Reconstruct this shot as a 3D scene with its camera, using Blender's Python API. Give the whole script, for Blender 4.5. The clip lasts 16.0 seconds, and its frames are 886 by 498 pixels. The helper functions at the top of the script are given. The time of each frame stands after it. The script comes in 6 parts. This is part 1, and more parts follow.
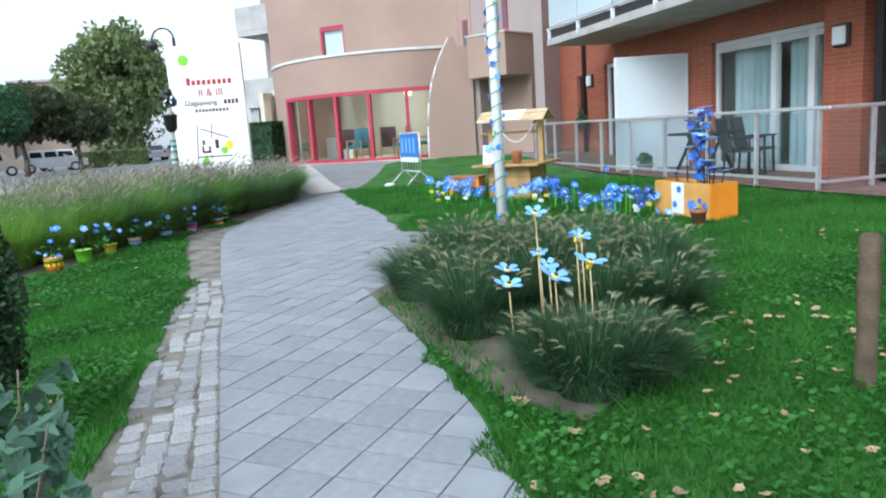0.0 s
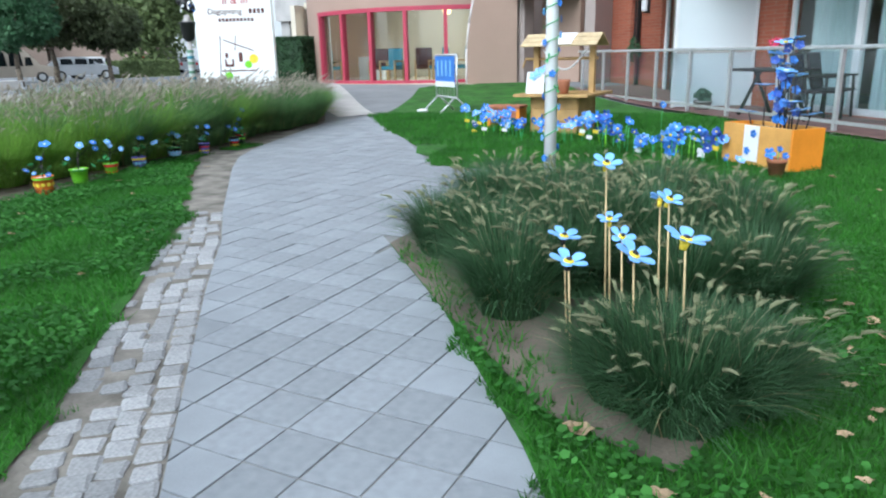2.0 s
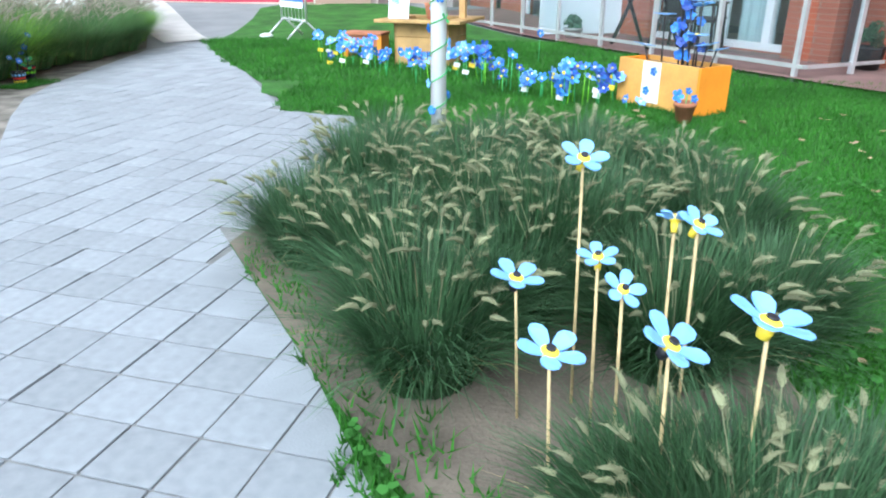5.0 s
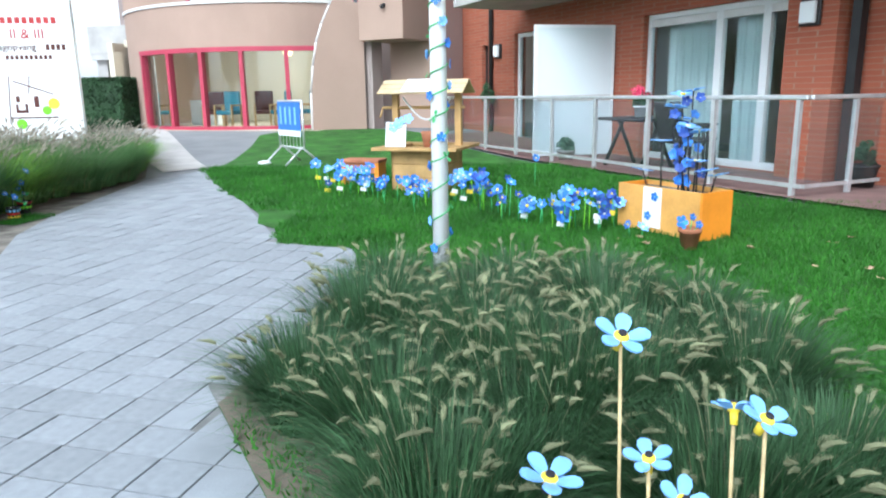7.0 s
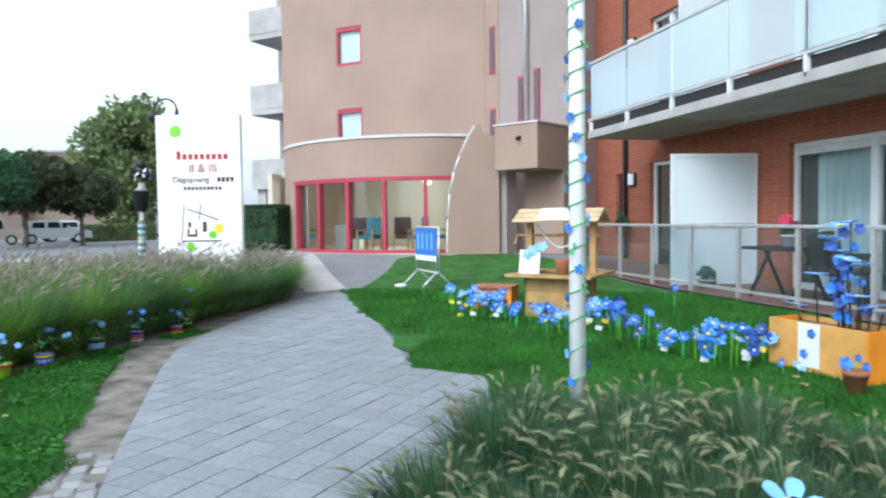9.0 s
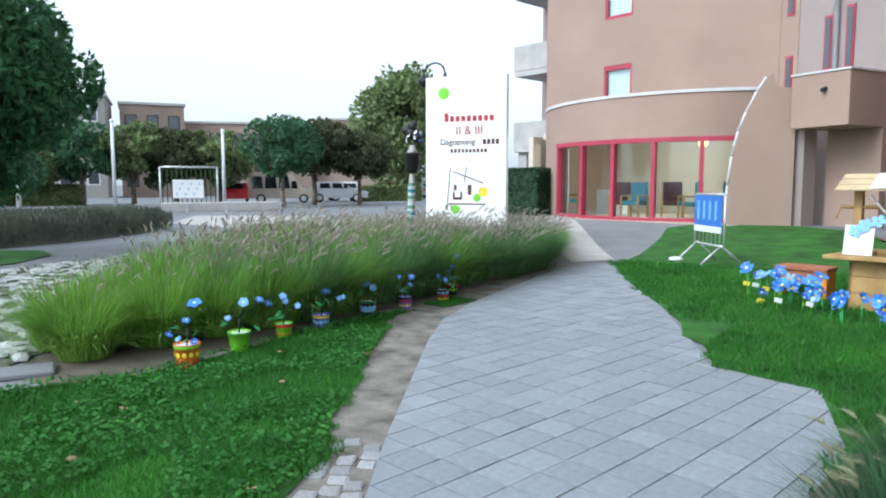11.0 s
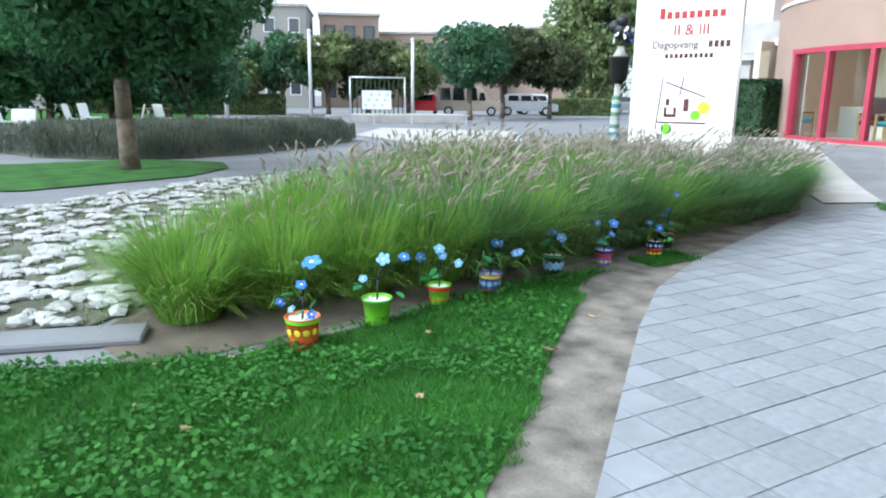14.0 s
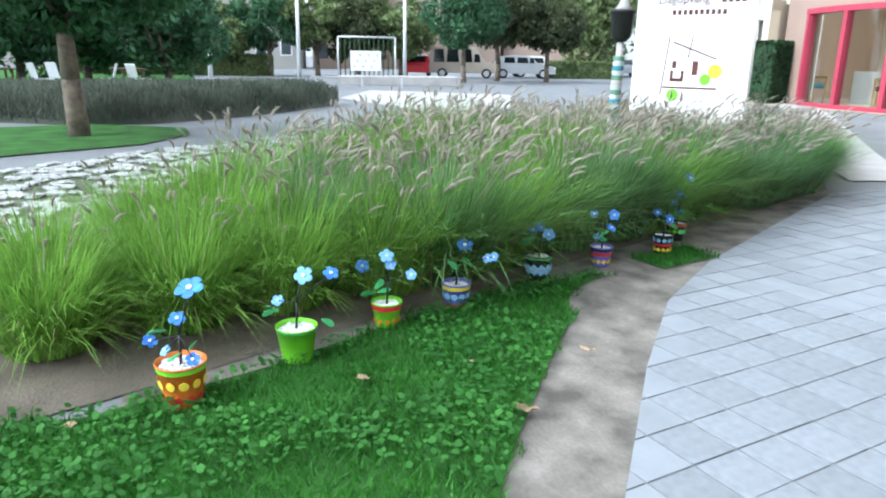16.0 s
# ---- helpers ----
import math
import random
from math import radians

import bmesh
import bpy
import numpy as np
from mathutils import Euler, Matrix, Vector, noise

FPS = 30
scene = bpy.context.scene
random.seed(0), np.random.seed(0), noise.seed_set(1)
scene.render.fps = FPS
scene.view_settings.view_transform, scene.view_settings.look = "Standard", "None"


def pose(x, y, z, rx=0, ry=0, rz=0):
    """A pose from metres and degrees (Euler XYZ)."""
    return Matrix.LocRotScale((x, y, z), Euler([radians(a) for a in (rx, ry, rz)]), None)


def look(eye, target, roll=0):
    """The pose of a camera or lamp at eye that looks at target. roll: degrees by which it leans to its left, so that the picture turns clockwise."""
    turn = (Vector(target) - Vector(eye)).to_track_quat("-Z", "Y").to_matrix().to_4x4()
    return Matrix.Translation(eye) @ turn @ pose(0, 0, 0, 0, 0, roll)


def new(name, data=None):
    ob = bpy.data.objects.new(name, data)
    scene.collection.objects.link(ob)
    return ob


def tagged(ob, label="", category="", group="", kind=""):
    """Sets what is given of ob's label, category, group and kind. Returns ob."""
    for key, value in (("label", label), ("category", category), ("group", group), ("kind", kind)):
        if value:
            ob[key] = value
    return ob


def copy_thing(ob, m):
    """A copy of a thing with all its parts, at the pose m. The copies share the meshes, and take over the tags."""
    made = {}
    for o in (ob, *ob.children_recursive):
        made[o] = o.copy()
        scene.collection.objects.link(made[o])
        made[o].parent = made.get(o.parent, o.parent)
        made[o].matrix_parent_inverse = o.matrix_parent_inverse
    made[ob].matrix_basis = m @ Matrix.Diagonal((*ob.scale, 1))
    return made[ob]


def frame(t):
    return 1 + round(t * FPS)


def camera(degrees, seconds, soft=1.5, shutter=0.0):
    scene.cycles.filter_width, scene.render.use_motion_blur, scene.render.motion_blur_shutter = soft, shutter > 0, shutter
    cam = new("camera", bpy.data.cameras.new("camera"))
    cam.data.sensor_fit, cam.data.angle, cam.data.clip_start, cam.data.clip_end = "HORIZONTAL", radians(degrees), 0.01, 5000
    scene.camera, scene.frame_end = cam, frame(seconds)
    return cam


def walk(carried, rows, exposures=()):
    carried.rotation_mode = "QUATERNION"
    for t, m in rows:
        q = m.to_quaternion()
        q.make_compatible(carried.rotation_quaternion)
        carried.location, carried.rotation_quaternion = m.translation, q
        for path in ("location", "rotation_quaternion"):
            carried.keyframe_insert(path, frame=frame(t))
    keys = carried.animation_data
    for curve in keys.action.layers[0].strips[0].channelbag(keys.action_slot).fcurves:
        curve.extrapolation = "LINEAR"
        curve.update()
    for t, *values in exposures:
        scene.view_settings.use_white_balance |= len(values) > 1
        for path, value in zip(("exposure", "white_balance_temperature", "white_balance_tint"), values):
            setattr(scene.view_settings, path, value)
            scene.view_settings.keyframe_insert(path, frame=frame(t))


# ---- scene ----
cam = camera(65.0, 16.0, soft=2.0, shutter=0.3)
PATH = [
    (0, (0.476, -1.894, 1.182), (-0.007, 0.016, 0.839), -3.9),
    (0.5, (0.417, -1.695, 1.176), (-0.08, 0.204, 0.793), -4),
    (1, (0.402, -1.403, 1.172), (-0.173, 0.467, 0.753), -3.5),
    (1.5, (0.326, -1.217, 1.152), (-0.308, 0.618, 0.673), -1.6),
    (2, (0.239, -1.081, 1.147), (-0.321, 0.761, 0.605), -1.4),
    (2.5, (0.203, -0.88, 1.128), (-0.206, 0.977, 0.508), -1.2),
    (3, (0.169, -0.647, 1.126), (-0.095, 1.222, 0.465), 0.2),
    (5.5, (-0.19, 0.198, 1.138), (-0.318, 2.047, 0.386), -0.4),
    (6, (-0.211, 0.29, 1.167), (-0.337, 2.174, 0.509), -1.5),
    (6.5, (-0.201, 0.312, 1.196), (-0.328, 2.23, 0.645), -1.1),
    (7, (-0.198, 0.318, 1.218), (-0.34, 2.264, 0.778), -0.9),
    (7.5, (-0.2, 0.323, 1.233), (-0.371, 2.284, 0.882), -0.8),
    (8, (-0.206, 0.307, 1.252), (-0.435, 2.279, 1.017), -0.7),
    (8.5, (-0.218, 0.302, 1.26), (-0.564, 2.267, 1.114), -0.8),
    (9, (-0.234, 0.309, 1.259), (-0.742, 2.242, 1.173), -0.7),
    (9.5, (-0.329, 0.355, 1.26), (-1.108, 2.194, 1.165), -0.4),
    (10, (-0.463, 0.518, 1.252), (-1.447, 2.254, 1.12), -0.1),
    (12.5, (-1.345, 1.624, 1.294), (-2.697, 3.064, 0.99), 1),
    (13, (-1.552, 1.811, 1.264), (-3.031, 3.108, 0.9), 1.7),
    (13.5, (-1.742, 1.957, 1.274), (-3.248, 3.211, 0.874), 1.4),
    (14, (-1.913, 2.191, 1.263), (-3.421, 3.431, 0.834), 0.6),
    (14.5, (-2.097, 2.425, 1.249), (-3.6, 3.666, 0.798), 1.5),
    (15, (-2.298, 2.579, 1.25), (-3.771, 3.843, 0.772), 2.1),
    (15.5, (-2.462, 2.775, 1.239), (-3.903, 4.059, 0.717), 1.4),
    (16, (-2.569, 3.015, 1.244), (-4.051, 4.25, 0.714), 1),
]
walk(cam, [(t, look(eye, aim, roll)) for t, eye, aim, roll in PATH], [(t, stops, 5600, 2) for t, stops in ((0.0, 1.15), (1.5, 1.12), (3.0, 1.35), (5.5, 1.75), (7.0, 1.52), (9.0, 1.10), (10.0, 1.08), (12.5, 1.18), (13.0, 1.36), (14.5, 1.56), (16.0, 1.72))])

# ---- world and light ----
world = bpy.data.worlds.new("evening_sky")
scene.world = world
world.use_nodes = True
wn, wl = world.node_tree.nodes, world.node_tree.links
sky = wn.new("ShaderNodeTexSky")
sky.sky_type, sky.sun_disc = "NISHITA", False
SUN_ELEVATION, SUN_TURN = radians(40), radians(200)
sky.sun_elevation, sky.sun_rotation = SUN_ELEVATION, SUN_TURN
sky.dust_density, sky.air_density = 4.0, 1.0
haze = wn.new("ShaderNodeHueSaturation")
haze.inputs["Saturation"].default_value = 0.12
haze.inputs["Value"].default_value = 1.0
wl.new(sky.outputs[0], haze.inputs["Color"])
cloud = wn.new("ShaderNodeMix")
cloud.data_type = "RGBA"
cloud.inputs[0].default_value = 0.5
cloud.inputs[7].default_value = (3.9, 3.95, 4.1, 1)
wl.new(haze.outputs[0], cloud.inputs[6])
wl.new(cloud.outputs[2], wn["Background"].inputs["Color"])
wn["Background"].inputs["Strength"].default_value = 0.15
sun_data = bpy.data.lights.new("sun", "SUN")
sun_data.energy, sun_data.angle, sun_data.color = 0.7, radians(30), (1.0, 0.95, 0.9)
sun = new("sun", sun_data)
sun.matrix_world = look((0, 0, 30), (0 - 30 * math.sin(SUN_TURN) / math.tan(SUN_ELEVATION), 0 - 30 * math.cos(SUN_TURN) / math.tan(SUN_ELEVATION), 0))

# ---- materials ----


def material(name, colour, rough=0.7, metal=0.0, vary=0.25, scale=6.0, bump=0.2, fine=60.0, second=None, island=0.0, obj=0.0, spec=0.4, detail=6.0):
    """Principled surface with two scales of colour variation and fine relief."""
    m = bpy.data.materials.new(name)
    m.use_nodes = True
    n, l = m.node_tree.nodes, m.node_tree.links
    b = n["Principled BSDF"]
    b.inputs["Roughness"].default_value, b.inputs["Metallic"].default_value = rough, metal
    b.inputs["Specular IOR Level"].default_value = spec
    co = n.new("ShaderNodeTexCoord")
    big, small = n.new("ShaderNodeTexNoise"), n.new("ShaderNodeTexNoise")
    big.inputs["Scale"].default_value, small.inputs["Scale"].default_value = scale, fine
    big.inputs["Detail"].default_value, small.inputs["Detail"].default_value = detail, 3.0
    l.new(co.outputs["Object"], big.inputs["Vector"])
    l.new(co.outputs["Object"], small.inputs["Vector"])
    ramp = n.new("ShaderNodeValToRGB")
    dark = [c * (1 - vary) for c in colour]
    light = second or [min(1, c * (1 + vary)) for c in colour]
    ramp.color_ramp.elements[0].position, ramp.color_ramp.elements[1].position = 0.3, 0.7
    ramp.color_ramp.elements[0].color, ramp.color_ramp.elements[1].color = (*dark, 1), (*light, 1)
    l.new(big.outputs["Fac"], ramp.inputs["Fac"])
    hsv = n.new("ShaderNodeHueSaturation")
    l.new(ramp.outputs["Color"], hsv.inputs["Color"])
    mul = n.new("ShaderNodeMath")
    mul.operation = "MULTIPLY_ADD"
    mul.inputs[1].default_value, mul.inputs[2].default_value = vary * 1.2, 1 - vary * 0.6
    l.new(small.outputs["Fac"], mul.inputs[0])
    value = mul.outputs[0]
    for amount, kind, socket in ((island, "ShaderNodeNewGeometry", "Random Per Island"), (obj, "ShaderNodeObjectInfo", "Random")):
        if amount:
            info, ma = n.new(kind), n.new("ShaderNodeMath")
            ma.operation = "MULTIPLY_ADD"
            ma.inputs[1].default_value = amount * 2
            l.new(info.outputs[socket], ma.inputs[0])
            sub = n.new("ShaderNodeMath")
            sub.operation = "SUBTRACT"
            sub.inputs[1].default_value = amount
            l.new(value, sub.inputs[0])
            l.new(sub.outputs[0], ma.inputs[2])
            value = ma.outputs[0]
    l.new(value, hsv.inputs["Value"])
    l.new(hsv.outputs["Color"], b.inputs["Base Color"])
    if bump:
        bp = n.new("ShaderNodeBump")
        bp.inputs["Strength"].default_value, bp.inputs["Distance"].default_value = bump, 0.01
        l.new(small.outputs["Fac"], bp.inputs["Height"])
        l.new(bp.outputs["Normal"], b.inputs["Normal"])
    return m


def brick_material(name, c1, c2, mortar):
    m = material(name, c1, 0.85)
    n, l = m.node_tree.nodes, m.node_tree.links
    tex = n.new("ShaderNodeTexBrick")
    tex.inputs["Color1"].default_value, tex.inputs["Color2"].default_value, tex.inputs["Mortar"].default_value = (*c1, 1), (*c2, 1), (*mortar, 1)
    tex.inputs["Scale"].default_value = 1.0
    tex.inputs["Brick Width"].default_value, tex.inputs["Row Height"].default_value = 0.21, 0.07
    tex.inputs["Mortar Size"].default_value, tex.inputs["Bias"].default_value = 0.005, 0.0
    co, sep, comb, add = n.new("ShaderNodeTexCoord"), n.new("ShaderNodeSeparateXYZ"), n.new("ShaderNodeCombineXYZ"), n.new("ShaderNodeMath")
    l.new(co.outputs["Object"], sep.inputs[0])
    add.operation = "ADD"
    l.new(sep.outputs["X"], add.inputs[0])
    l.new(sep.outputs["Y"], add.inputs[1])
    l.new(add.outputs[0], comb.inputs["X"])
    l.new(sep.outputs["Z"], comb.inputs["Y"])
    l.new(comb.outputs[0], tex.inputs["Vector"])
    hsv = next(x for x in n if x.type == "HUE_SAT")
    l.new(tex.outputs["Color"], hsv.inputs["Color"])
    bp = next(x for x in n if x.type == "BUMP")
    l.new(tex.outputs["Fac"], bp.inputs["Height"])
    bp.invert = True
    bp.inputs["Strength"].default_value = 0.5
    return m


def glass_material(name, tint=(0.9, 0.95, 0.95), gloss=1.0, haze_amount=0.0):
    m = bpy.data.materials.new(name)
    m.use_nodes = True
    n, l = m.node_tree.nodes, m.node_tree.links
    n.remove(n["Principled BSDF"])
    tr, gl, mix, fr = n.new("ShaderNodeBsdfTransparent"), n.new("ShaderNodeBsdfGlossy"), n.new("ShaderNodeMixShader"), n.new("ShaderNodeLayerWeight")
    tr.inputs["Color"].default_value = (*tint, 1)
    gl.inputs["Roughness"].default_value = 0.02
    power, share = n.new("ShaderNodeMath"), n.new("ShaderNodeMath")
    power.operation, share.operation = "POWER", "MULTIPLY_ADD"
    power.inputs[1].default_value = 4.0
    share.inputs[1].default_value, share.inputs[2].default_value = 0.5 * gloss, 0.045 * gloss
    l.new(fr.outputs["Facing"], power.inputs[0])
    l.new(power.outputs[0], share.inputs[0])
    l.new(share.outputs[0], mix.inputs[0])
    base = tr.outputs[0]
    if haze_amount:
        df, mx = n.new("ShaderNodeBsdfDiffuse"), n.new("ShaderNodeMixShader")
        df.inputs["Color"].default_value = (0.8, 0.88, 0.92, 1)
        mx.inputs[0].default_value = haze_amount
        l.new(tr.outputs[0], mx.inputs[1])
        l.new(df.outputs[0], mx.inputs[2])
        base = mx.outputs[0]
    l.new(base, mix.inputs[1])
    l.new(gl.outputs[0], mix.inputs[2])
    l.new(mix.outputs[0], n["Material Output"].inputs["Surface"])
    return m


M = {
    "asphalt": material("asphalt", (0.20, 0.205, 0.22), 0.9, vary=0.12, scale=1.5, fine=90),
    "far_ground": material("far_ground", (0.20, 0.20, 0.205), 0.9, vary=0.2, scale=0.3, fine=20),
    "tile": material("grey_paver", (0.245, 0.26, 0.285), 0.8, vary=0.12, scale=4, fine=140, obj=0.09, island=0.09),
    "joint": material("sandy_joint", (0.185, 0.185, 0.185), 0.95, vary=0.3, scale=5, fine=120),
    "cobble": material("granite_sett", (0.29, 0.29, 0.30), 0.8, vary=0.2, scale=9, fine=100, obj=0.2, island=0.2),
    "soil": material("dry_soil", (0.15, 0.125, 0.10), 1.0, vary=0.35, scale=3, fine=70, bump=0.6),
    "sand": material("trodden_sand", (0.155, 0.14, 0.12), 1.0, vary=0.4, scale=5, fine=60, bump=0.5, second=(0.28, 0.255, 0.225)),
    "turf": material("turf_ground", (0.03, 0.115, 0.012), 1.0, vary=0.4, scale=2.5, fine=120, bump=1.0, second=(0.05, 0.18, 0.02)),
    "grass": material("lawn_blade", (0.044, 0.187, 0.016), 0.6, vary=0.35, scale=1.2, fine=25, bump=0, island=0.35, second=(0.068, 0.25, 0.026)),
    "clover": material("clover_leaf", (0.05, 0.18, 0.034), 0.6, vary=0.3, scale=2, fine=25, bump=0, island=0.3, spec=0.15, second=(0.085, 0.25, 0.05)),
    "fountain": material("fountain_grass_blade", (0.042, 0.115, 0.038), 0.55, vary=0.35, scale=3, fine=12, bump=0, island=0.45, second=(0.105, 0.21, 0.10)),
    "fountain_lime": material("lime_fountain_grass_blade", (0.18, 0.37, 0.04), 0.6, vary=0.35, scale=2, fine=12, bump=0, island=0.4, second=(0.31, 0.53, 0.10)),
    "border_grass": material("border_grass_blade", (0.11, 0.24, 0.075), 0.6, vary=0.35, scale=2, fine=12, bump=0, island=0.4, second=(0.21, 0.37, 0.15)),
    "straw": material("dry_blade", (0.33, 0.27, 0.15), 0.8, vary=0.3, scale=4, fine=20, bump=0, island=0.3),
    "plume": material("grass_plume", (0.29, 0.305, 0.18), 0.9, vary=0.25, scale=8, fine=150, bump=0.6, island=0.25),
    "plume_mauve": material("mauve_grass_plume", (0.42, 0.375, 0.315), 0.9, vary=0.25, scale=8, fine=150, bump=0.6, island=0.25),
    "leaf_dark": material("dark_tree_leaf", (0.05, 0.13, 0.06), 0.6, vary=0.35, scale=0.8, fine=5, bump=0, island=0.4, second=(0.095, 0.215, 0.10)),
    "leaf_mid": material("olive_tree_leaf", (0.15, 0.21, 0.075), 0.65, vary=0.35, scale=0.6, fine=4, bump=0, island=0.4, second=(0.26, 0.33, 0.14)),
    "leaf_brown": material("bronze_tree_leaf", (0.062, 0.085, 0.036), 0.7, vary=0.35, scale=0.6, fine=4, bump=0, island=0.4, second=(0.115, 0.14, 0.065)),
    "hedge": material("clipped_hedge_leaf", (0.02, 0.055, 0.018), 0.65, vary=0.3, scale=2, fine=8, bump=0, island=0.4),
    "lavender": material("lavender_mound_blade", (0.10, 0.125, 0.09), 0.8, vary=0.3, scale=1, fine=6, bump=0, island=0.35, second=(0.17, 0.19, 0.15)),
    "glaucous": material("glaucous_shrub_leaf", (0.10, 0.19, 0.13), 0.6, vary=0.25, scale=3, fine=12, bump=0, island=0.3),
    "bark": material("tree_bark", (0.16, 0.13, 0.10), 0.95, vary=0.4, scale=8, fine=60, bump=0.8),
    "weathered": material("weathered_wood", (0.105, 0.075, 0.048), 0.9, vary=0.4, scale=10, fine=90, bump=0.6),
    "stones": material("white_stone", (0.40, 0.40, 0.395), 0.85, vary=0.2, scale=4, fine=60, island=0.25),
    "gravel_bed": material("gravel_bed", (0.10, 0.10, 0.075), 0.95, vary=0.35, scale=3, fine=40, bump=0.8, second=(0.17, 0.17, 0.13)),
    "stucco": material("tan_brickwork", (0.355, 0.248, 0.20), 0.9, vary=0.10, scale=0.5, fine=35, bump=0.3),
    "stucco_grey": material("grey_render", (0.33, 0.27, 0.255), 0.9, vary=0.08, scale=0.7, fine=35, bump=0.2),
    "concrete": material("pale_concrete", (0.42, 0.40, 0.39), 0.85, vary=0.15, scale=2, fine=60),
    "coping": material("white_coping", (0.62, 0.60, 0.60), 0.7, vary=0.1, scale=3),
    "brick": brick_material("red_brick", (0.35, 0.10, 0.055), (0.29, 0.08, 0.045), (0.30, 0.17, 0.12)),
    "brick_far": material("brown_brick_far", (0.30, 0.225, 0.185), 0.9, vary=0.15, scale=0.3, fine=6),
    "render_far": material("grey_render_far", (0.30, 0.29, 0.27), 0.9, vary=0.15, scale=0.3, fine=6),
    "red": material("red_frame_paint", (0.40, 0.045, 0.085), 0.45, vary=0.08, scale=3, bump=0.05),
    "dark_red": material("dark_red_door", (0.16, 0.02, 0.03), 0.4, vary=0.1, scale=3, bump=0.05),
    "white": material("white_paint", (0.74, 0.75, 0.77), 0.5, vary=0.05, scale=3, bump=0.05),
    "sign_white": material("white_sign_panel", (0.85, 0.85, 0.86), 0.4, vary=0.03, scale=1, bump=0.0),
    "cream": material("cream_interior_wall", (0.62, 0.56, 0.46), 0.9, vary=0.05, scale=1),
    "floor_in": material("beige_interior_floor", (0.40, 0.34, 0.27), 0.5, vary=0.1, scale=2),
    "patio": material("red_brown_patio_paving", (0.20, 0.12, 0.11), 0.85, vary=0.2, scale=4, fine=50),
    "steel": material("galvanised_steel", (0.60, 0.61, 0.63), 0.4, metal=0.6, vary=0.1, scale=8, bump=0.05),
    "dark": material("black_metal", (0.02, 0.02, 0.022), 0.45, vary=0.2, scale=5, bump=0.05),
    "dark_plastic": material("dark_brown_plastic", (0.02, 0.018, 0.018), 0.5, vary=0.2, scale=5, bump=0.05),
    "curtain": material("pale_curtain", (0.60, 0.66, 0.68), 0.9, vary=0.08, scale=2, bump=0.1),
    "screen": material("frosted_screen", (0.66, 0.71, 0.74), 0.35, vary=0.03, scale=1, bump=0.0),
    "pine": material("varnished_pine", (0.62, 0.33, 0.09), 0.45, vary=0.2, scale=3, fine=40, bump=0.1),
    "orange": material("orange_board", (0.72, 0.25, 0.02), 0.45, vary=0.12, scale=3, fine=30, bump=0.1),
    "well_wood": material("raw_timber", (0.40, 0.25, 0.10), 0.75, vary=0.25, scale=5, fine=50, bump=0.2),
    "pale_timber": material("pale_roof_timber", (0.52, 0.40, 0.24), 0.75, vary=0.2, scale=6, fine=60, bump=0.2),
    "leaf_deep": material("deep_green_tree_leaf", (0.045, 0.135, 0.05), 0.6, vary=0.35, scale=0.8, fine=5, bump=0, island=0.4, second=(0.09, 0.235, 0.09)),
    "knit_pale": material("pale_knitting", (0.50, 0.55, 0.55), 0.95, vary=0.35, scale=40, fine=150, bump=0.8),
    "bamboo": material("bamboo_cane", (0.52, 0.40, 0.21), 0.6, vary=0.25, scale=20, fine=80),
    "petal": material("pale_blue_petal", (0.21, 0.44, 0.90), 0.45, vary=0.15, scale=12, fine=60, bump=0.1, obj=0.05),
    "petal_mid": material("bright_blue_petal", (0.06, 0.22, 0.72), 0.45, vary=0.25, scale=12, fine=60, bump=0.1, island=0.35, obj=0.25),
    "petal_deep": material("deep_blue_petal", (0.035, 0.09, 0.42), 0.45, vary=0.25, scale=12, fine=60, bump=0.1, island=0.3),
    "yellow": material("yellow_paint", (0.80, 0.62, 0.05), 0.5, vary=0.15, scale=20),
    "lime": material("lime_green_paint", (0.22, 0.62, 0.03), 0.4, vary=0.1, scale=6, bump=0.05),
    "green": material("leaf_green_paint", (0.08, 0.42, 0.14), 0.45, vary=0.2, scale=10, bump=0.05),
    "pebble": material("white_pebble", (0.80, 0.80, 0.80), 0.7, vary=0.08, scale=30, fine=120, island=0.1),
    "terracotta": material("terracotta", (0.36, 0.14, 0.075), 0.85, vary=0.2, scale=8),
    "orange_paint": material("orange_paint", (0.72, 0.20, 0.03), 0.45, vary=0.15, scale=10),
    "red_paint": material("red_paint", (0.55, 0.03, 0.03), 0.45, vary=0.15, scale=10),
    "black_paint": material("black_paint", (0.015, 0.015, 0.02), 0.45, vary=0.2, scale=10),
    "sky_paint": material("sky_blue_paint", (0.25, 0.50, 0.78), 0.45, vary=0.15, scale=10),
    "violet": material("violet_paint", (0.16, 0.14, 0.55), 0.45, vary=0.15, scale=10),
    "dead_leaf": material("fallen_leaf_tan", (0.38, 0.27, 0.17), 0.8, vary=0.3, scale=20, fine=80, obj=0.3),
    "banner": material("blue_banner", (0.05, 0.17, 0.55), 0.5, vary=0.1, scale=4, bump=0.05),
    "teal": material("teal_upholstery", (0.06, 0.22, 0.29), 0.8, vary=0.15, scale=10),
    "maroon": material("maroon_upholstery", (0.10, 0.03, 0.03), 0.8, vary=0.15, scale=10),
    "chair_wood": material("beech_wood", (0.45, 0.28, 0.13), 0.6, vary=0.2, scale=8),
    "pink": material("pink_blossom", (0.75, 0.06, 0.16), 0.6, vary=0.2, scale=10, island=0.3),
    "car_red": material("red_car_paint", (0.50, 0.02, 0.03), 0.25, vary=0.05, scale=2, bump=0),
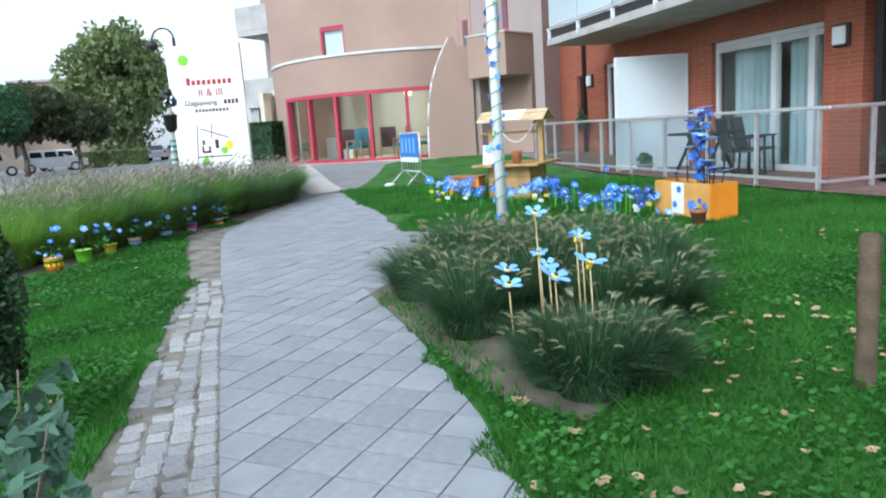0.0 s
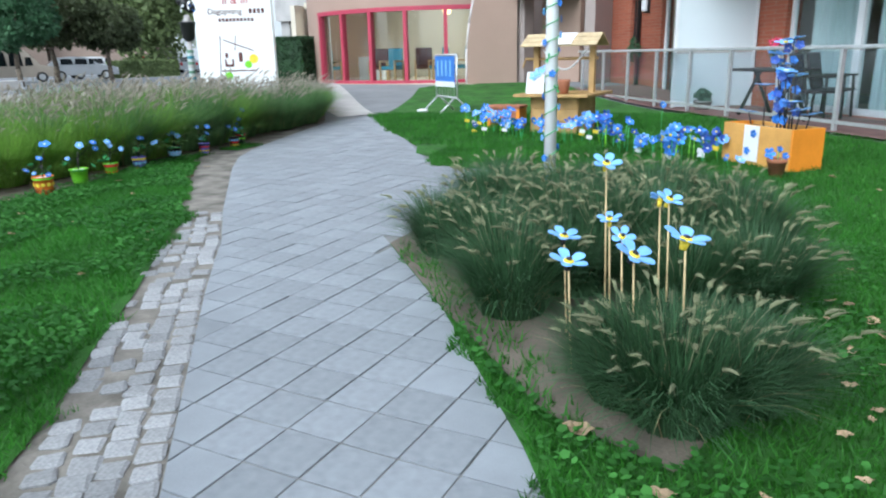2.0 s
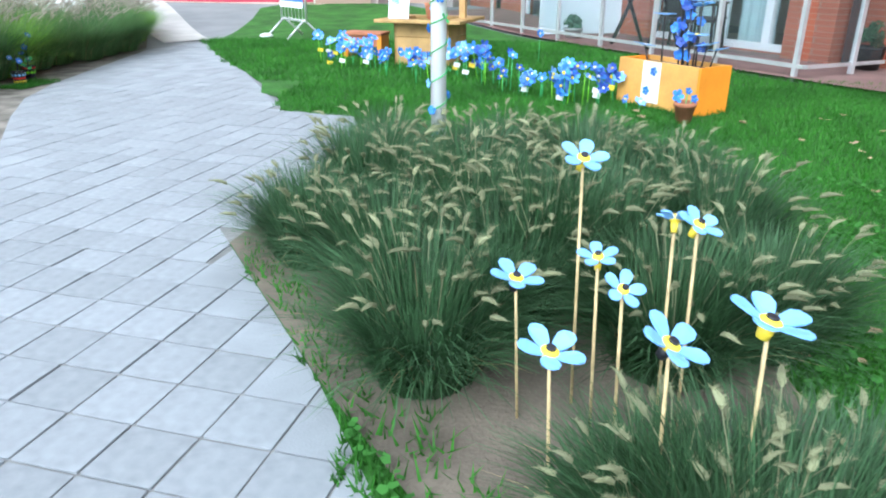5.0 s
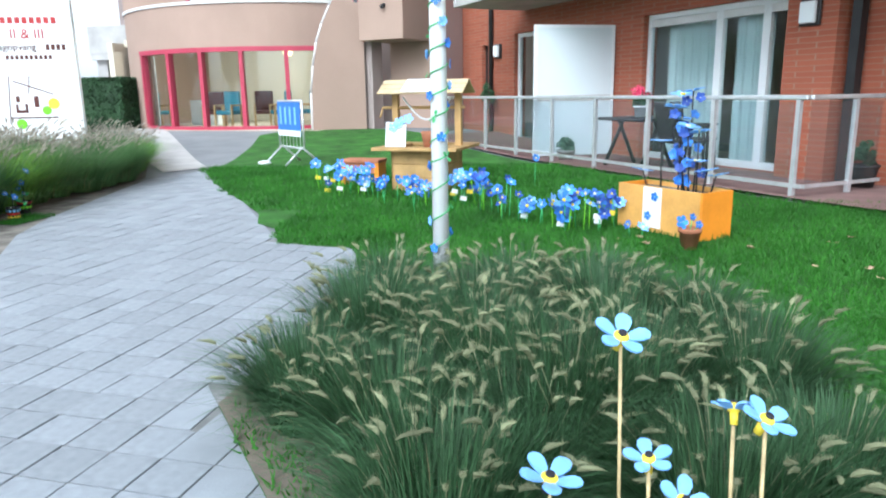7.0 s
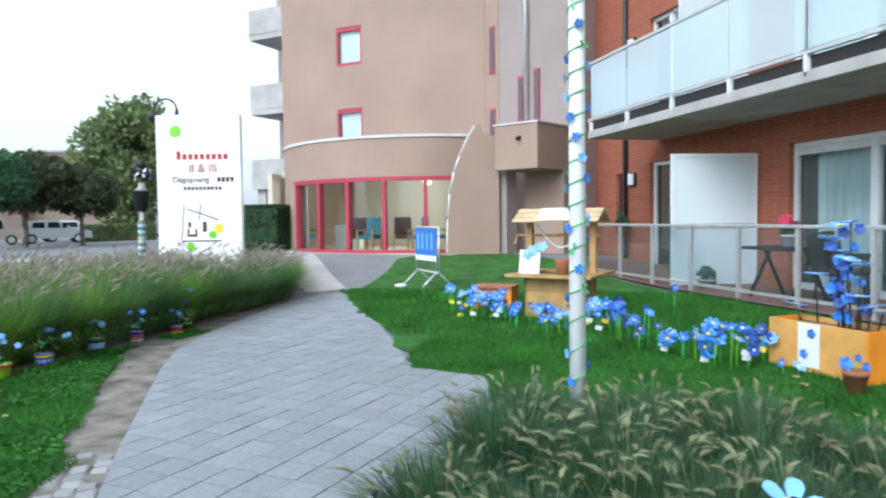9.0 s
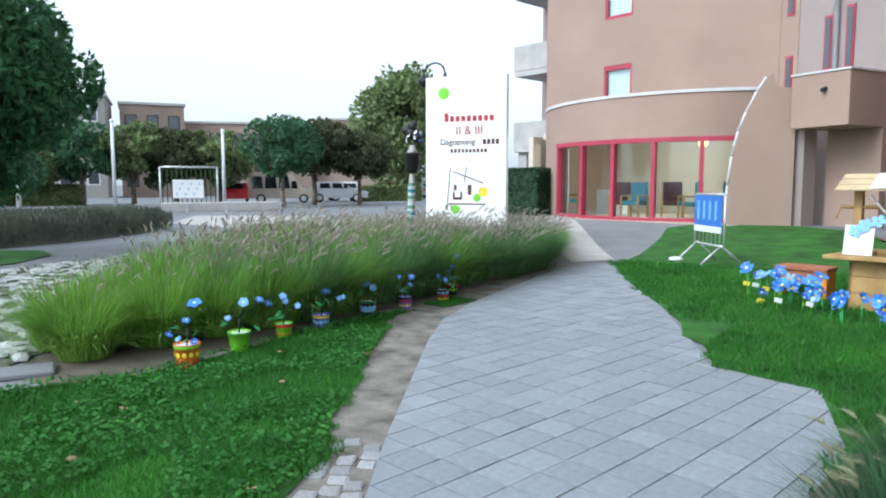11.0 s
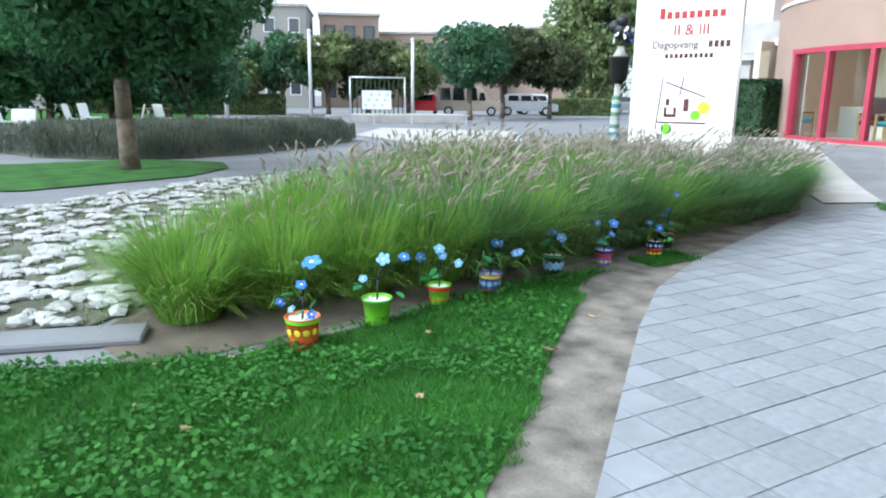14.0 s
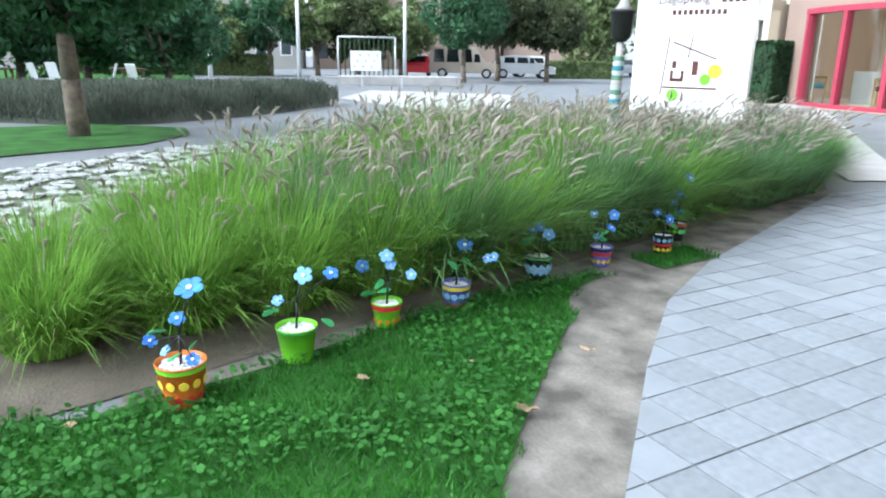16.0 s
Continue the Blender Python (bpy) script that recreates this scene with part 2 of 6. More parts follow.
    "car_grey": material("silver_car_paint", (0.45, 0.47, 0.50), 0.3, metal=0.4, vary=0.05, scale=2, bump=0),
    "car_beige": material("beige_van_paint", (0.42, 0.36, 0.30), 0.35, vary=0.05, scale=2, bump=0),
    "car_glass": material("dark_car_glass", (0.02, 0.025, 0.03), 0.1, vary=0.05, scale=2, bump=0, spec=0.8),
    "tyre": material("tyre_rubber", (0.02, 0.02, 0.02), 0.9, vary=0.2, scale=10),
    "window_dark": material("dark_window_glass", (0.06, 0.07, 0.08), 0.08, vary=0.1, scale=1, bump=0, spec=0.9),
    "window_pale": material("pale_blind", (0.72, 0.75, 0.80), 0.4, vary=0.05, scale=1, bump=0),
    "ink": material("brown_ink", (0.10, 0.03, 0.025), 0.6, vary=0.05, scale=3, bump=0),
    "red_ink": material("red_ink", (0.42, 0.04, 0.04), 0.6, vary=0.05, scale=3, bump=0),
    "glass": glass_material("clear_glass"),
    "glass_rail": glass_material("railing_glass", (0.86, 0.90, 0.92), 0.8, 0.015),
    "glass_frost": glass_material("balcony_glass", (0.72, 0.80, 0.84), 1.1, 0.42),
    "lamp_glow": material("lamp_shade", (0.8, 0.6, 0.3), 0.6),
}


def translucent(name, share):
    """Lets light shine through thin leaves and blades."""
    m = M[name]
    n, l = m.node_tree.nodes, m.node_tree.links
    tr, mix = n.new("ShaderNodeBsdfTranslucent"), n.new("ShaderNodeMixShader")
    mix.inputs[0].default_value = share
    colour = next(x for x in n if x.type == "HUE_SAT").outputs["Color"]
    l.new(colour, tr.inputs["Color"])
    l.new(n["Principled BSDF"].outputs[0], mix.inputs[1])
    l.new(tr.outputs[0], mix.inputs[2])
    l.new(mix.outputs[0], n["Material Output"].inputs["Surface"])


for leaf in ("grass", "clover", "fountain", "fountain_lime", "border_grass", "straw", "plume", "plume_mauve", "leaf_mid", "leaf_dark", "leaf_brown", "leaf_deep", "lavender"):
    translucent(leaf, 0.42)
glow = M["lamp_glow"].node_tree.nodes["Principled BSDF"]
glow.inputs["Emission Color"].default_value, glow.inputs["Emission Strength"].default_value = (1.0, 0.6, 0.25, 1), 2.0

# ---- builders ----


def part(name, bm, mat, parent=None, label="", smooth=False):
    mesh = bpy.data.meshes.new(name)
    bm.to_mesh(mesh)
    bm.free()
    for m in mat if isinstance(mat, (list, tuple)) else [mat]:
        mesh.materials.append(M[m])
    if smooth:
        for f in mesh.polygons:
            f.use_smooth = True
    ob = new(name, mesh)
    if parent:
        ob.parent = parent
    return tagged(ob, label)


def empty(name, label, category, group="", kind="", at=None):
    e = new(name)
    e.empty_display_size = 0.1
    if at is not None:
        e.matrix_world = at
    return tagged(e, label, category, group, kind)


def raw(name, verts, faces, mat, parent=None, smooth=False):
    mesh = bpy.data.meshes.new(name)
    mesh.from_pydata(verts, [], faces)
    for m in mat if isinstance(mat, (list, tuple)) else [mat]:
        mesh.materials.append(M[m])
    if smooth:
        mesh.polygons.foreach_set("use_smooth", [True] * len(mesh.polygons))
    ob = new(name, mesh)
    if parent:
        ob.parent = parent
    return ob


def box(bm, x0, x1, y0, y1, z0, z1, m=None, bevel=0.0, slot=0):
    """A box in bm, moved by m, with its edges bevelled."""
    t = bmesh.new()
    bmesh.ops.create_cube(t, size=1, matrix=Matrix.LocRotScale(((x0 + x1) / 2, (y0 + y1) / 2, (z0 + z1) / 2), None, (abs(x1 - x0), abs(y1 - y0), abs(z1 - z0))))
    if bevel:
        bmesh.ops.bevel(t, geom=t.edges[:], offset=bevel, segments=1, affect="EDGES")
    join(bm, t, m, slot)
    return bm


def join(bm, t, m=None, slot=0):
    vs = {}
    for v in t.verts:
        vs[v] = bm.verts.new(m @ v.co if m else v.co)
    for f in t.faces:
        try:
            g = bm.faces.new([vs[v] for v in f.verts])
            g.material_index = slot
            g.smooth = f.smooth
        except ValueError:
            pass
    t.free()


def rod(bm, a, b, r0, r1=None, seg=8, slot=0):
    """A tapered round bar from a to b."""
    r1 = r0 if r1 is None else r1
    a, b = Vector(a), Vector(b)
    q = (b - a).to_track_quat("Z", "Y").to_matrix()
    rings = []
    for c, r in ((a, r0), (b, r1)):
        rings.append([bm.verts.new(c + q @ Vector((r * math.cos(2 * math.pi * k / seg), r * math.sin(2 * math.pi * k / seg), 0))) for k in range(seg)])
    for k in range(seg):
        f = bm.faces.new((rings[0][k], rings[0][(k + 1) % seg], rings[1][(k + 1) % seg], rings[1][k]))
        f.smooth, f.material_index = True, slot
    for ring in (rings[0][::-1], rings[1]):
        bm.faces.new(ring).material_index = slot
    return bm


def lathe(bm, rings, seg=20, slot=0, caps=True, m=None):
    """A turned body from (radius, height) pairs."""
    loops = []
    for r, z in rings:
        loop = []
        for k in range(seg):
            p = Vector((r * math.cos(2 * math.pi * k / seg), r * math.sin(2 * math.pi * k / seg), z))
            loop.append(bm.verts.new(m @ p if m else p))
        loops.append(loop)
    for a, b in zip(loops, loops[1:]):
        for k in range(seg):
            f = bm.faces.new((a[k], a[(k + 1) % seg], b[(k + 1) % seg], b[k]))
            f.smooth, f.material_index = True, slot
    if caps:
        bm.faces.new(loops[0][::-1]).material_index = slot
        bm.faces.new(loops[-1]).material_index = slot
    return bm


def ball(bm, c, r, sub=2, squash=1.0, slot=0):
    t = bmesh.new()
    bmesh.ops.create_icosphere(t, subdivisions=sub, radius=r)
    for f in t.faces:
        f.smooth = True
    join(bm, t, Matrix.Translation(c) @ Matrix.Diagonal((1, 1, squash, 1)), slot)
    return bm


def smooth01(v):
    v = min(1.0, max(0.0, v))
    return v * v * (3 - 2 * v)


def rise(x, y):
    """The ground rises gently towards the entrance of the tan building."""
    return 0.28 * smooth01((y - 12.5) / 6.5) * smooth01((x + 17) / 4)


def sheet(name, outline, lift, mat, label, category, parent=None, thick=0.0):
    """A ground covering laid on the ground by its outline."""
    bm = bmesh.new()
    bm.faces.new([bm.verts.new((x, y, 0)) for x, y in outline])
    xs, ys = [p[0] for p in outline], [p[1] for p in outline]
    if max(ys) > 12.5:
        for k in range(int(min(ys)), int(max(ys)) + 1):
            if k >= 12:
                for w in (k, k + 0.5):
                    bmesh.ops.bisect_plane(bm, geom=bm.verts[:] + bm.edges[:] + bm.faces[:], plane_co=(0, w, 0), plane_no=(0, 1, 0))
        for k in range(int(min(xs)) - 1, int(max(xs)) + 1):
            bmesh.ops.bisect_plane(bm, geom=bm.verts[:] + bm.edges[:] + bm.faces[:], plane_co=(k, 0, 0), plane_no=(1, 0, 0))
    bmesh.ops.triangulate(bm, faces=bm.faces[:])
    for v in bm.verts:
        v.co.z = rise(v.co.x, v.co.y) + lift
    bmesh.ops.recalc_face_normals(bm, faces=bm.faces[:])
    for f in bm.faces:
        if f.normal.z < 0:
            f.normal_flip()
    return tagged(part(name, bm, mat, parent), label, category, kind="structure")


def inside(x, y, poly):
    hit, j = False, len(poly) - 1
    for i in range(len(poly)):
        (xi, yi), (xj, yj) = poly[i], poly[j]
        if (yi > y) != (yj > y) and x < (xj - xi) * (y - yi) / (yj - yi) + xi:
            hit = not hit
        j = i
    return hit


# the brick wing's own axes: u along its facade away from the start, n towards it
WING = radians(28.8)


def wing(u, n, z=0.0):
    return Vector((n * math.cos(WING) - u * math.sin(WING), n * math.sin(WING) + u * math.cos(WING), z))


WINGM = Matrix(((math.cos(WING), -math.sin(WING), 0, 0), (math.sin(WING), math.cos(WING), 0, 0), (0, 0, 1, 0), (0, 0, 0, 1)))  # local x = n, local y = u

# ---- ground ----
gx = sorted(set([-900, -400, -200, -120] + list(range(-80, 41, 4)) + [k * 0.5 for k in range(-36, 8)] + [60, 120, 300, 900]))
gy = sorted(set([-900, -300, -100, -40] + list(range(-20, 12, 4)) + [12 + k * 0.5 for k in range(0, 18)] + list(range(22, 90, 4)) + [120, 200, 400, 900]))
gv = [(x, y, rise(x, y)) for y in gy for x in gx]
gf = [(j * len(gx) + i, j * len(gx) + i + 1, (j + 1) * len(gx) + i + 1, (j + 1) * len(gx) + i) for j in range(len(gy) - 1) for i in range(len(gx) - 1)]
tagged(raw("ground", gv, gf, "asphalt"), "grey asphalt ground of the square and drive", "ground", kind="structure")

PATH_LEFT = [(2.6, -6.0), (1.2, -3.6), (0.3, -2.0), (-0.85, 0.03), (-1.89, 1.76), (-2.42, 2.7), (-2.95, 3.52), (-3.6, 4.6), (-4.08, 5.4), (-4.5, 6.2), (-4.78, 7.1), (-5.08, 8.8), (-5.36, 10.4)]
PATH_RIGHT = [(-4.95, 11.55), (-3.5, 8.8), (-3.07, 8.1), (-1.98, 5.9), (-1.3, 5.68), (-1.05, 4.6), (-1.29, 2.82), (-0.64, 1.79), (-0.08, 0.74), (0.18, 0.15), (1.25, -2.0), (3.6, -6.0)]
PAVING = PATH_LEFT + PATH_RIGHT
paving = sheet("pavement", PAVING, 0.006, "joint", "grey concrete paver footpath laid diagonally", "pavement")

LAWN = [(0.18, 0.15), (-0.08, 0.74), (-0.64, 1.79), (-1.29, 2.82), (-1.05, 4.6), (-1.3, 5.68), (-1.6, 5.74), (-1.98, 5.9), (-2.2, 6.5), (-2.45, 6.75), (-2.62, 7.3), (-3.07, 8.1), (-3.5, 8.8), (-4.2, 10.0), (-4.8, 11.2), (-4.97, 11.6), (-4.95, 12.2), (-5.1, 13.2), (-5.5, 15.5), (-5.95, 17.4), (-5.6, 18.6), (-5.0, 19.2), (-3.6, 19.2), (-2.4, 18.2), (-1.55, 16.9), tuple(wing(15.0, 6.45))[:2], tuple(wing(5.4, 6.45))[:2], tuple(wing(5.0, 6.9))[:2], tuple(wing(1.0, 9.0))[:2], (14, 2), (14, -8), (4.8, -8), (3.6, -6.0), (1.25, -2.0)]
lawn = sheet("lawn", LAWN, 0.012, "turf", "mown green lawn with clover and fallen leaves", "lawn")
LAWN_LEFT = [(0.1, -2.4), (-1.25, -0.35), (-1.62, 0.5), (-1.95, 1.1), (-2.2, 1.6), (-2.6, 2.3), (-2.84, 2.72), (-3.03, 3.2), (-3.38, 3.58), (-3.72, 4.15), (-3.97, 4.5), (-4.37, 5.12), (-4.62, 5.55), (-4.9, 5.86), (-5.02, 6.35), (-5.16, 5.75), (-5.12, 4.85), (-5.03, 4.15), (-5.04, 3.45), (-5.4, 2.75), (-6.07, 1.66), (-6.9, -0.22), (-6.9, -6), (0.9, -6)]
LAWN_TIP = [(-5.12, 6.75), (-4.86, 6.7), (-4.8, 7.2), (-5.1, 7.35)]
lawn_left = sheet("lawn", LAWN_LEFT, 0.013, "turf", "small lawn of grass and clover beside the path", "lawn")
sheet("lawn", LAWN_TIP, 0.012, "turf", "last patch of grass beside the painted pots", "lawn")
BORDER = PATH_LEFT[1:] + [(-5.7, 10.5), (-5.75, 3.9), (-4.9, 3.5), (-3.4, 2.4), (-1.3, -0.6), (0.1, -3.6)]
border = sheet("soil_strip", BORDER, 0.004, "sand", "trodden sandy strip with stone setts beside the path", "soil")
BED_RIGHT = [(-0.64, 1.79), (-1.29, 2.82), (-1.05, 4.6), (-0.4, 5.0), (0.3, 4.2), (0.7, 3.0), (0.75, 1.5), (0.35, 0.7), (-0.05, 0.95)]
bed_right = sheet("planting_bed", BED_RIGHT, 0.02, "soil", "bare brown soil under the fountain grass", "soil")
BED_LEFT = [(-5.15, 3), (-5.14, 3.55), (-5.22, 4.85), (-5.3, 6.25), (-5.38, 8.26), (-5.48, 10.56), (-6.3, 12.27), (-7.88, 13.5), (-9.89, 12.93), (-9.35, 9.32), (-8, 6.3), (-6.34, 3.62), (-5.8, 2.96)]
bed_left = sheet("planting_bed", BED_LEFT, 0.0085, "soil", "brown soil strip under the long fountain grass border", "soil")
STONES = [(-5.95, 3.01), (-6.39, 3.67), (-8, 6.3), (-9.35, 9.32), (-10.1, 12.33), (-11.92, 11.36), (-12.76, 8.77), (-11.81, 5.56), (-10.74, 3.44), (-10.09, 0.33), (-8.12, -1.7)]
stone_bed = sheet("stone_bed", STONES, 0.0135, "gravel_bed", "bed of pale natural stones behind the border", "ground")
DISC = [(-12.24, 3.66), (-12.7, 5.97), (-13.59, 6.98), (-14.68, 7.3), (-16, 6.22), (-16.24, 3.63), (-14.46, 2.2), (-12.86, 2.37)]
sheet("lawn", DISC, 0.02, "turf", "small grass island round the tree", "lawn")
sheet("lawn", [(-32, -2), (-22, 4), (-24, 9), (-30, 14), (-44, 18), (-60, 20), (-60, -10)], 0.02, "turf", "distant green verge beyond the square", "lawn")

# ---- the red brick wing ----
FN = 8.2  # the facade's face
brick_wing = empty("apartment_building", "red brick apartment wing with a glazed patio and balcony", "building")


def wing_box(name, n0, n1, u0, u1, z0, z1, mat, parent, label="", bevel=0.0):
    return part(name, box(bmesh.new(), n0, n1, u0, u1, z0, z1, WINGM, bevel), mat, parent, label)


# openings: (u0, u1, z0, z1)
OPEN = [(7.02, 10.05, 0.06, 2.42), (13.5, 14.32, 0.06, 2.46), (7.4, 10.05, 3.3, 5.6), (12.9, 14.32, 3.3, 5.6), (16.3, 16.8, 4.3, 5.3), (15.55, 15.85, 0.9, 2.3)]
cuts_u = sorted({-2.0, 19.2} | {o[k] for o in OPEN for k in (0, 1)})
cuts_z = sorted({-0.3, 9.5} | {o[k] for o in OPEN for k in (2, 3)})
for a, b in zip(cuts_u, cuts_u[1:]):
    runs = []
    for c, d in zip(cuts_z, cuts_z[1:]):
        if any(o[0] <= a and b <= o[1] and o[2] <= c and d <= o[3] for o in OPEN):
            continue
        if runs and runs[-1][1] == c:
            runs[-1][1] = d
        else:
            runs.append([c, d])
    for c, d in runs:
        part("wall", box(bmesh.new(), FN, FN + 0.3, a, b, c, d, WINGM), "brick", brick_wing, "red brick facade")
wing_box("wall", FN + 0.3, FN + 7, -2, 19.2, 9.3, 9.5, "concrete", brick_wing, "flat roof slab")
wing_box("wall", FN + 6.8, FN + 7, -2, 19.2, -0.3, 9.3, "cream", brick_wing, "plain rear wall")
wing_box("floor_slab", FN + 0.3, FN + 6.8, -2, 19.2, -0.1, 0.04, "floor_in", brick_wing)
wing_box("floor_slab", FN + 0.3, FN + 6.8, -2, 19.2, 2.9, 3.2, "concrete", brick_wing)
wing_box("wall", FN + 3.0, FN + 3.1, -2, 19.2, 0.04, 2.9, "cream", brick_wing, "pale inner wall")
wing_box("wall", FN + 3.0, FN + 3.1, -2, 19.2, 3.2, 9.3, "cream", brick_wing, "pale inner wall")


def opening(kind, u0, u1, z0, z1, leaves, frame_mat, pane_mat, frame_w=0.07, curtain=None):
    """A framed window or door in the facade, with its leaves and panes."""
    w = empty(kind, "white framed glazed patio door" if kind == "patio_door" else "narrow framed window", "window")
    w.parent = brick_wing
    n0, n1 = FN + 0.10, FN + 0.17
    bm = bmesh.new()
    box(bm, n0, n1, u0, u0 + frame_w, z0, z1, WINGM)
    box(bm, n0, n1, u1 - frame_w, u1, z0, z1, WINGM)
    box(bm, n0, n1, u0 + frame_w, u1 - frame_w, z1 - frame_w, z1, WINGM)
    box(bm, n0, n1, u0 + frame_w, u1 - frame_w, z0, z0 + frame_w * 1.3, WINGM)
    for a in leaves:
        box(bm, n0 - 0.02, n1, a - frame_w * 0.8, a + frame_w * 0.8, z0 + frame_w * 1.3, z1 - frame_w, WINGM)
    part("window_frame", bm, frame_mat, w)
    edges = [u0 + frame_w] + [v for a in leaves for v in (a - frame_w * 0.8, a + frame_w * 0.8)] + [u1 - frame_w]
    for a, b in zip(edges[::2], edges[1::2]):
        p = part("pane", box(bmesh.new(), n0 + 0.03, n0 + 0.04, a, b, z0 + frame_w * 1.3, z1 - frame_w, WINGM), pane_mat, w)
        p.visible_shadow = False
    if curtain:
        for a, b in curtain:
            bm = bmesh.new()
            count = int((b - a) / 0.03)
            top = [bm.verts.new(wing(a + k * 0.03, FN + 0.36 + 0.03 * math.sin(k * 1.1) + 0.012 * math.sin(k * 2.7), z1 - 0.1)) for k in range(count)]
            low = [bm.verts.new(wing(a + k * 0.03, FN + 0.36 + 0.035 * math.sin(k * 1.1 + 0.2), z0 + 0.06)) for k in range(count)]
            for k in range(count - 1):
                bm.faces.new((top[k], top[k + 1], low[k + 1], low[k])).smooth = True
            part("curtain", bm, "curtain", w, "pale pleated net curtain")
    return w


opening("patio_door", 7.02, 10.05, 0.06, 2.42, (7.62, 8.47, ), "white", "glass", 0.08, [(7.7, 8.4), (8.6, 9.8)])
wing_box("shutter_box", FN + 0.08, FN + 0.2, 7.12, 9.95, 2.22, 2.33, "coping", brick_wing, "white roller shutter box")
opening("patio_door", 13.5, 14.32, 0.06, 2.46, (), "white", "glass", 0.08)
opening("patio_door", 7.4, 10.05, 3.3, 5.6, (8.6,), "white", "glass", 0.08, [(7.5, 8.5), (8.7, 10.0)])
opening("patio_door", 12.9, 14.32, 3.3, 5.6, (13.6,), "white", "glass", 0.08, [(13.0, 13.5)])
opening("window", 16.3, 16.8, 4.3, 5.3, (), "red", "window_dark", 0.05)
opening("window", 15.55, 15.85, 0.9, 2.3, (), "dark", "window_dark", 0.05)
# brick pier beside the patio door, steel columns and pipes
wing_box("pier", FN - 0.28, FN, 6.28, 7.0, -0.1, 2.85, "brick", brick_wing, "projecting red brick pier")
for u, n in ((6.12, FN - 0.12), (5.2, FN - 0.2)):
    wing_box("post", n - 0.06, n + 0.06, u - 0.06, u + 0.06, 0.04, 2.85, "dark", brick_wing, "dark steel post")
part("drainpipe", rod(bmesh.new(), wing(15.3, FN - 0.06, 0.05), wing(15.3, FN - 0.06, 9.0), 0.055, seg=10), "dark", brick_wing, "dark drainpipe")
# balcony
balcony = empty("balcony", "concrete balcony with frosted glass balustrade", "balcony")
balcony.parent = brick_wing
BN = 6.5
wing_box("slab", BN, FN, 0.0, 13.9, 2.9, 3.06, "concrete", balcony, "", 0.01)
wing_box("edge_beam", BN + 0.06, BN + 0.12, 0.0, 13.85, 3.06, 3.24, "dark_plastic", balcony, "dark edge beam")
wing_box("rail", BN, BN + 0.05, 0.0, 13.9, 3.26, 3.31, "steel", balcony)
wing_box("rail", BN, BN + 0.05, 0.0, 13.9, 4.42, 4.47, "steel", balcony)
for k in range(10):
    u = 13.8 - 1.5 * k
    wing_box("post", BN + 0.0, BN + 0.06, u - 0.03, u + 0.03, 2.98, 3.26, "white", balcony)
    if k < 9:
        p = wing_box("pane", BN + 0.02, BN + 0.032, u - 1.48, u - 0.02, 3.33, 4.40, "glass_frost", balcony)
        p.visible_shadow = False
p = part("pane", box(bmesh.new(), BN + 0.1, FN - 0.1, 13.86, 13.87, 3.33, 4.40, WINGM), "glass_frost", balcony)
p.visible_shadow = False
wing_box("divider", BN + 0.3, FN - 0.05, 11.0, 11.04, 3.06, 5.3, "screen", balcony, "white privacy screen")

# patio
PATIO = [tuple(wing(a, b))[:2] for a, b in ((15.4, 6.5), (15.4, FN), (-2.0, FN), (-2.0, 8.0), (4.7, 6.55), (5.3, 6.5))]
sheet("patio", PATIO, 0.05, "patio", "red-brown paved patio beside the lawn", "patio")


def wall_lamp(u, z):
    e = empty("wall_lamp", "square white wall lamp with a dark back plate", "lamp", "wall lamps")
    part("back_plate", box(bmesh.new(), FN - 0.06, FN - 0.002, u - 0.13, u + 0.13, z - 0.16, z + 0.16, WINGM, 0.01), "dark", e)
    part("shade", box(bmesh.new(), FN - 0.12, FN - 0.06, u - 0.10, u + 0.10, z - 0.13, z + 0.13, WINGM, 0.015), "white", e, "white glass shade")


wall_lamp(15.0, 2.12)
wall_lamp(15.0, 5.2)
e = empty("wall_lamp", "square white wall lamp on the brick pier", "lamp", "wall lamps")
part("back_plate", box(bmesh.new(), FN - 0.33, FN - 0.282, 6.5, 6.78, 1.95, 2.27, WINGM, 0.01), "dark", e)
part("shade", box(bmesh.new(), FN - 0.39, FN - 0.33, 6.53, 6.75, 1.98, 2.24, WINGM, 0.015), "white", e, "white glass shade")

# privacy screen between the patios
screen = empty("privacy_screen", "tall frosted white screen standing across the patio", "screen")
a, b = Vector((*tuple(wing(11.1, 6.7))[:2], 0)), Vector((*tuple(wing(10.78, 8.17))[:2], 0))
d = (b - a).normalized()
side = Vector((-d.y, d.x, 0))
SM = Matrix(((d.x, side.x, 0, a.x), (d.y, side.y, 0, a.y), (0, 0, 1, 0.05), (0, 0, 0, 1)))
SL = (b - a).length
bm = bmesh.new()
box(bm, 0, 0.06, -0.03, 0.03, 0, 2.28, SM)
box(bm, SL - 0.05, SL, -0.03, 0.03, 0, 2.28, SM)
box(bm, 0.06, SL - 0.05, -0.03, 0.03, 2.23, 2.28, SM)
part("frame", bm, "white", screen)
part("panel", box(bmesh.new(), 0.06, SL - 0.05, -0.012, 0.012, 0.02, 2.23, SM), "screen", screen, "frosted panel")
part("band", box(bmesh.new(), 0.06, SL - 0.05, -0.016, 0.016, 0.98, 1.08, SM), "concrete", screen, "greyish band")

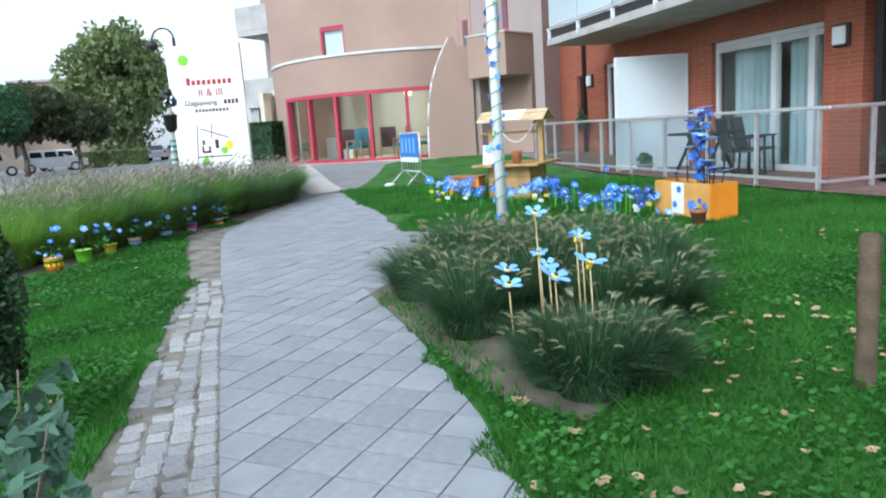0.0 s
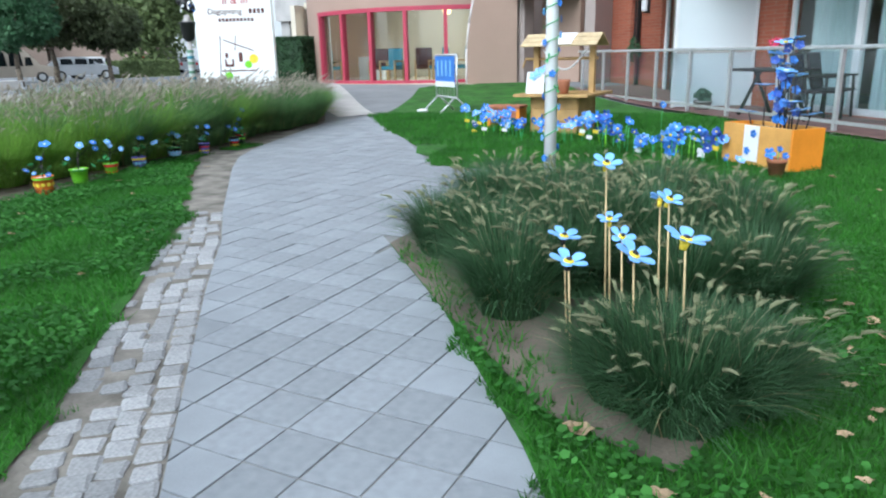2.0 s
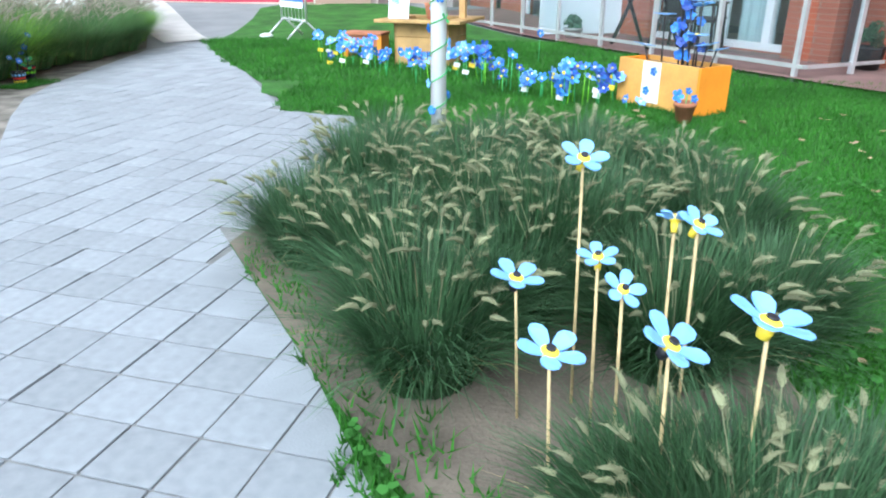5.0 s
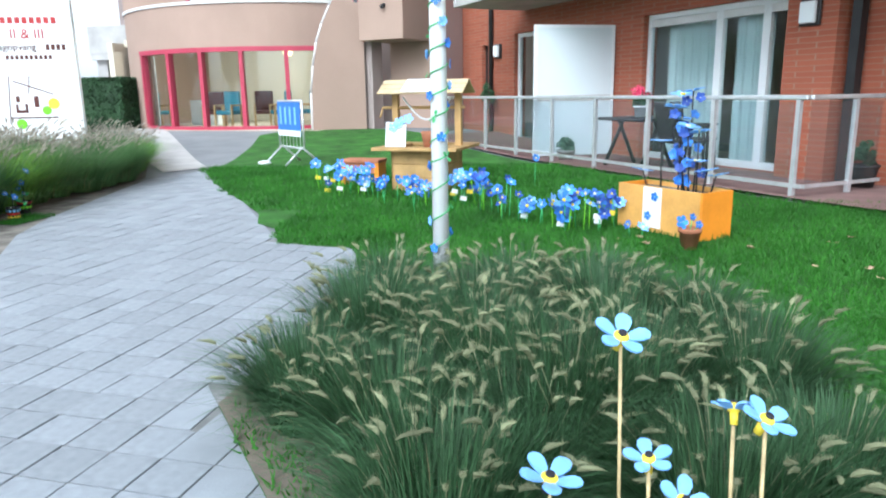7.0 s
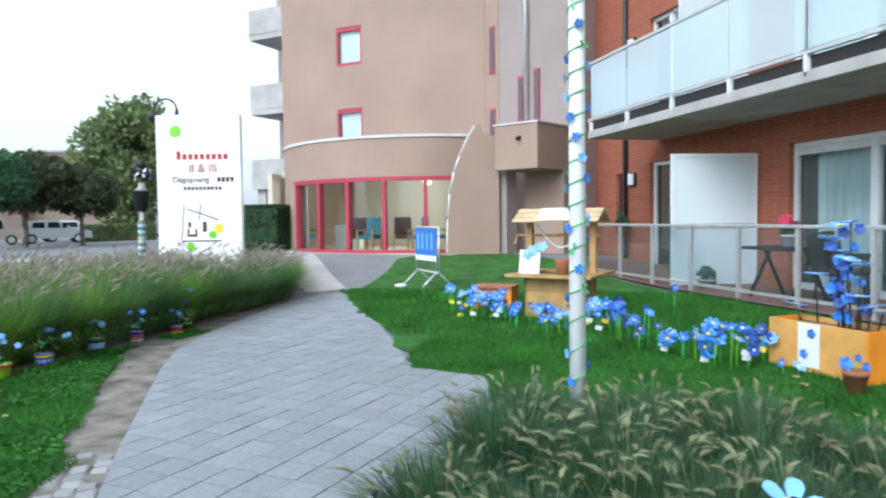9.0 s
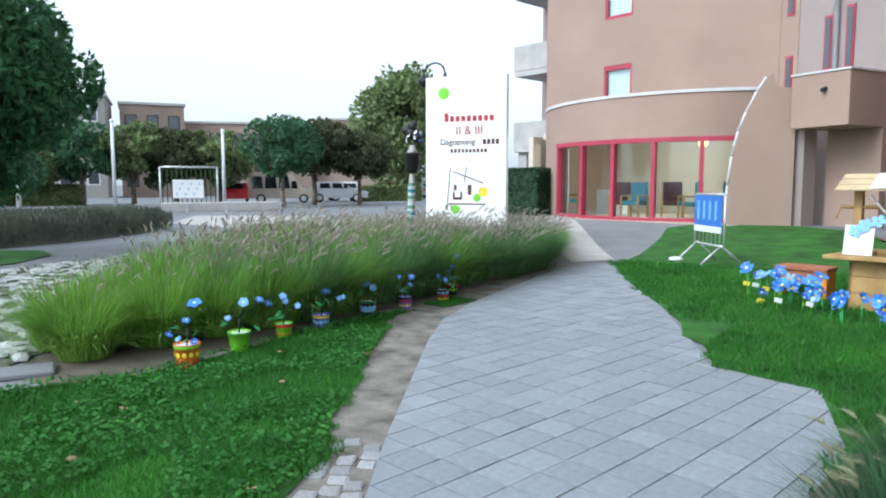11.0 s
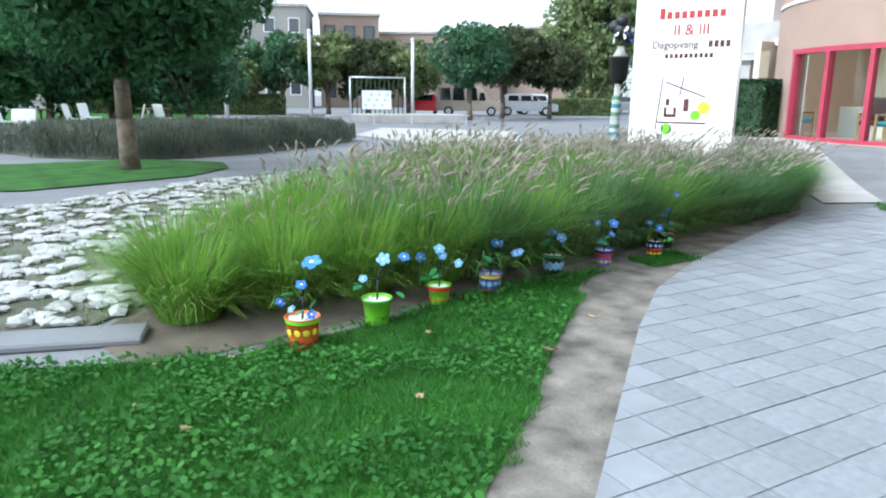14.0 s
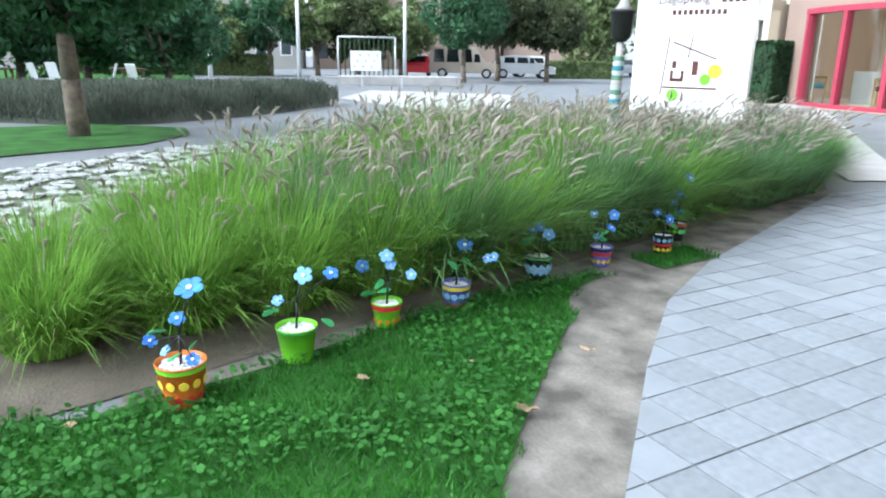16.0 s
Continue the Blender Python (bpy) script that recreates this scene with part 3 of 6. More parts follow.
# glass balustrade round the patio
glass_fence = empty("glass_balustrade", "steel and glass balustrade round the patio", "railing")
RN = 6.62
wing_box("top_rail", RN - 0.03, RN + 0.03, 5.55, 15.3, 1.08, 1.13, "steel", glass_fence, "", 0.01)
wing_box("bottom_rail", RN - 0.02, RN + 0.02, 5.55, 15.3, 0.14, 0.18, "steel", glass_fence)
wing_box("top_rail", RN + 0.03, FN - 0.3, 5.52, 5.57, 1.08, 1.13, "steel", glass_fence, "", 0.01)
wing_box("bottom_rail", RN + 0.03, FN - 0.3, 5.53, 5.56, 0.14, 0.18, "steel", glass_fence)
for u in [5.66 + 1.18 * k for k in range(9)]:
    wing_box("post", RN - 0.025, RN + 0.025, u - 0.025, u + 0.025, 0.0, 1.08, "steel", glass_fence)
for k in range(8):
    p = wing_box("pane", RN - 0.006, RN + 0.006, 5.72 + 1.18 * k, 6.78 + 1.18 * k, 0.2, 1.06, "glass_rail", glass_fence)
    p.visible_shadow = False
for n in (RN + 0.75,):
    wing_box("post", n - 0.025, n + 0.025, 5.52, 5.57, 0.0, 1.08, "steel", glass_fence)
p = wing_box("pane", RN + 0.04, RN + 1.2, 5.54, 5.55, 0.2, 1.06, "glass_rail", glass_fence)
p.visible_shadow = False

# ---- the tan building with its curved bay ----
tan = empty("care_home", "tan building with a curved glazed bay and red frames", "building")


def circle(a, b, c):
    ax, ay, bx, by, cx, cy = *a, *b, *c
    d = 2 * (ax * (by - cy) + bx * (cy - ay) + cx * (ay - by))
    ux = ((ax * ax + ay * ay) * (by - cy) + (bx * bx + by * by) * (cy - ay) + (cx * cx + cy * cy) * (ay - by)) / d
    uy = ((ax * ax + ay * ay) * (cx - bx) + (bx * bx + by * by) * (ax - cx) + (cx * cx + cy * cy) * (bx - ax)) / d
    return ux, uy, math.hypot(ax - ux, ay - uy)


BAY = [(-11.6, 22.2), (-8.35, 19.5), (-5.9, 19.45)]
CX, CY, CR = circle(*BAY)
A0, A1 = math.atan2(BAY[0][1] - CY, BAY[0][0] - CX), math.atan2(19.9 - CY, -4.5 - CX)
if A0 > 0:
    A0 -= 2 * math.pi
BASE = 0.28


def arc(bm, r0, r1, a0, a1, z0, z1, steps=24):
    """A curved slab between two radii and two angles."""
    rows = []
    for k in range(steps + 1):
        a = a0 + (a1 - a0) * k / steps
        rows.append([bm.verts.new((CX + r * math.cos(a), CY + r * math.sin(a), z)) for r, z in ((r0, z0), (r1, z0), (r1, z1), (r0, z1))])
    for p, q in zip(rows, rows[1:]):
        for k in range(4):
            bm.faces.new((p[k], q[k], q[(k + 1) % 4], p[(k + 1) % 4]))
    bm.faces.new(rows[0][::-1])
    bm.faces.new(rows[-1])
    bmesh.ops.recalc_face_normals(bm, faces=bm.faces[:])
    return bm


GL0 = A0 + (A1 - A0) * 0.235
part("wall", arc(bmesh.new(), CR - 0.3, CR, A0, A1, 2.50, 3.62), "stucco", tan, "curved tan brick parapet", )
part("coping", arc(bmesh.new(), CR - 0.34, CR + 0.04, A0, A1, 3.62, 3.70), "coping", tan, "white coping")
part("wall", arc(bmesh.new(), CR - 0.3, CR, A0, GL0, BASE - 0.4, 2.50, 4), "stucco", tan)
glazing = empty("glazing", "red framed curved shop-like glazing", "window")
glazing.parent = tan
part("sill", arc(bmesh.new(), CR - 0.2, CR + 0.02, GL0, A1, BASE - 0.3, BASE + 0.1), "red", glazing)
part("head", arc(bmesh.new(), CR - 0.2, CR + 0.02, GL0, A1, 2.38, 2.50), "red", glazing)
POSTS = [0.25, 0.41, 0.55, 0.693, 0.84]
for k, f in enumerate(POSTS):
    a = A0 + (A1 - A0) * f
    w = 0.055 / CR
    part("mullion", arc(bmesh.new(), CR - 0.15, CR + 0.03, a - w, a + w, BASE + 0.1, 2.38, 2), "red", glazing)
ends = POSTS + [0.985]
for f0, f1 in zip(ends, ends[1:]):
    p = part("pane", arc(bmesh.new(), CR - 0.06, CR - 0.05, A0 + (A1 - A0) * f0 + 0.06 / CR, A0 + (A1 - A0) * f1 - 0.06 / CR, BASE + 0.1, 2.38, 6), "glass", glazing)
    p.visible_shadow = False
# flat roof of the bay, tower wall and room behind
TA, TB = Vector((-11.75, 22.5, 0)), Vector((-4.3, 20.95, 0))
td = (TB - TA).normalized()
tside = Vector((-td.y, td.x, 0))
TM = Matrix(((td.x, tside.x, 0, TA.x), (td.y, tside.y, 0, TA.y), (0, 0, 1, 0), (0, 0, 0, 1)))
TL = (TB - TA).length
T_OPEN = [(2.27, 3.26, 3.6, 4.95), (2.27, 3.26, 6.36, 7.62)]
for x0, x1, runs in ((0, 2.27, [(2.6, 12)]), (2.27, 3.26, [(2.6, 3.6), (4.95, 6.36), (7.62, 12)]), (3.26, TL, [(2.6, 12)])):
    for z0, z1 in runs:
        part("wall", box(bmesh.new(), x0, x1, 0, 0.35, z0, z1, TM), "stucco", tan, "tall tan brick wall of the upper storeys")
for x0, x1, z0, z1 in T_OPEN:
    w = empty("window", "red framed window with a pale blind", "window")
    w.parent = tan
    bm = bmesh.new()
    for q in ((x0, x0 + 0.07, z0, z1), (x1 - 0.07, x1, z0, z1), (x0 + 0.07, x1 - 0.07, z0, z0 + 0.1), (x0 + 0.07, x1 - 0.07, z1 - 0.14, z1)):
        box(bm, q[0], q[1], 0.02, 0.1, q[2], q[3], TM)
    part("window_frame", bm, "red", w)
    part("blind", box(bmesh.new(), x0 + 0.07, x1 - 0.07, 0.16, 0.18, z0 + 0.1, z1 - 0.14, TM), "window_pale", w, "white blind")
    part("pane", box(bmesh.new(), x0 + 0.07, x1 - 0.07, 0.06, 0.07, z0 + 0.1, z1 - 0.14, TM), "glass", w).visible_shadow = False
bm = bmesh.new()
vs = [bm.verts.new((CX + (CR - 0.3) * math.cos(A0 + (A1 - A0) * k / 24), CY + (CR - 0.3) * math.sin(A0 + (A1 - A0) * k / 24), 3.1)) for k in range(25)]
bm.faces.new(vs)
r = bmesh.ops.extrude_face_region(bm, geom=bm.faces[:])
for v in [g for g in r["geom"] if isinstance(g, bmesh.types.BMVert)]:
    v.co.z -= 0.25
bmesh.ops.recalc_face_normals(bm, faces=bm.faces[:])
part("roof", bm, "concrete", tan, "flat roof of the bay")
for q in ((-0.4, TL + 0.3, 4.3, 4.5), (-0.6, -0.4, -0.2, 4.5), (TL + 0.1, TL + 0.3, 0.2, 4.3)):
    part("wall", box(bmesh.new(), *q, 0, 2.9, TM), "cream", tan, "cream wall of the day room")
part("roof", box(bmesh.new(), -0.4, TL + 0.1, 0.35, 4.3, 2.8, 3.0, TM), "cream", tan, "day room ceiling")
part("floor_slab", box(bmesh.new(), -0.4, TL + 0.1, -2.6, 4.3, 0.1, 0.29, TM), "floor_in", tan, "day room floor")
part("wall", box(bmesh.new(), -0.3, TL, 4.5, 4.8, 2.9, 12, TM), "stucco", tan)
part("wall", box(bmesh.new(), -0.25, 0, 0.3, 9, -0.2, 12, TM), "stucco", tan, "tan side wall")
# the curved fin wall beside the bay
FIN = [(0.0, 0.0), (0.02, 1.2), (0.10, 1.9), (0.22, 2.5), (0.38, 2.95), (0.60, 3.42), (0.80, 3.76), (0.92, 3.8), (1.0, 3.5), (1.42, 3.45), (1.42, 0.0)]
FA, FB = Vector((-4.95, 18.77, 0.05)), Vector((-3.45, 19.12, 0.05))
fd = (FB - FA).normalized()
FM = Matrix(((fd.x, -fd.y, 0, FA.x), (fd.y, fd.x, 0, FA.y), (0, 0, 1, FA.z), (0, 0, 0, 1)))
bm = bmesh.new()
front = [bm.verts.new(FM @ Vector((x, 0, z))) for x, z in FIN]
back = [bm.verts.new(FM @ Vector((x, 0.35, z))) for x, z in FIN]
bm.faces.new(front)
bm.faces.new(back[::-1])
for k in range(len(FIN)):
    bm.faces.new((front[k], front[(k + 1) % len(FIN)], back[(k + 1) % len(FIN)], back[k]))
bmesh.ops.recalc_face_normals(bm, faces=bm.faces[:])
part("fin_wall", bm, "stucco", tan, "curved tan buttress wall")
bm = bmesh.new()
for (x0, z0), (x1, z1) in zip(FIN[:6], FIN[1:7]):
    p, q = FM @ Vector((x0 - 0.03, 0.17, z0)), FM @ Vector((x1 - 0.03, 0.17, z1))
    rod(bm, p, q, 0.035, seg=6)
part("coping", bm, "coping", tan, "pale edge of the buttress")
# entrance bay and grey stair tower
EA = Matrix.Translation((-3.75, 19.0, 0)) @ pose(0, 0, 0, 0, 0, -27)
part("canopy", box(bmesh.new(), 0.18, 1.55, -0.1, 1.4, 2.54, 3.72, EA, 0.01), "stucco", tan, "projecting tan entrance canopy")
part("coping", box(bmesh.new(), 0.15, 1.58, -0.13, 1.4, 3.72, 3.76, EA), "coping", tan)
part("wall", box(bmesh.new(), 0.27, 1.55, 1.15, 1.35, 0, 2.54, EA), "stucco", tan, "tan entrance wall")
part("wall", box(bmesh.new(), 0.0, 0.27, 0.3, 0.75, 0, 2.54, EA), "stucco_grey", tan, "grey entrance pillar")
part("door", box(bmesh.new(), -0.30, 0.0, 0.60, 0.66, 0.1, 2.3, EA), "dark_red", tan, "dark red entrance door")
part("transom", box(bmesh.new(), -0.30, 0.0, 0.60, 0.66, 2.3, 2.54, EA), "window_dark", tan)
part("spout", rod(bmesh.new(), EA @ Vector((1.0, -0.22, 3.32)), EA @ Vector((1.0, -0.08, 3.37)), 0.05), "dark", tan, "dark water spout")
gt = bmesh.new()
box(gt, -1.2, -0.79, 1.4, 3.0, 0, 12, EA)
part("wall", box(bmesh.new(), -1.9, -1.2, 1.5, 1.8, 0, 12, EA), "stucco", tan, "tan wall beside the stair tower")
part("wall", gt, "stucco", tan, "tan corner of the stair tower")
part("wall", box(bmesh.new(), -0.79, 2.55, 1.42, 3.0, 0, 12, EA), "stucco_grey", tan, "grey rendered stair tower")
part("wall", box(bmesh.new(), 2.3, 2.6, 0.2, 1.5, 0, 12, EA), "stucco_grey", tan, "grey rendered corner pillar")
part("drainpipe", rod(bmesh.new(), EA @ Vector((0.22, 1.33, 3.7)), EA @ Vector((0.22, 1.33, 12)), 0.07), "steel", tan)
for x, z0, z1 in ((0.0, 4.0, 5.3), (0.54, 3.98, 5.44), (-1.02, 5.5, 6.9), (-1.02, 3.6, 4.5)):
    w = empty("window", "narrow slit window with a red frame", "window")
    w.parent = tan
    part("window_frame", box(bmesh.new(), x - 0.10, x + 0.10, 1.37, 1.41, z0, z1, EA), "red", w)
    part("pane", box(bmesh.new(), x - 0.065, x + 0.065, 1.355, 1.368, z0 + 0.06, z1 - 0.06, EA), "window_dark", w)
# balconies on the far side
for z in (2.68, 5.38, 8.08):
    w = empty("balcony", "small tan concrete balcony", "balcony")
    w.parent = tan
    part("slab", box(bmesh.new(), -1.9, -0.03, 0.5, 2.2, z - 0.25, z - 0.05, TM), "concrete", w)
    part("parapet", box(bmesh.new(), -1.9, -0.03, 0.48, 0.6, z - 0.05, z + 0.82, TM), "concrete", w)
    part("parapet", box(bmesh.new(), -1.9, -1.78, 0.6, 2.2, z - 0.05, z + 0.82, TM), "concrete", w)
part("wall", box(bmesh.new(), -2.0, -0.26, 2.2, 2.5, -0.2, 11.5, TM), "stucco_grey", tan, "recessed rear wall")
part("column", box(bmesh.new(), -1.85, -1.45, 0.7, 1.1, -0.1, 2.43, TM), "concrete", tan, "pale balcony column")
for z in (0.6, 3.5, 6.2):
    part("window", box(bmesh.new(), -1.6, -0.5, 2.14, 2.2, z, z + 1.6, TM), "window_pale", tan, "tall pale window")

# day room chairs seen through the glazing


def easy_chair(at, mat, label):
    e = empty("armchair", label, "chair", "day room chairs", at=at)
    part("seat", box(bmesh.new(), -0.27, 0.27, -0.25, 0.25, 0.38, 0.50, None, 0.03), mat, e)
    part("backrest", box(bmesh.new(), -0.27, 0.27, 0.18, 0.28, 0.50, 1.05, None, 0.03), mat, e)
    for x in (-0.29, 0.29):
        part("armrest", box(bmesh.new(), x - 0.03, x + 0.03, -0.27, 0.25, 0.62, 0.67, None, 0.01), "chair_wood", e)
        for y in (-0.24, 0.22):
            part("leg", box(bmesh.new(), x - 0.025, x + 0.025, y - 0.025, y + 0.025, 0.0, 0.62), "chair_wood", e)


for fx, fy, turn, mat in ((1.25, 0.4, 60, "teal"), (3.35, 0.3, 10, "maroon"), (4.15, -0.2, -15, "teal"), (4.95, 0.5, 20, "maroon"), (5.75, 0.0, -60, "teal"), (6.2, 0.6, -80, "teal")):
    p = TM @ Vector((fx, fy - 0.9, 0.29))
    easy_chair(Matrix.Translation(p) @ pose(0, 0, 0, 0, 0, turn), mat, "upholstered wooden armchair in the %s fabric" % mat)
e = empty("side_cabinet", "low white cabinet in the day room", "cabinet", at=Matrix.Translation(TM @ Vector((2.1, 0.9, 0.29))) @ pose(0, 0, 0, 0, 0, -12))
part("body", box(bmesh.new(), -0.5, 0.5, -0.2, 0.2, 0, 0.8, None, 0.01), "white", e)
e = empty("pendant_lamp", "small glowing amber pendant lamp", "lamp")
p = TM @ Vector((6.0, -0.75, 2.30))
part("shade", lathe(bmesh.new(), [(0.05, 0.3), (0.14, 0.12), (0.11, 0.0)], 12, m=Matrix.Translation(p)), "lamp_glow", e)
bulb = bpy.data.lights.new("day_room_light", "POINT")
bulb.energy, bulb.color, bulb.shadow_soft_size = 105, (1.0, 0.93, 0.82), 0.2
new("day_room_light", bulb).location = TM @ Vector((3.6, 1.2, 2.35))
part("cord", rod(bmesh.new(), p + Vector((0, 0, 0.28)), p + Vector((0, 0, 0.55)), 0.008), "dark", e)
part("curtain", box(bmesh.new(), 1.35, 1.5, -0.75, -0.7, 0.35, 2.4, TM), "white", tan, "white curtain strip")

# ---- vegetation ----
rng = np.random.default_rng(7)


def blades(count, spread, length, width, droop, seed, lean=(0.0, 0.0), wild=0.25, fall=0.45, most=1.1):
    """Arching blades that spring from a tuft, as vertices and faces."""
    g = np.random.default_rng(seed)
    verts, faces = [], []
    for _ in range(count):
        a, r = g.uniform(0, 2 * math.pi), spread * math.sqrt(g.uniform(0, 1))
        x, y = r * math.cos(a), r * math.sin(a)
        out = g.uniform(0.1, 1.0) * droop
        az = a + g.normal(0, wild * 2)
        hx, hy = math.cos(az) * out + lean[0], math.sin(az) * out + lean[1]
        n = length * g.uniform(0.55, 1.0)
        w = width * g.uniform(0.6, 1.2)
        sx, sy = -math.sin(az) * w, math.cos(az) * w
        base = len(verts)
        for k, t in enumerate((0.0, 0.4, 0.75, 1.0)):
            px, py, pz = x + hx * n * t ** 1.6, y + hy * n * t ** 1.6, n * (t - fall * min(most, out) * t ** 2.6)
            f = (1.0, 0.9, 0.6, 0.0)[k]
            if k < 3:
                verts += [(px - sx * f, py - sy * f, pz), (px + sx * f, py + sy * f, pz)]
            else:
                verts.append((px, py, pz))
        faces += [(base, base + 1, base + 3, base + 2), (base + 2, base + 3, base + 5, base + 4), (base + 4, base + 5, base + 6)]
    return verts, faces


def plumes(count, spread, height, size, thick, droop, seed, lean=(0.0, 0.0)):
    """Bristly seed heads on thin stalks."""
    g = np.random.default_rng(seed)
    verts, faces = [], []
    for _ in range(count):
        a = g.uniform(0, 2 * math.pi)
        r = spread * math.sqrt(g.uniform(0, 1))
        az = a + g.normal(0, 0.4)
        out = g.uniform(0.15, 1.0) * droop
        h = height * g.uniform(0.7, 1.05) * (1 - 0.25 * out)
        tip = Vector((r * math.cos(a) + math.cos(az) * out * h + lean[0] * h, r * math.sin(a) + math.sin(az) * out * h + lean[1] * h, h))
        way = Vector((math.cos(az) * out * 1.4 + lean[0] * 1.8, math.sin(az) * out * 1.4 + lean[1] * 1.8, 0.75 + 0.6 * (1 - min(1.0, droop)))).normalized()
        q = way.to_track_quat("Z", "Y").to_matrix()
        foot = Vector((r * 0.4 * math.cos(a), r * 0.4 * math.sin(a), 0))
        base = len(verts)
        s = q @ Vector((0.0018, 0, 0))
        mid = foot.lerp(tip, 0.5) + Vector((0, 0, h * 0.12))
        verts += [foot - s, foot + s, mid - s, mid + s, tip - s, tip + s]
        faces += [(base, base + 1, base + 3, base + 2), (base + 2, base + 3, base + 5, base + 4)]
        n, base = 6, len(verts)
        long = size * g.uniform(0.7, 1.15)
        bend = Vector((math.cos(az), math.sin(az), -1.2)) * long * (0.15 + 0.35 * droop)
        prof = ((0.0, 0.25), (0.2, 0.9), (0.5, 1.0), (0.8, 0.7), (1.0, 0.08))
        for t, f in prof:
            c = tip + way * long * t + bend * t * t
            for k in range(n):
                j = 0.6 * thick * f * g.uniform(0.7, 1.25)
                verts.append(c + q @ Vector((j * math.cos(2 * math.pi * k / n), j * math.sin(2 * math.pi * k / n), 0)))
        for i in range(len(prof) - 1):
            for k in range(n):
                faces.append((base + i * n + k, base + i * n + (k + 1) % n, base + (i + 1) * n + (k + 1) % n, base + (i + 1) * n + k))
        # bristles that stand off the head
        for _ in range(44):
            t = g.uniform(0.02, 0.98)
            c = tip + way * long * t + bend * t * t
            b = g.uniform(0, 2 * math.pi)
            o = q @ Vector((math.cos(b), math.sin(b), 0.8)) * thick * 2.4
            base2 = len(verts)
            verts += [c - way * 0.0016, c + way * 0.0016, c + o * g.uniform(0.3, 0.55)]
            faces.append((base2, base2 + 1, base2 + 2))
    return verts, faces


def grass_clump(label, mat, plume_mat, seed, count, spread, length, width, droop, heads, head_h, head_size, head_thick, head_droop, lean=(0, 0), group="fountain grasses", dry=60):
    e = empty("fountain_grass", label, "grass", group)
    v1, f1 = blades(count, spread, length, width, droop, seed, lean)
    v2, f2 = blades(count // 3, spread * 1.05, length * 0.70, width, droop * 1.4, seed + 20, lean, fall=0.52, most=1.7)
    raw("foliage", v1 + v2, f1 + [tuple(i + len(v1) for i in q) for q in f2], mat, e)
    if heads:
        raw("plume", *plumes(heads, spread, head_h, head_size, head_thick, head_droop, seed + 50, lean), plume_mat, e)
    if dry:
        raw("dry_foliage", *blades(dry, spread * 1.05, length * 0.75, width, droop * 1.2, seed + 90, lean), "straw", e)
    return e


def hide_source(e):
    for o in (e, *e.children_recursive):
        bpy.data.objects.remove(o)


# fountain grass round the white pole
kinds = [grass_clump("dense green fountain grass with drooping tan plumes", "fountain", "plume", 11 + k, 2100, 0.17, 0.60, 0.0030, 0.9, 38, 0.50, 0.075, 0.0165, 0.7, group="fountain grasses round the pole", dry=50) for k in range(3)]
spots = [(0.36, 1.02, 0.86), (0.56, 1.15, 0.7), (0.2, 1.12, 0.68), (-0.33, 1.84, 0.84), (-0.1, 2.2, 0.9), (0.4, 1.95, 0.88), (0.72, 2.1, 0.8), (0.72, 2.7, 0.88), (0.3, 2.6, 1.0), (-0.22, 2.75, 1.0), (-0.88, 2.68, 0.8), (-0.74, 3.2, 0.92), (-0.25, 3.3, 1.0), (0.3, 3.25, 1.0), (0.68, 3.3, 0.85), (-0.72, 3.75, 0.85), (-0.1, 3.85, 0.9), (0.35, 3.85, 0.85), (-0.5, 2.32, 0.88), (0.05, 2.5, 0.95), (-0.45, 3.0, 0.95)]
for k, (x, y, s) in enumerate(spots):
    c = copy_thing(kinds[k % 3], Matrix.Translation((x, y, 0.02)) @ pose(0, 0, 0, 0, 0, 77 * k) )
    c.scale = (s, s, s * (0.9 + 0.04 * (k % 4)))
for e in kinds:
    hide_source(e)
# long border on the other side of the path
lime = [grass_clump("tall lime green fountain grass with pale plumes", "fountain_lime", "plume_mauve", 31 + k, 1500, 0.24, 0.98, 0.0040, 1.0, 10, 0.88, 0.12, 0.016, 0.45, (0.14, 0.0), "border grasses", 70) for k in range(2)]
dark = [grass_clump("tall green fountain grass with many mauve plumes", "border_grass", "plume_mauve", 41 + k, 1400, 0.24, 0.92, 0.0040, 0.95, 40, 0.90, 0.13, 0.0165, 0.45, (0.22, 0.06), "border grasses", 60) for k in range(3)]
mixed = [grass_clump("tall fresh green fountain grass with pale plumes", "fountain_lime", "plume_mauve", 51 + k, 1200, 0.24, 0.92, 0.0040, 0.95, 24, 0.86, 0.13, 0.0165, 0.45, (0.22, 0.06), "border grasses", 60) for k in range(2)]
bg = np.random.default_rng(3)
k, y = 0, 4.3
while y < 13.9:
    x = -5.85 - max(0, y - 10.8) * 0.45
    depth = 1.0 + 2.6 * smooth01((y - 4.4) / 4.5)
    row = 0.0
    while row < depth:
        px, py = x - row + bg.uniform(-0.1, 0.1), y + bg.uniform(-0.12, 0.12)
        px, py = px * 0.9999 + py * 0.0157 + 0.093, py * 0.9999 - px * 0.0157 - 0.832
        if y < 5.7:
            pick = lime
        elif y < 9.3:
            pick = mixed if bg.uniform() < 0.7 else dark
        else:
            pick = mixed if bg.uniform() < 0.2 else dark
        if not (-9.3 < px < -7.0 and 11.3 < py < 12.3):
            c = copy_thing(pick[k % len(pick)], Matrix.Translation((px, py, 0.02 + rise(px, py))) @ pose(0, 0, 0, 0, 0, bg.uniform(-50, 50)))
            s = bg.uniform(0.82, 1.02) * (0.78 if y < 5 else 0.9 if y < 5.7 else 1.0) * (0.85 if y > 9.5 else 1.0)
            c.scale = (s, s, s * bg.uniform(0.92, 1.05))
        k += 1
        row += 0.52
    y += 0.5
for e in lime + dark + mixed:
    hide_source(e)


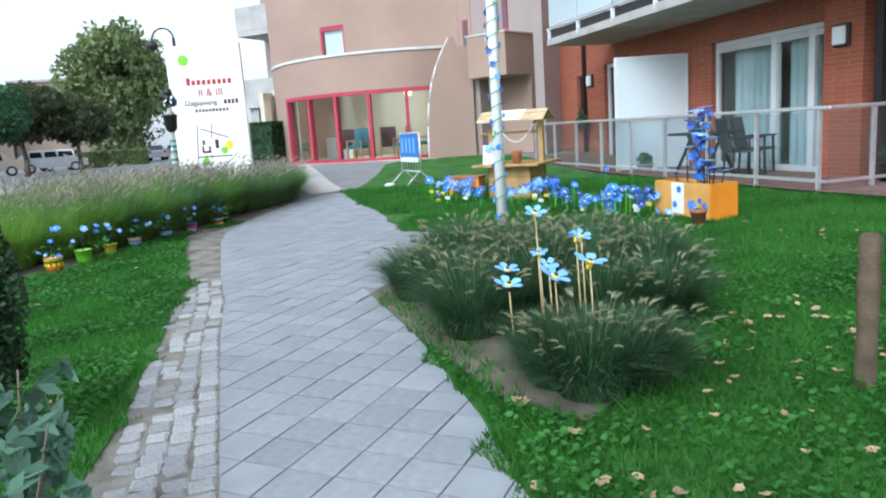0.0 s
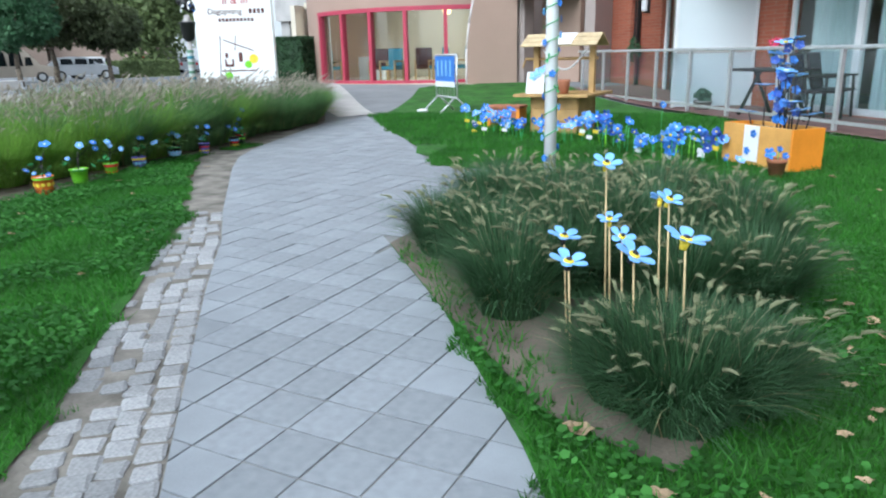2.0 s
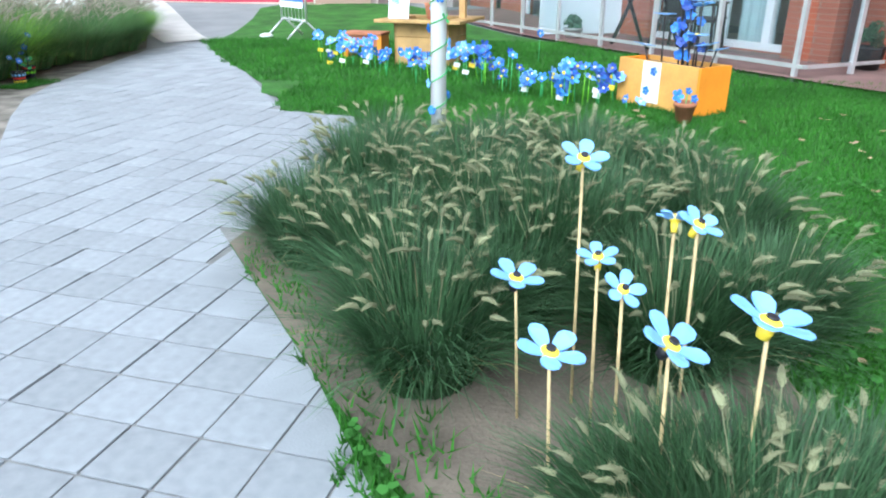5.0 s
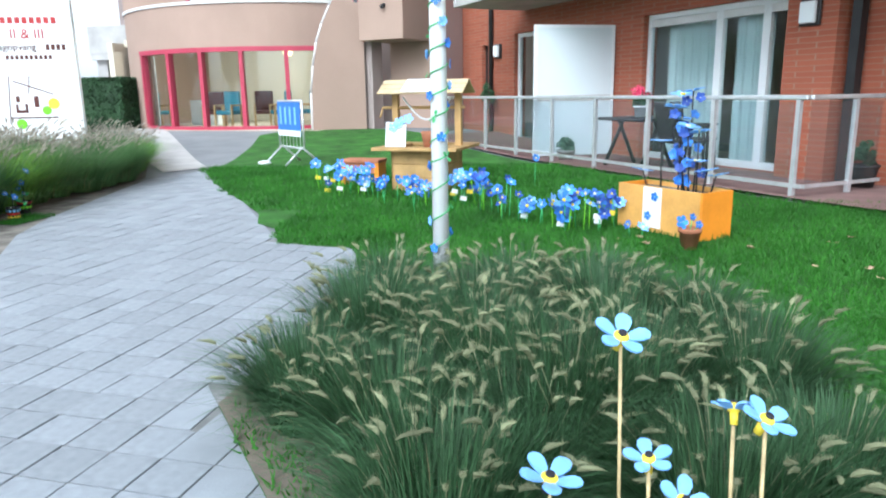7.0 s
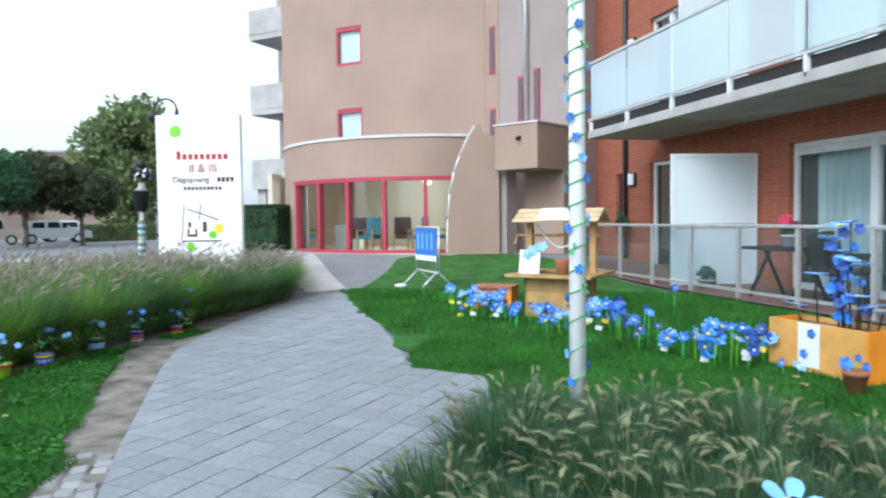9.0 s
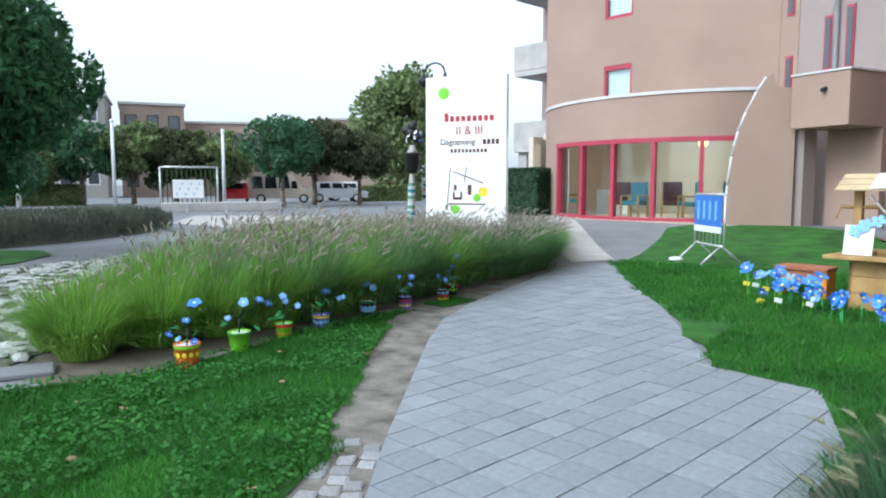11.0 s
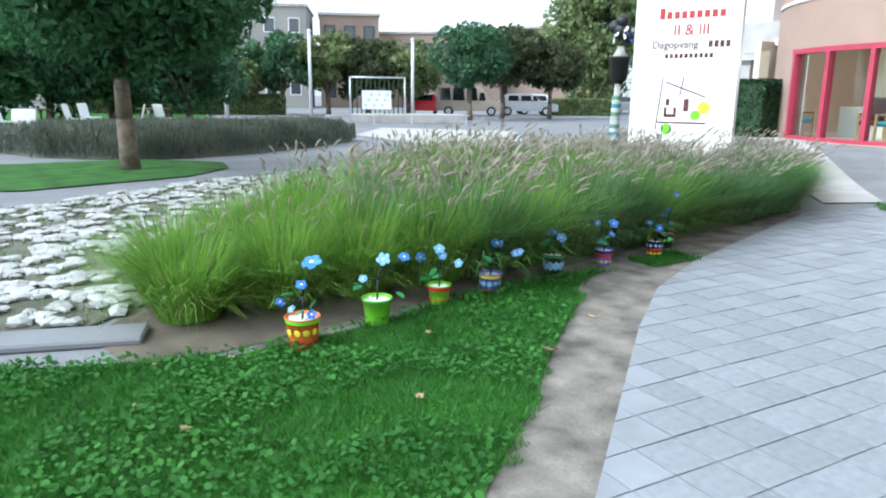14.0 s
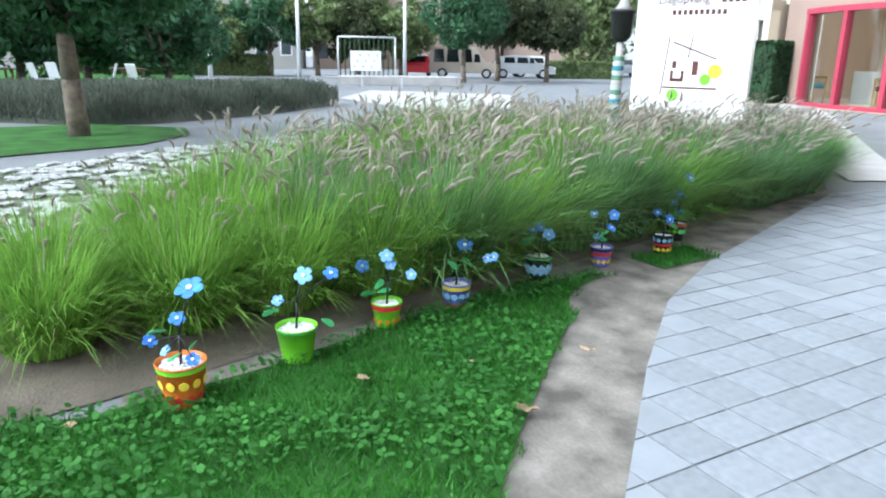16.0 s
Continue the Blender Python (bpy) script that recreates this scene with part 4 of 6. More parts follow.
def lawn_blades(name, regions, poly, seed, mat, short=0.045, wide=0.004, off=()):
    """Loose blades over a lawn, as one mesh."""
    g = np.random.default_rng(seed)
    verts, faces = [], []
    for (x0, x1, y0, y1), density, scale in regions:
        for _ in range(int((x1 - x0) * (y1 - y0) * density)):
            x, y = g.uniform(x0, x1), g.uniform(y0, y1)
            wob = 0.13 * noise.noise((x * 3.5, y * 3.5, 0.0)) + 0.05 * noise.noise((x * 13, y * 13, 5.0))
            if not inside(x + wob, y + wob * 0.6, poly) or any(inside(x, y, o) for o in off):
                continue
            a, h, w = g.uniform(0, 6.283), short * scale * g.uniform(0.5, 1.2), wide * scale
            lx, ly = g.normal(0, 0.5) * h, g.normal(0, 0.5) * h
            z = rise(x, y) + 0.012
            b = len(verts)
            verts += [(x - math.cos(a) * w, y - math.sin(a) * w, z), (x + math.cos(a) * w, y + math.sin(a) * w, z), (x + lx, y + ly, z + h)]
            faces.append((b, b + 1, b + 2))
    ob = raw(name, verts, faces, mat)
    return ob


def clover(name, regions, poly, seed, off=()):
    """Small rounded leaves lying over the lawn, as one mesh."""
    g = np.random.default_rng(seed)
    verts, faces = [], []
    for (x0, x1, y0, y1), density in regions:
        for _ in range(int((x1 - x0) * (y1 - y0) * density)):
            x, y = g.uniform(x0, x1), g.uniform(y0, y1)
            if not inside(x, y, poly) or noise.noise((x * 1.6, y * 1.6, 3.0)) < -0.12 or any(inside(x, y, o) for o in off):
                continue
            r, z = g.uniform(0.008, 0.018), 0.035 + g.uniform(0, 0.035)
            t1, t2, a0 = g.normal(0, 0.35), g.normal(0, 0.35), g.uniform(0, 6.28)
            b = len(verts)
            for j in range(5):
                a = a0 + j * 6.283 / 5
                dx, dy = r * math.cos(a), r * math.sin(a) * 0.8
                verts.append((x + dx, y + dy, z + dx * t1 + dy * t2))
            faces.append((b, b + 1, b + 2, b + 3, b + 4))
    return raw(name, verts, faces, "clover")


tagged(lawn_blades("grass", [((-0.9, 3.0, -1.5, 4.0), 4200, 1.0), ((-2.2, 5.5, 4.0, 7.5), 2600, 1.15), ((-5.5, 5.5, 7.5, 12.0), 1100, 1.5), ((3.0, 7.0, -1.0, 4.0), 900, 1.4)], LAWN, 1, "grass", off=(BED_RIGHT,)), "short green lawn grass", "grass", kind="stuff")
tagged(lawn_blades("grass", [((-5.6, -1.0, -0.5, 7.0), 5200, 0.95)], LAWN_LEFT, 2, "grass"), "short green lawn grass beside the path", "grass", kind="stuff")
tagged(lawn_blades("grass", [((-5.2, -4.7, 6.6, 7.4), 4200, 0.95)], LAWN_TIP, 8, "grass"), "short green grass beside the painted pots", "grass", kind="stuff")
tagged(lawn_blades("weeds", [((-13, -5, -1, 13), 160, 1.5)], STONES, 9, "border_grass"), "sparse weeds between the pale stones", "weeds", kind="stuff")
WEEDS = [(-1.29, 2.82), (-0.64, 1.79), (-0.08, 0.74), (0.18, 0.15), (0.4, 0.5), (0.05, 0.95), (-0.45, 1.85), (-1.12, 2.85)]
tagged(lawn_blades("grass", [((-1.3, 0.4, 0.1, 2.9), 1500, 1.3)], WEEDS, 6, "grass"), "sparse grass tufts along the soil edge", "grass", kind="stuff")
tagged(clover("clover", [((-5.6, -1.0, -0.5, 7.0), 1500)], LAWN_LEFT, 4), "low clover leaves in the lawn", "clover", kind="stuff")
tagged(clover("clover", [((-0.5, 3.2, -1.2, 4.0), 1000)], LAWN, 5, (BED_RIGHT,)), "low clover leaves in the lawn", "clover", kind="stuff")


def leaf_cloud(name, centre, radii, count, size, mat, parent, seed, shell=0.75, lumps=14, droop=0.3):
    """A crown of many small leaves gathered in clumps with gaps."""
    g = np.random.default_rng(seed)
    cx, cy, cz = centre
    heads = []
    for _ in range(lumps):
        v = g.normal(0, 1, 3)
        v /= np.linalg.norm(v)
        v *= g.uniform(shell * 0.6, 1.0)
        heads.append((v, g.uniform(0.22, 0.42)))
    verts, faces = [], []
    for _ in range(count):
        v, s = heads[g.integers(lumps)]
        d = g.normal(0, 1, 3)
        d /= np.linalg.norm(d)
        p = v + d * s * g.uniform(0.6, 1.0)
        l = np.linalg.norm(p)
        if l > 1.12:
            p *= 1.12 / l
        c = np.array([cx + p[0] * radii[0], cy + p[1] * radii[1], cz + p[2] * radii[2]])
        a = g.normal(0, 1, 3)
        a[2] -= droop * 2
        a /= np.linalg.norm(a)
        b = np.cross(a, g.normal(0, 1, 3))
        b /= np.linalg.norm(b) + 1e-6
        q = size * g.uniform(0.6, 1.3)
        i = len(verts)
        verts += [tuple(c - a * q), tuple(c + b * q * 0.45), tuple(c + a * q), tuple(c - b * q * 0.45)]
        faces.append((i, i + 1, i + 2, i + 3))
    return raw(name, verts, faces, mat, parent)


def tree(at, trunk_h, trunk_r, centre_z, radii, leaves, size, mat, label, seed, lumps=40, group=""):
    e = empty("tree", label, "tree", group, at=Matrix.Translation(at))
    g = np.random.default_rng(seed)
    bm = bmesh.new()
    pts = [Vector((0, 0, -0.05)), Vector((g.normal(0, 0.03), g.normal(0, 0.03), trunk_h * 0.5)), Vector((g.normal(0, 0.05), g.normal(0, 0.05), trunk_h))]
    rod(bm, pts[0], pts[1], trunk_r * 1.25, trunk_r, 10)
    rod(bm, pts[1], pts[2], trunk_r, trunk_r * 0.85, 10)
    part("trunk", bm, "bark", e)
    for k in range(7):
        a = k * 0.9 + g.uniform(0, 0.5)
        tip = Vector((math.cos(a) * radii[0] * 0.7, math.sin(a) * radii[1] * 0.7, centre_z + g.uniform(-0.2, 0.5) * radii[2]))
        bm = bmesh.new()
        mid = pts[2].lerp(tip, 0.45) + Vector((0, 0, 0.12 * radii[2]))
        rod(bm, pts[2] - Vector((0, 0, 0.1)), mid, trunk_r * 0.5, trunk_r * 0.3, 6)
        rod(bm, mid, tip, trunk_r * 0.3, trunk_r * 0.08, 6)
        part("limb", bm, "bark", e)
    leaf_cloud("crown", (0, 0, centre_z), radii, leaves, size, mat, e, seed + 1, lumps=lumps)
    return e


tree((-14.25, 5.55, 0), 1.7, 0.13, 3.2, (2.25, 2.25, 1.5), 40000, 0.09, "leaf_deep", "round-headed tree with dense dark green leaves", 61, 90)
tree((-30.56, 27.55, 0), 1.8, 0.12, 3.4, (2.1, 2.1, 1.55), 9000, 0.14, "leaf_dark", "clipped globe tree with dark leaves", 62, 60, "square trees")
tree((-32.4, 31.68, 0), 1.9, 0.14, 3.6, (2.3, 2.3, 1.7), 8000, 0.16, "leaf_brown", "bronze-leaved round tree on the square", 63, 60, "square trees")
tree((-30.37, 33.65, 0), 1.8, 0.12, 3.1, (2.0, 2.0, 1.4), 6000, 0.16, "leaf_brown", "bronze-leaved round tree on the square", 64, 60, "square trees")
tree((-27.37, 1.8, 0), 1.8, 0.22, 4.2, (3.2, 3.2, 2.7), 16000, 0.14, "leaf_deep", "broad dark tree beside the square", 66, 90)
tree((-38.64, 48.28, 0), 3.0, 0.3, 6.2, (4.3, 4.3, 5.2), 16000, 0.28, "leaf_mid", "tall olive green street tree", 65, 110)
for k, (x, y) in enumerate(((-33.5, 5.2), (-35.0, 8.2), (-36.5, 11.0), (-34.0, 13.6))):
    tree((x, y, 0), 0.9, 0.16, 2.5 + 0.4 * (k % 2), (2.6, 2.6, 2.2 + 0.3 * (k % 2)), 7000, 0.17, ("leaf_deep", "leaf_dark")[k % 2], "dark spreading tree behind the garden chairs", 170 + k, 50, "square trees")
for k, (x, y) in enumerate(((-44.58, 20.37), (-43.14, 22.85), (-41.9, 25.43), (-40.67, 27.61), (-39.43, 29.99), (-46.13, 17.4), (-47.68, 13.92))):
    tree((x, y, 0), 1.4, 0.14, 2.7 + 0.35 * (k % 3), (2.2, 2.2, 1.7 + 0.2 * (k % 2)), 4500, 0.2, ("leaf_mid", "leaf_dark", "leaf_mid", "leaf_brown")[k % 4], "round green tree at the edge of the square", 70 + k, 40, "square trees")


def hedge(name, outline, height, count, size, mat, label, seed, blade=False):
    """A mound or clipped block: a core with a skin of small leaves."""
    e = empty(name, label, "hedge")
    g = np.random.default_rng(seed)
    cx, cy = sum(p[0] for p in outline) / len(outline), sum(p[1] for p in outline) / len(outline)
    bm = bmesh.new()
    low = [bm.verts.new((cx + (x - cx) * 0.97, cy + (y - cy) * 0.97, 0)) for x, y in outline]
    f = 0.72 if blade else 0.96
    top = [bm.verts.new((cx + (x - cx) * f, cy + (y - cy) * f, height * (0.8 if blade else 0.96))) for x, y in outline]
    for k in range(len(outline)):
        bm.faces.new((low[k], low[(k + 1) % len(low)], top[(k + 1) % len(low)], top[k]))
    bm.faces.new(top)
    bmesh.ops.recalc_face_normals(bm, faces=bm.faces[:])
    part("core", bm, mat, e)
    verts, faces = [], []
    xs, ys = [p[0] for p in outline], [p[1] for p in outline]
    made = 0
    while made < count:
        x, y = g.uniform(min(xs), max(xs)), g.uniform(min(ys), max(ys))
        if not inside(x, y, outline):
            continue
        made += 1
        if blade:
            t = min(1.0, 3.2 * min(math.hypot(x - a, y - b) for a, b in outline) / 3)
            z = height * g.uniform(0.15, 1.0) * (0.62 + 0.38 * t)
        elif g.uniform() < 0.4:
            z = height * g.uniform(0.95, 1.02)
        else:
            i = g.integers(len(outline))
            q = g.uniform()
            (ax, ay), (bx, by) = outline[i], outline[(i + 1) % len(outline)]
            x, y, z = ax + (bx - ax) * q, ay + (by - ay) * q, height * g.uniform(0, 1)
        a = g.normal(0, 1, 3)
        if blade:
            a = np.array([g.normal(0, 0.35), g.normal(0, 0.35), 1.0])
        a /= np.linalg.norm(a)
        b = np.cross(a, g.normal(0, 1, 3))
        b /= np.linalg.norm(b) + 1e-6
        q = size * g.uniform(0.6, 1.3)
        w = 0.12 if blade else 0.5
        c = np.array([x, y, z])
        i = len(verts)
        verts += [tuple(c - a * q), tuple(c + b * q * w), tuple(c + a * q), tuple(c - b * q * w)]
        faces.append((i, i + 1, i + 2, i + 3))
    raw("foliage", verts, faces, mat, e)
    return e


hedge("lavender_hedge", [(-19.43, 4.08), (-17.42, 4.64), (-16, 5.82), (-15.69, 7.02), (-16.16, 8.72), (-17.13, 10.64), (-18.6, 12.7), (-19.2, 13.1), (-19.6, 12.3), (-19.95, 9.48), (-20.39, 6.49), (-20.22, 4.69)], 0.66, 42000, 0.09, "lavender", "long low mound of grey-green lavender", 81, True)
hb = hedge("clipped_hedge", [(-12.6, 20.6), (-10.95, 20.35), (-10.8, 21.2), (-12.5, 21.5)], 1.75, 7000, 0.05, "hedge", "clipped dark green box hedge beside the bay", 82)
hedge("clipped_hedge", [(-49.71, 11.95), (-45.62, 17.89), (-43.04, 22.85), (-44.03, 23.36), (-47.61, 18.42), (-51.71, 11.98)], 1.2, 9000, 0.16, "leaf_mid", "distant green hedge along the square", 83)
hedge("clipped_hedge", [(-35.77, 39.74), (-33.21, 43.7), (-34.2, 44.71), (-36.86, 40.75)], 1.1, 3000, 0.14, "leaf_mid", "low hedge before the parked cars", 84)

# conifer and shrub at the start of the path
e = empty("conifer", "dark green conifer beside the path", "shrub", at=Matrix.Translation((-1.99, 0.22, 0)))
part("trunk", rod(bmesh.new(), (0, 0, 0), (0, 0, 1.0), 0.03, 0.01), "bark", e)
leaf_cloud("foliage", (0, 0, 0.50), (0.19, 0.19, 0.52), 7000, 0.018, "hedge", e, 91, 0.5, 50)
e = empty("shrub", "low glaucous shrub with oval leaves", "shrub", at=Matrix.Translation((-1.22, -0.40, 0)))
for k in range(6):
    part("stem", rod(bmesh.new(), (0, 0, 0), (0.16 * math.cos(k), 0.16 * math.sin(k), 0.45 + 0.05 * (k % 3)), 0.006, 0.003, 5), "bark", e)
leaf_cloud("foliage", (0, 0, 0.38), (0.22, 0.22, 0.27), 300, 0.045, "glaucous", e, 92, 0.5, 24)

# ---- things on the lawns ----


def petal_ring(bm, count, length, width, lift, m=None, slot=0, curl=0.0, thick=0.004):
    """A ring of rounded petals round the origin."""
    for k in range(count):
        a = 2 * math.pi * k / count
        turn = Matrix.Rotation(a, 4, "Z")
        top, low = [], []
        prof = ((0.12, 0.18), (0.4, 0.75), (0.68, 1.0), (0.88, 0.8), (1.0, 0.3))
        edge = [(t, w) for t, w in prof] + [(t, -w) for t, w in prof[::-1]]
        for t, w in edge:
            z = lift * t * length + curl * length * t * t + 0.10 * width * w * w
            p = turn @ Vector((t * length, w * width / 2, z))
            top.append(bm.verts.new(m @ p if m else p))
            p = turn @ Vector((t * length, w * width / 2, z - thick))
            low.append(bm.verts.new(m @ p if m else p))
        bm.faces.new(top).material_index = slot
        bm.faces.new(low[::-1]).material_index = slot
        for i in range(len(top)):
            bm.faces.new((top[i], low[i], low[(i + 1) % len(top)], top[(i + 1) % len(top)])).material_index = slot
    return bm


def cane_flower(x, y, z, size, tilt, turn, petals="petal", lean=(0.02, 0.0)):
    e = empty("garden_flower", "pale blue bottle-plastic flower on a bamboo cane", "flower", "cane flowers in the grass")
    foot, top = Vector((x + lean[0], y + lean[1], 0.02)), Vector((x, y, z))
    part("cane", rod(bmesh.new(), foot, top, 0.0045, 0.0038, 6), "bamboo", e)
    m = Matrix.Translation(top) @ pose(0, 0, 0, tilt[0], tilt[1], turn)
    part("blossom", petal_ring(bmesh.new(), 5, size, size * 0.6, 0.30, m, 0, 0.0), petals, e, "pale blue petals")
    part("ring", lathe(bmesh.new(), [(size * 0.26, -0.004), (size * 0.28, 0.008), (size * 0.2, 0.013)], 12, m=m), "yellow", e, "yellow centre")
    part("cap", lathe(bmesh.new(), [(size * 0.15, 0.010), (size * 0.15, 0.018)], 10, m=m), "black_paint", e, "dark bottle cap")
    part("neck", lathe(bmesh.new(), [(size * 0.16, -0.03), (size * 0.2, -0.004)], 10, m=m), "yellow" if z > 0.5 else "black_paint", e)


for args in (((0.07, 1.72, 0.71), 0.060, (24, 6), 10), ((0.31, 1.55, 0.61), 0.052, (25, 5), 40), ((0.28, 1.63, 0.595), 0.045, (-4, 30), 70), ((0.10, 1.55, 0.525), 0.048, (10, -8), 20), ((-0.08, 1.64, 0.425), 0.068, (12, 0), 54), ((0.20, 1.25, 0.475), 0.072, (28, 4), 54), ((0.15, 1.49, 0.475), 0.050, (35, 10), 15), ((-0.02, 1.28, 0.43), 0.070, (14, 0), 50), ((0.36, 1.22, 0.545), 0.078, (8, 12), 20)):
    cane_flower(*args[0], *args[1:])

# white pole wrapped with a flower garland
pole = empty("decorated_pole", "white pole wound with a garland of blue flowers", "pole", at=Matrix.Translation((-0.482, 4.07, 0)))
part("shaft", lathe(bmesh.new(), [(0.045, 0), (0.043, 2.2), (0.041, 4.6)], 20), "sign_white", pole)
bm = bmesh.new()
helix = [Vector((0.048 * math.cos(k * 0.36), 0.048 * math.sin(k * 0.36), 0.12 + k * 0.0092 * (0.72 if k > 80 else 1.0) + (0.2 if k > 80 else 0.0))) for k in range(620)]
for a, b in zip(helix, helix[1:]):
    rod(bm, a, b, 0.004, seg=4)
part("wire", bm, "green", pole, "green garland wire")
for k in range(76):
    h = helix[5 + k * 8]
    out = Vector((h.x, h.y, 0)).normalized()
    m = Matrix.Translation(h + out * 0.012) @ out.to_track_quat("Z", "Y").to_matrix().to_4x4() @ pose(0, 0, 0, 0, 0, 31 * k)
    if k % 4 == 2:
        part("leaf", petal_ring(bmesh.new(), 2, 0.034, 0.016, 0.1, m, thick=0.002), "green", pole, "green leaf")
    else:
        part("blossom", petal_ring(bmesh.new(), 5, 0.027, 0.021, 0.15, m, thick=0.002), ("petal_mid", "petal_mid", "petal")[k % 3], pole, "small blue flower")


def stick_flower(kind, x, y, h, size, seed):
    """A recycled-plastic blue flower on a green stick, of several heads."""
    g = np.random.default_rng(seed)
    e = empty("garden_flower", ("bright blue plastic flower on a green stick", "deep blue plastic flower with yellow centre on a stick", "mixed blue plastic flower on a pale stick")[kind], "flower", "blue flowers on the lawn")
    top = Vector((x, y, h))
    part("stem", rod(bmesh.new(), (x + g.normal(0, 0.02), y + g.normal(0, 0.02), 0), top, 0.005, 0.004, 5), "green" if kind else "lime", e)
    for j in range(2 + kind % 2 if size > 0.065 else 1):
        c = top + Vector((g.normal(0, 0.05), g.normal(0, 0.05), g.uniform(-0.07, 0.05))) * (1 if j else 0)
        m = Matrix.Translation(c) @ pose(0, 0, 0, g.uniform(20, 80), g.uniform(-30, 30), g.uniform(-60, 60))
        s = size * g.uniform(0.75, 1.1)
        part("blossom", petal_ring(bmesh.new(), int(g.integers(5, 8)), s, s * 0.6, g.uniform(0.1, 0.5), m, 0, 0.1, 0.003), ("petal_mid", "petal_deep", "petal_mid", "petal")[int(g.integers(4))], e)
        part("centre", lathe(bmesh.new(), [(s * 0.2, -0.002), (s * 0.22, 0.012), (s * 0.1, 0.02)], 8, m=m), "yellow" if g.uniform() < 0.7 else "white", e, "round flower centre")
    if g.uniform() < 0.25:
        part("tag", box(bmesh.new(), -0.035, 0.035, -0.003, 0.003, -0.045, 0.0, Matrix.Translation((x, y - 0.02, h * 0.55)) @ pose(0, 0, 0, 0, 12, 20)), "yellow" if g.uniform() < 0.5 else "white", e, "small card tag")


fg = np.random.default_rng(17)
LINE = [(-2.55, 9.6), (-2.2, 9.0), (-1.75, 8.45), (-1.4, 8.2), (-1.05, 7.7), (-0.6, 8.0), (-0.3, 7.6), (-0.1, 7.15), (0.15, 6.75), (0.4, 6.5), (0.6, 6.35), (0.8, 6.4)]
for k in range(70):
    t = k / 69 * (len(LINE) - 1.001)
    i = int(t)
    x = LINE[i][0] + (LINE[i + 1][0] - LINE[i][0]) * (t - i) + fg.normal(0, 0.09)
    y = LINE[i][1] + (LINE[i + 1][1] - LINE[i][1]) * (t - i) + fg.normal(0, 0.16)
    stick_flower(int(fg.integers(3)), x, y, fg.uniform(0.14, 0.36), fg.uniform(0.05, 0.082), 200 + k)
for k, (x, y, h) in enumerate(((0.35, 9.3, 0.38), (0.95, 6.2, 0.10), (1.05, 6.12, 0.09), (-0.9, 9.6, 0.45))):
    stick_flower(1, x, y, h, 0.055, 300 + k)

# timber planter with tall blue flowers
planter = empty("planter_box", "varnished orange-brown timber planter on the lawn", "planter")
PA, PB = Vector((0.935, 6.64, 0)), Vector((1.46, 5.89, 0))
pd = (PB - PA).normalized()
PM = Matrix(((pd.x, -pd.y, 0, PA.x), (pd.y, pd.x, 0, PA.y), (0, 0, 1, 0.015), (0, 0, 0, 1)))
PL = (PB - PA).length
part("front_panel", box(bmesh.new(), 0, PL - 0.025, 0, 0.025, 0, 0.39, PM, 0.003), "pine", planter, "varnished pine front")
part("back_panel", box(bmesh.new(), 0, PL - 0.025, 0.345, 0.37, 0, 0.39, PM, 0.003), "pine", planter)
part("side_panel", box(bmesh.new(), PL - 0.025, PL, 0, 0.37, 0, 0.39, PM, 0.003), "orange", planter, "orange end board")
part("side_panel", box(bmesh.new(), 0, 0.025, 0.025, 0.345, 0, 0.39, PM, 0.003), "orange", planter)
part("soil", box(bmesh.new(), 0.025, PL - 0.025, 0.025, 0.345, 0.05, 0.35, PM), "soil", planter, "dark soil")
sheet_paper = empty("paper_sheet", "white paper sheet with two blue blossoms on the planter", "paper")
part("page", box(bmesh.new(), 0.30, 0.50, -0.006, -0.001, 0.04, 0.385, PM), "white", sheet_paper)
for x, z in ((0.43, 0.31), (0.36, 0.14)):
    part("blossom", petal_ring(bmesh.new(), 5, 0.04, 0.03, 0.1, PM @ Matrix.Translation((x, -0.008, z)) @ pose(0, 0, 0, 90), thick=0.003), "petal_mid", sheet_paper, "blue paper flower")
pg = np.random.default_rng(23)
for k in range(11):
    e = empty("garden_flower", "tall blue flower garland on a dark rod", "flower", "planter flowers")
    px, py = pg.uniform(0.3, 0.7), pg.uniform(0.08, 0.3)
    h = (1.18, 1.15, 1.05, 0.95, 0.9, 0.85, 0.75, 0.62, 0.55, 0.5, 0.48)[k]
    if k > 5:
        px = (0.22, 0.7, 0.78, 0.74, 0.1)[k - 6]
    foot = PM @ Vector((px, py, 0.30))
    top = PM @ Vector((px + pg.normal(0, 0.04), py, h))
    part("rod", rod(bmesh.new(), foot, top, 0.008, 0.006, 6), "dark", e)
    if k < 5:
        for j in range(6):
            z = 0.45 + (h - 0.5) * j / 5
            c = foot.lerp(top, (z - 0.3) / (h - 0.3)) + Vector((pg.normal(0, 0.035), pg.normal(0, 0.035) - 0.02, 0))
            m = Matrix.Translation(c) @ pose(0, 0, 0, pg.uniform(50, 95), pg.uniform(-30, 30), pg.uniform(-40, 40))
            part("blossom", petal_ring(bmesh.new(), 5, 0.044, 0.036, 0.15, m, thick=0.003), ("petal_mid", "petal_deep")[j % 2], e)
    m = Matrix.Translation(top) @ pose(0, 0, 0, pg.uniform(-12, 12), pg.uniform(-14, 14), 30 * k)
    part("blossom", petal_ring(bmesh.new(), 5, 0.10, 0.066, 0.12, m, 0, 0.0), "petal", e, "large pale blue bottle flower")
    part("centre", lathe(bmesh.new(), [(0.02, 0), (0.022, 0.015)], 8, m=m), "yellow" if k % 2 else "white", e)

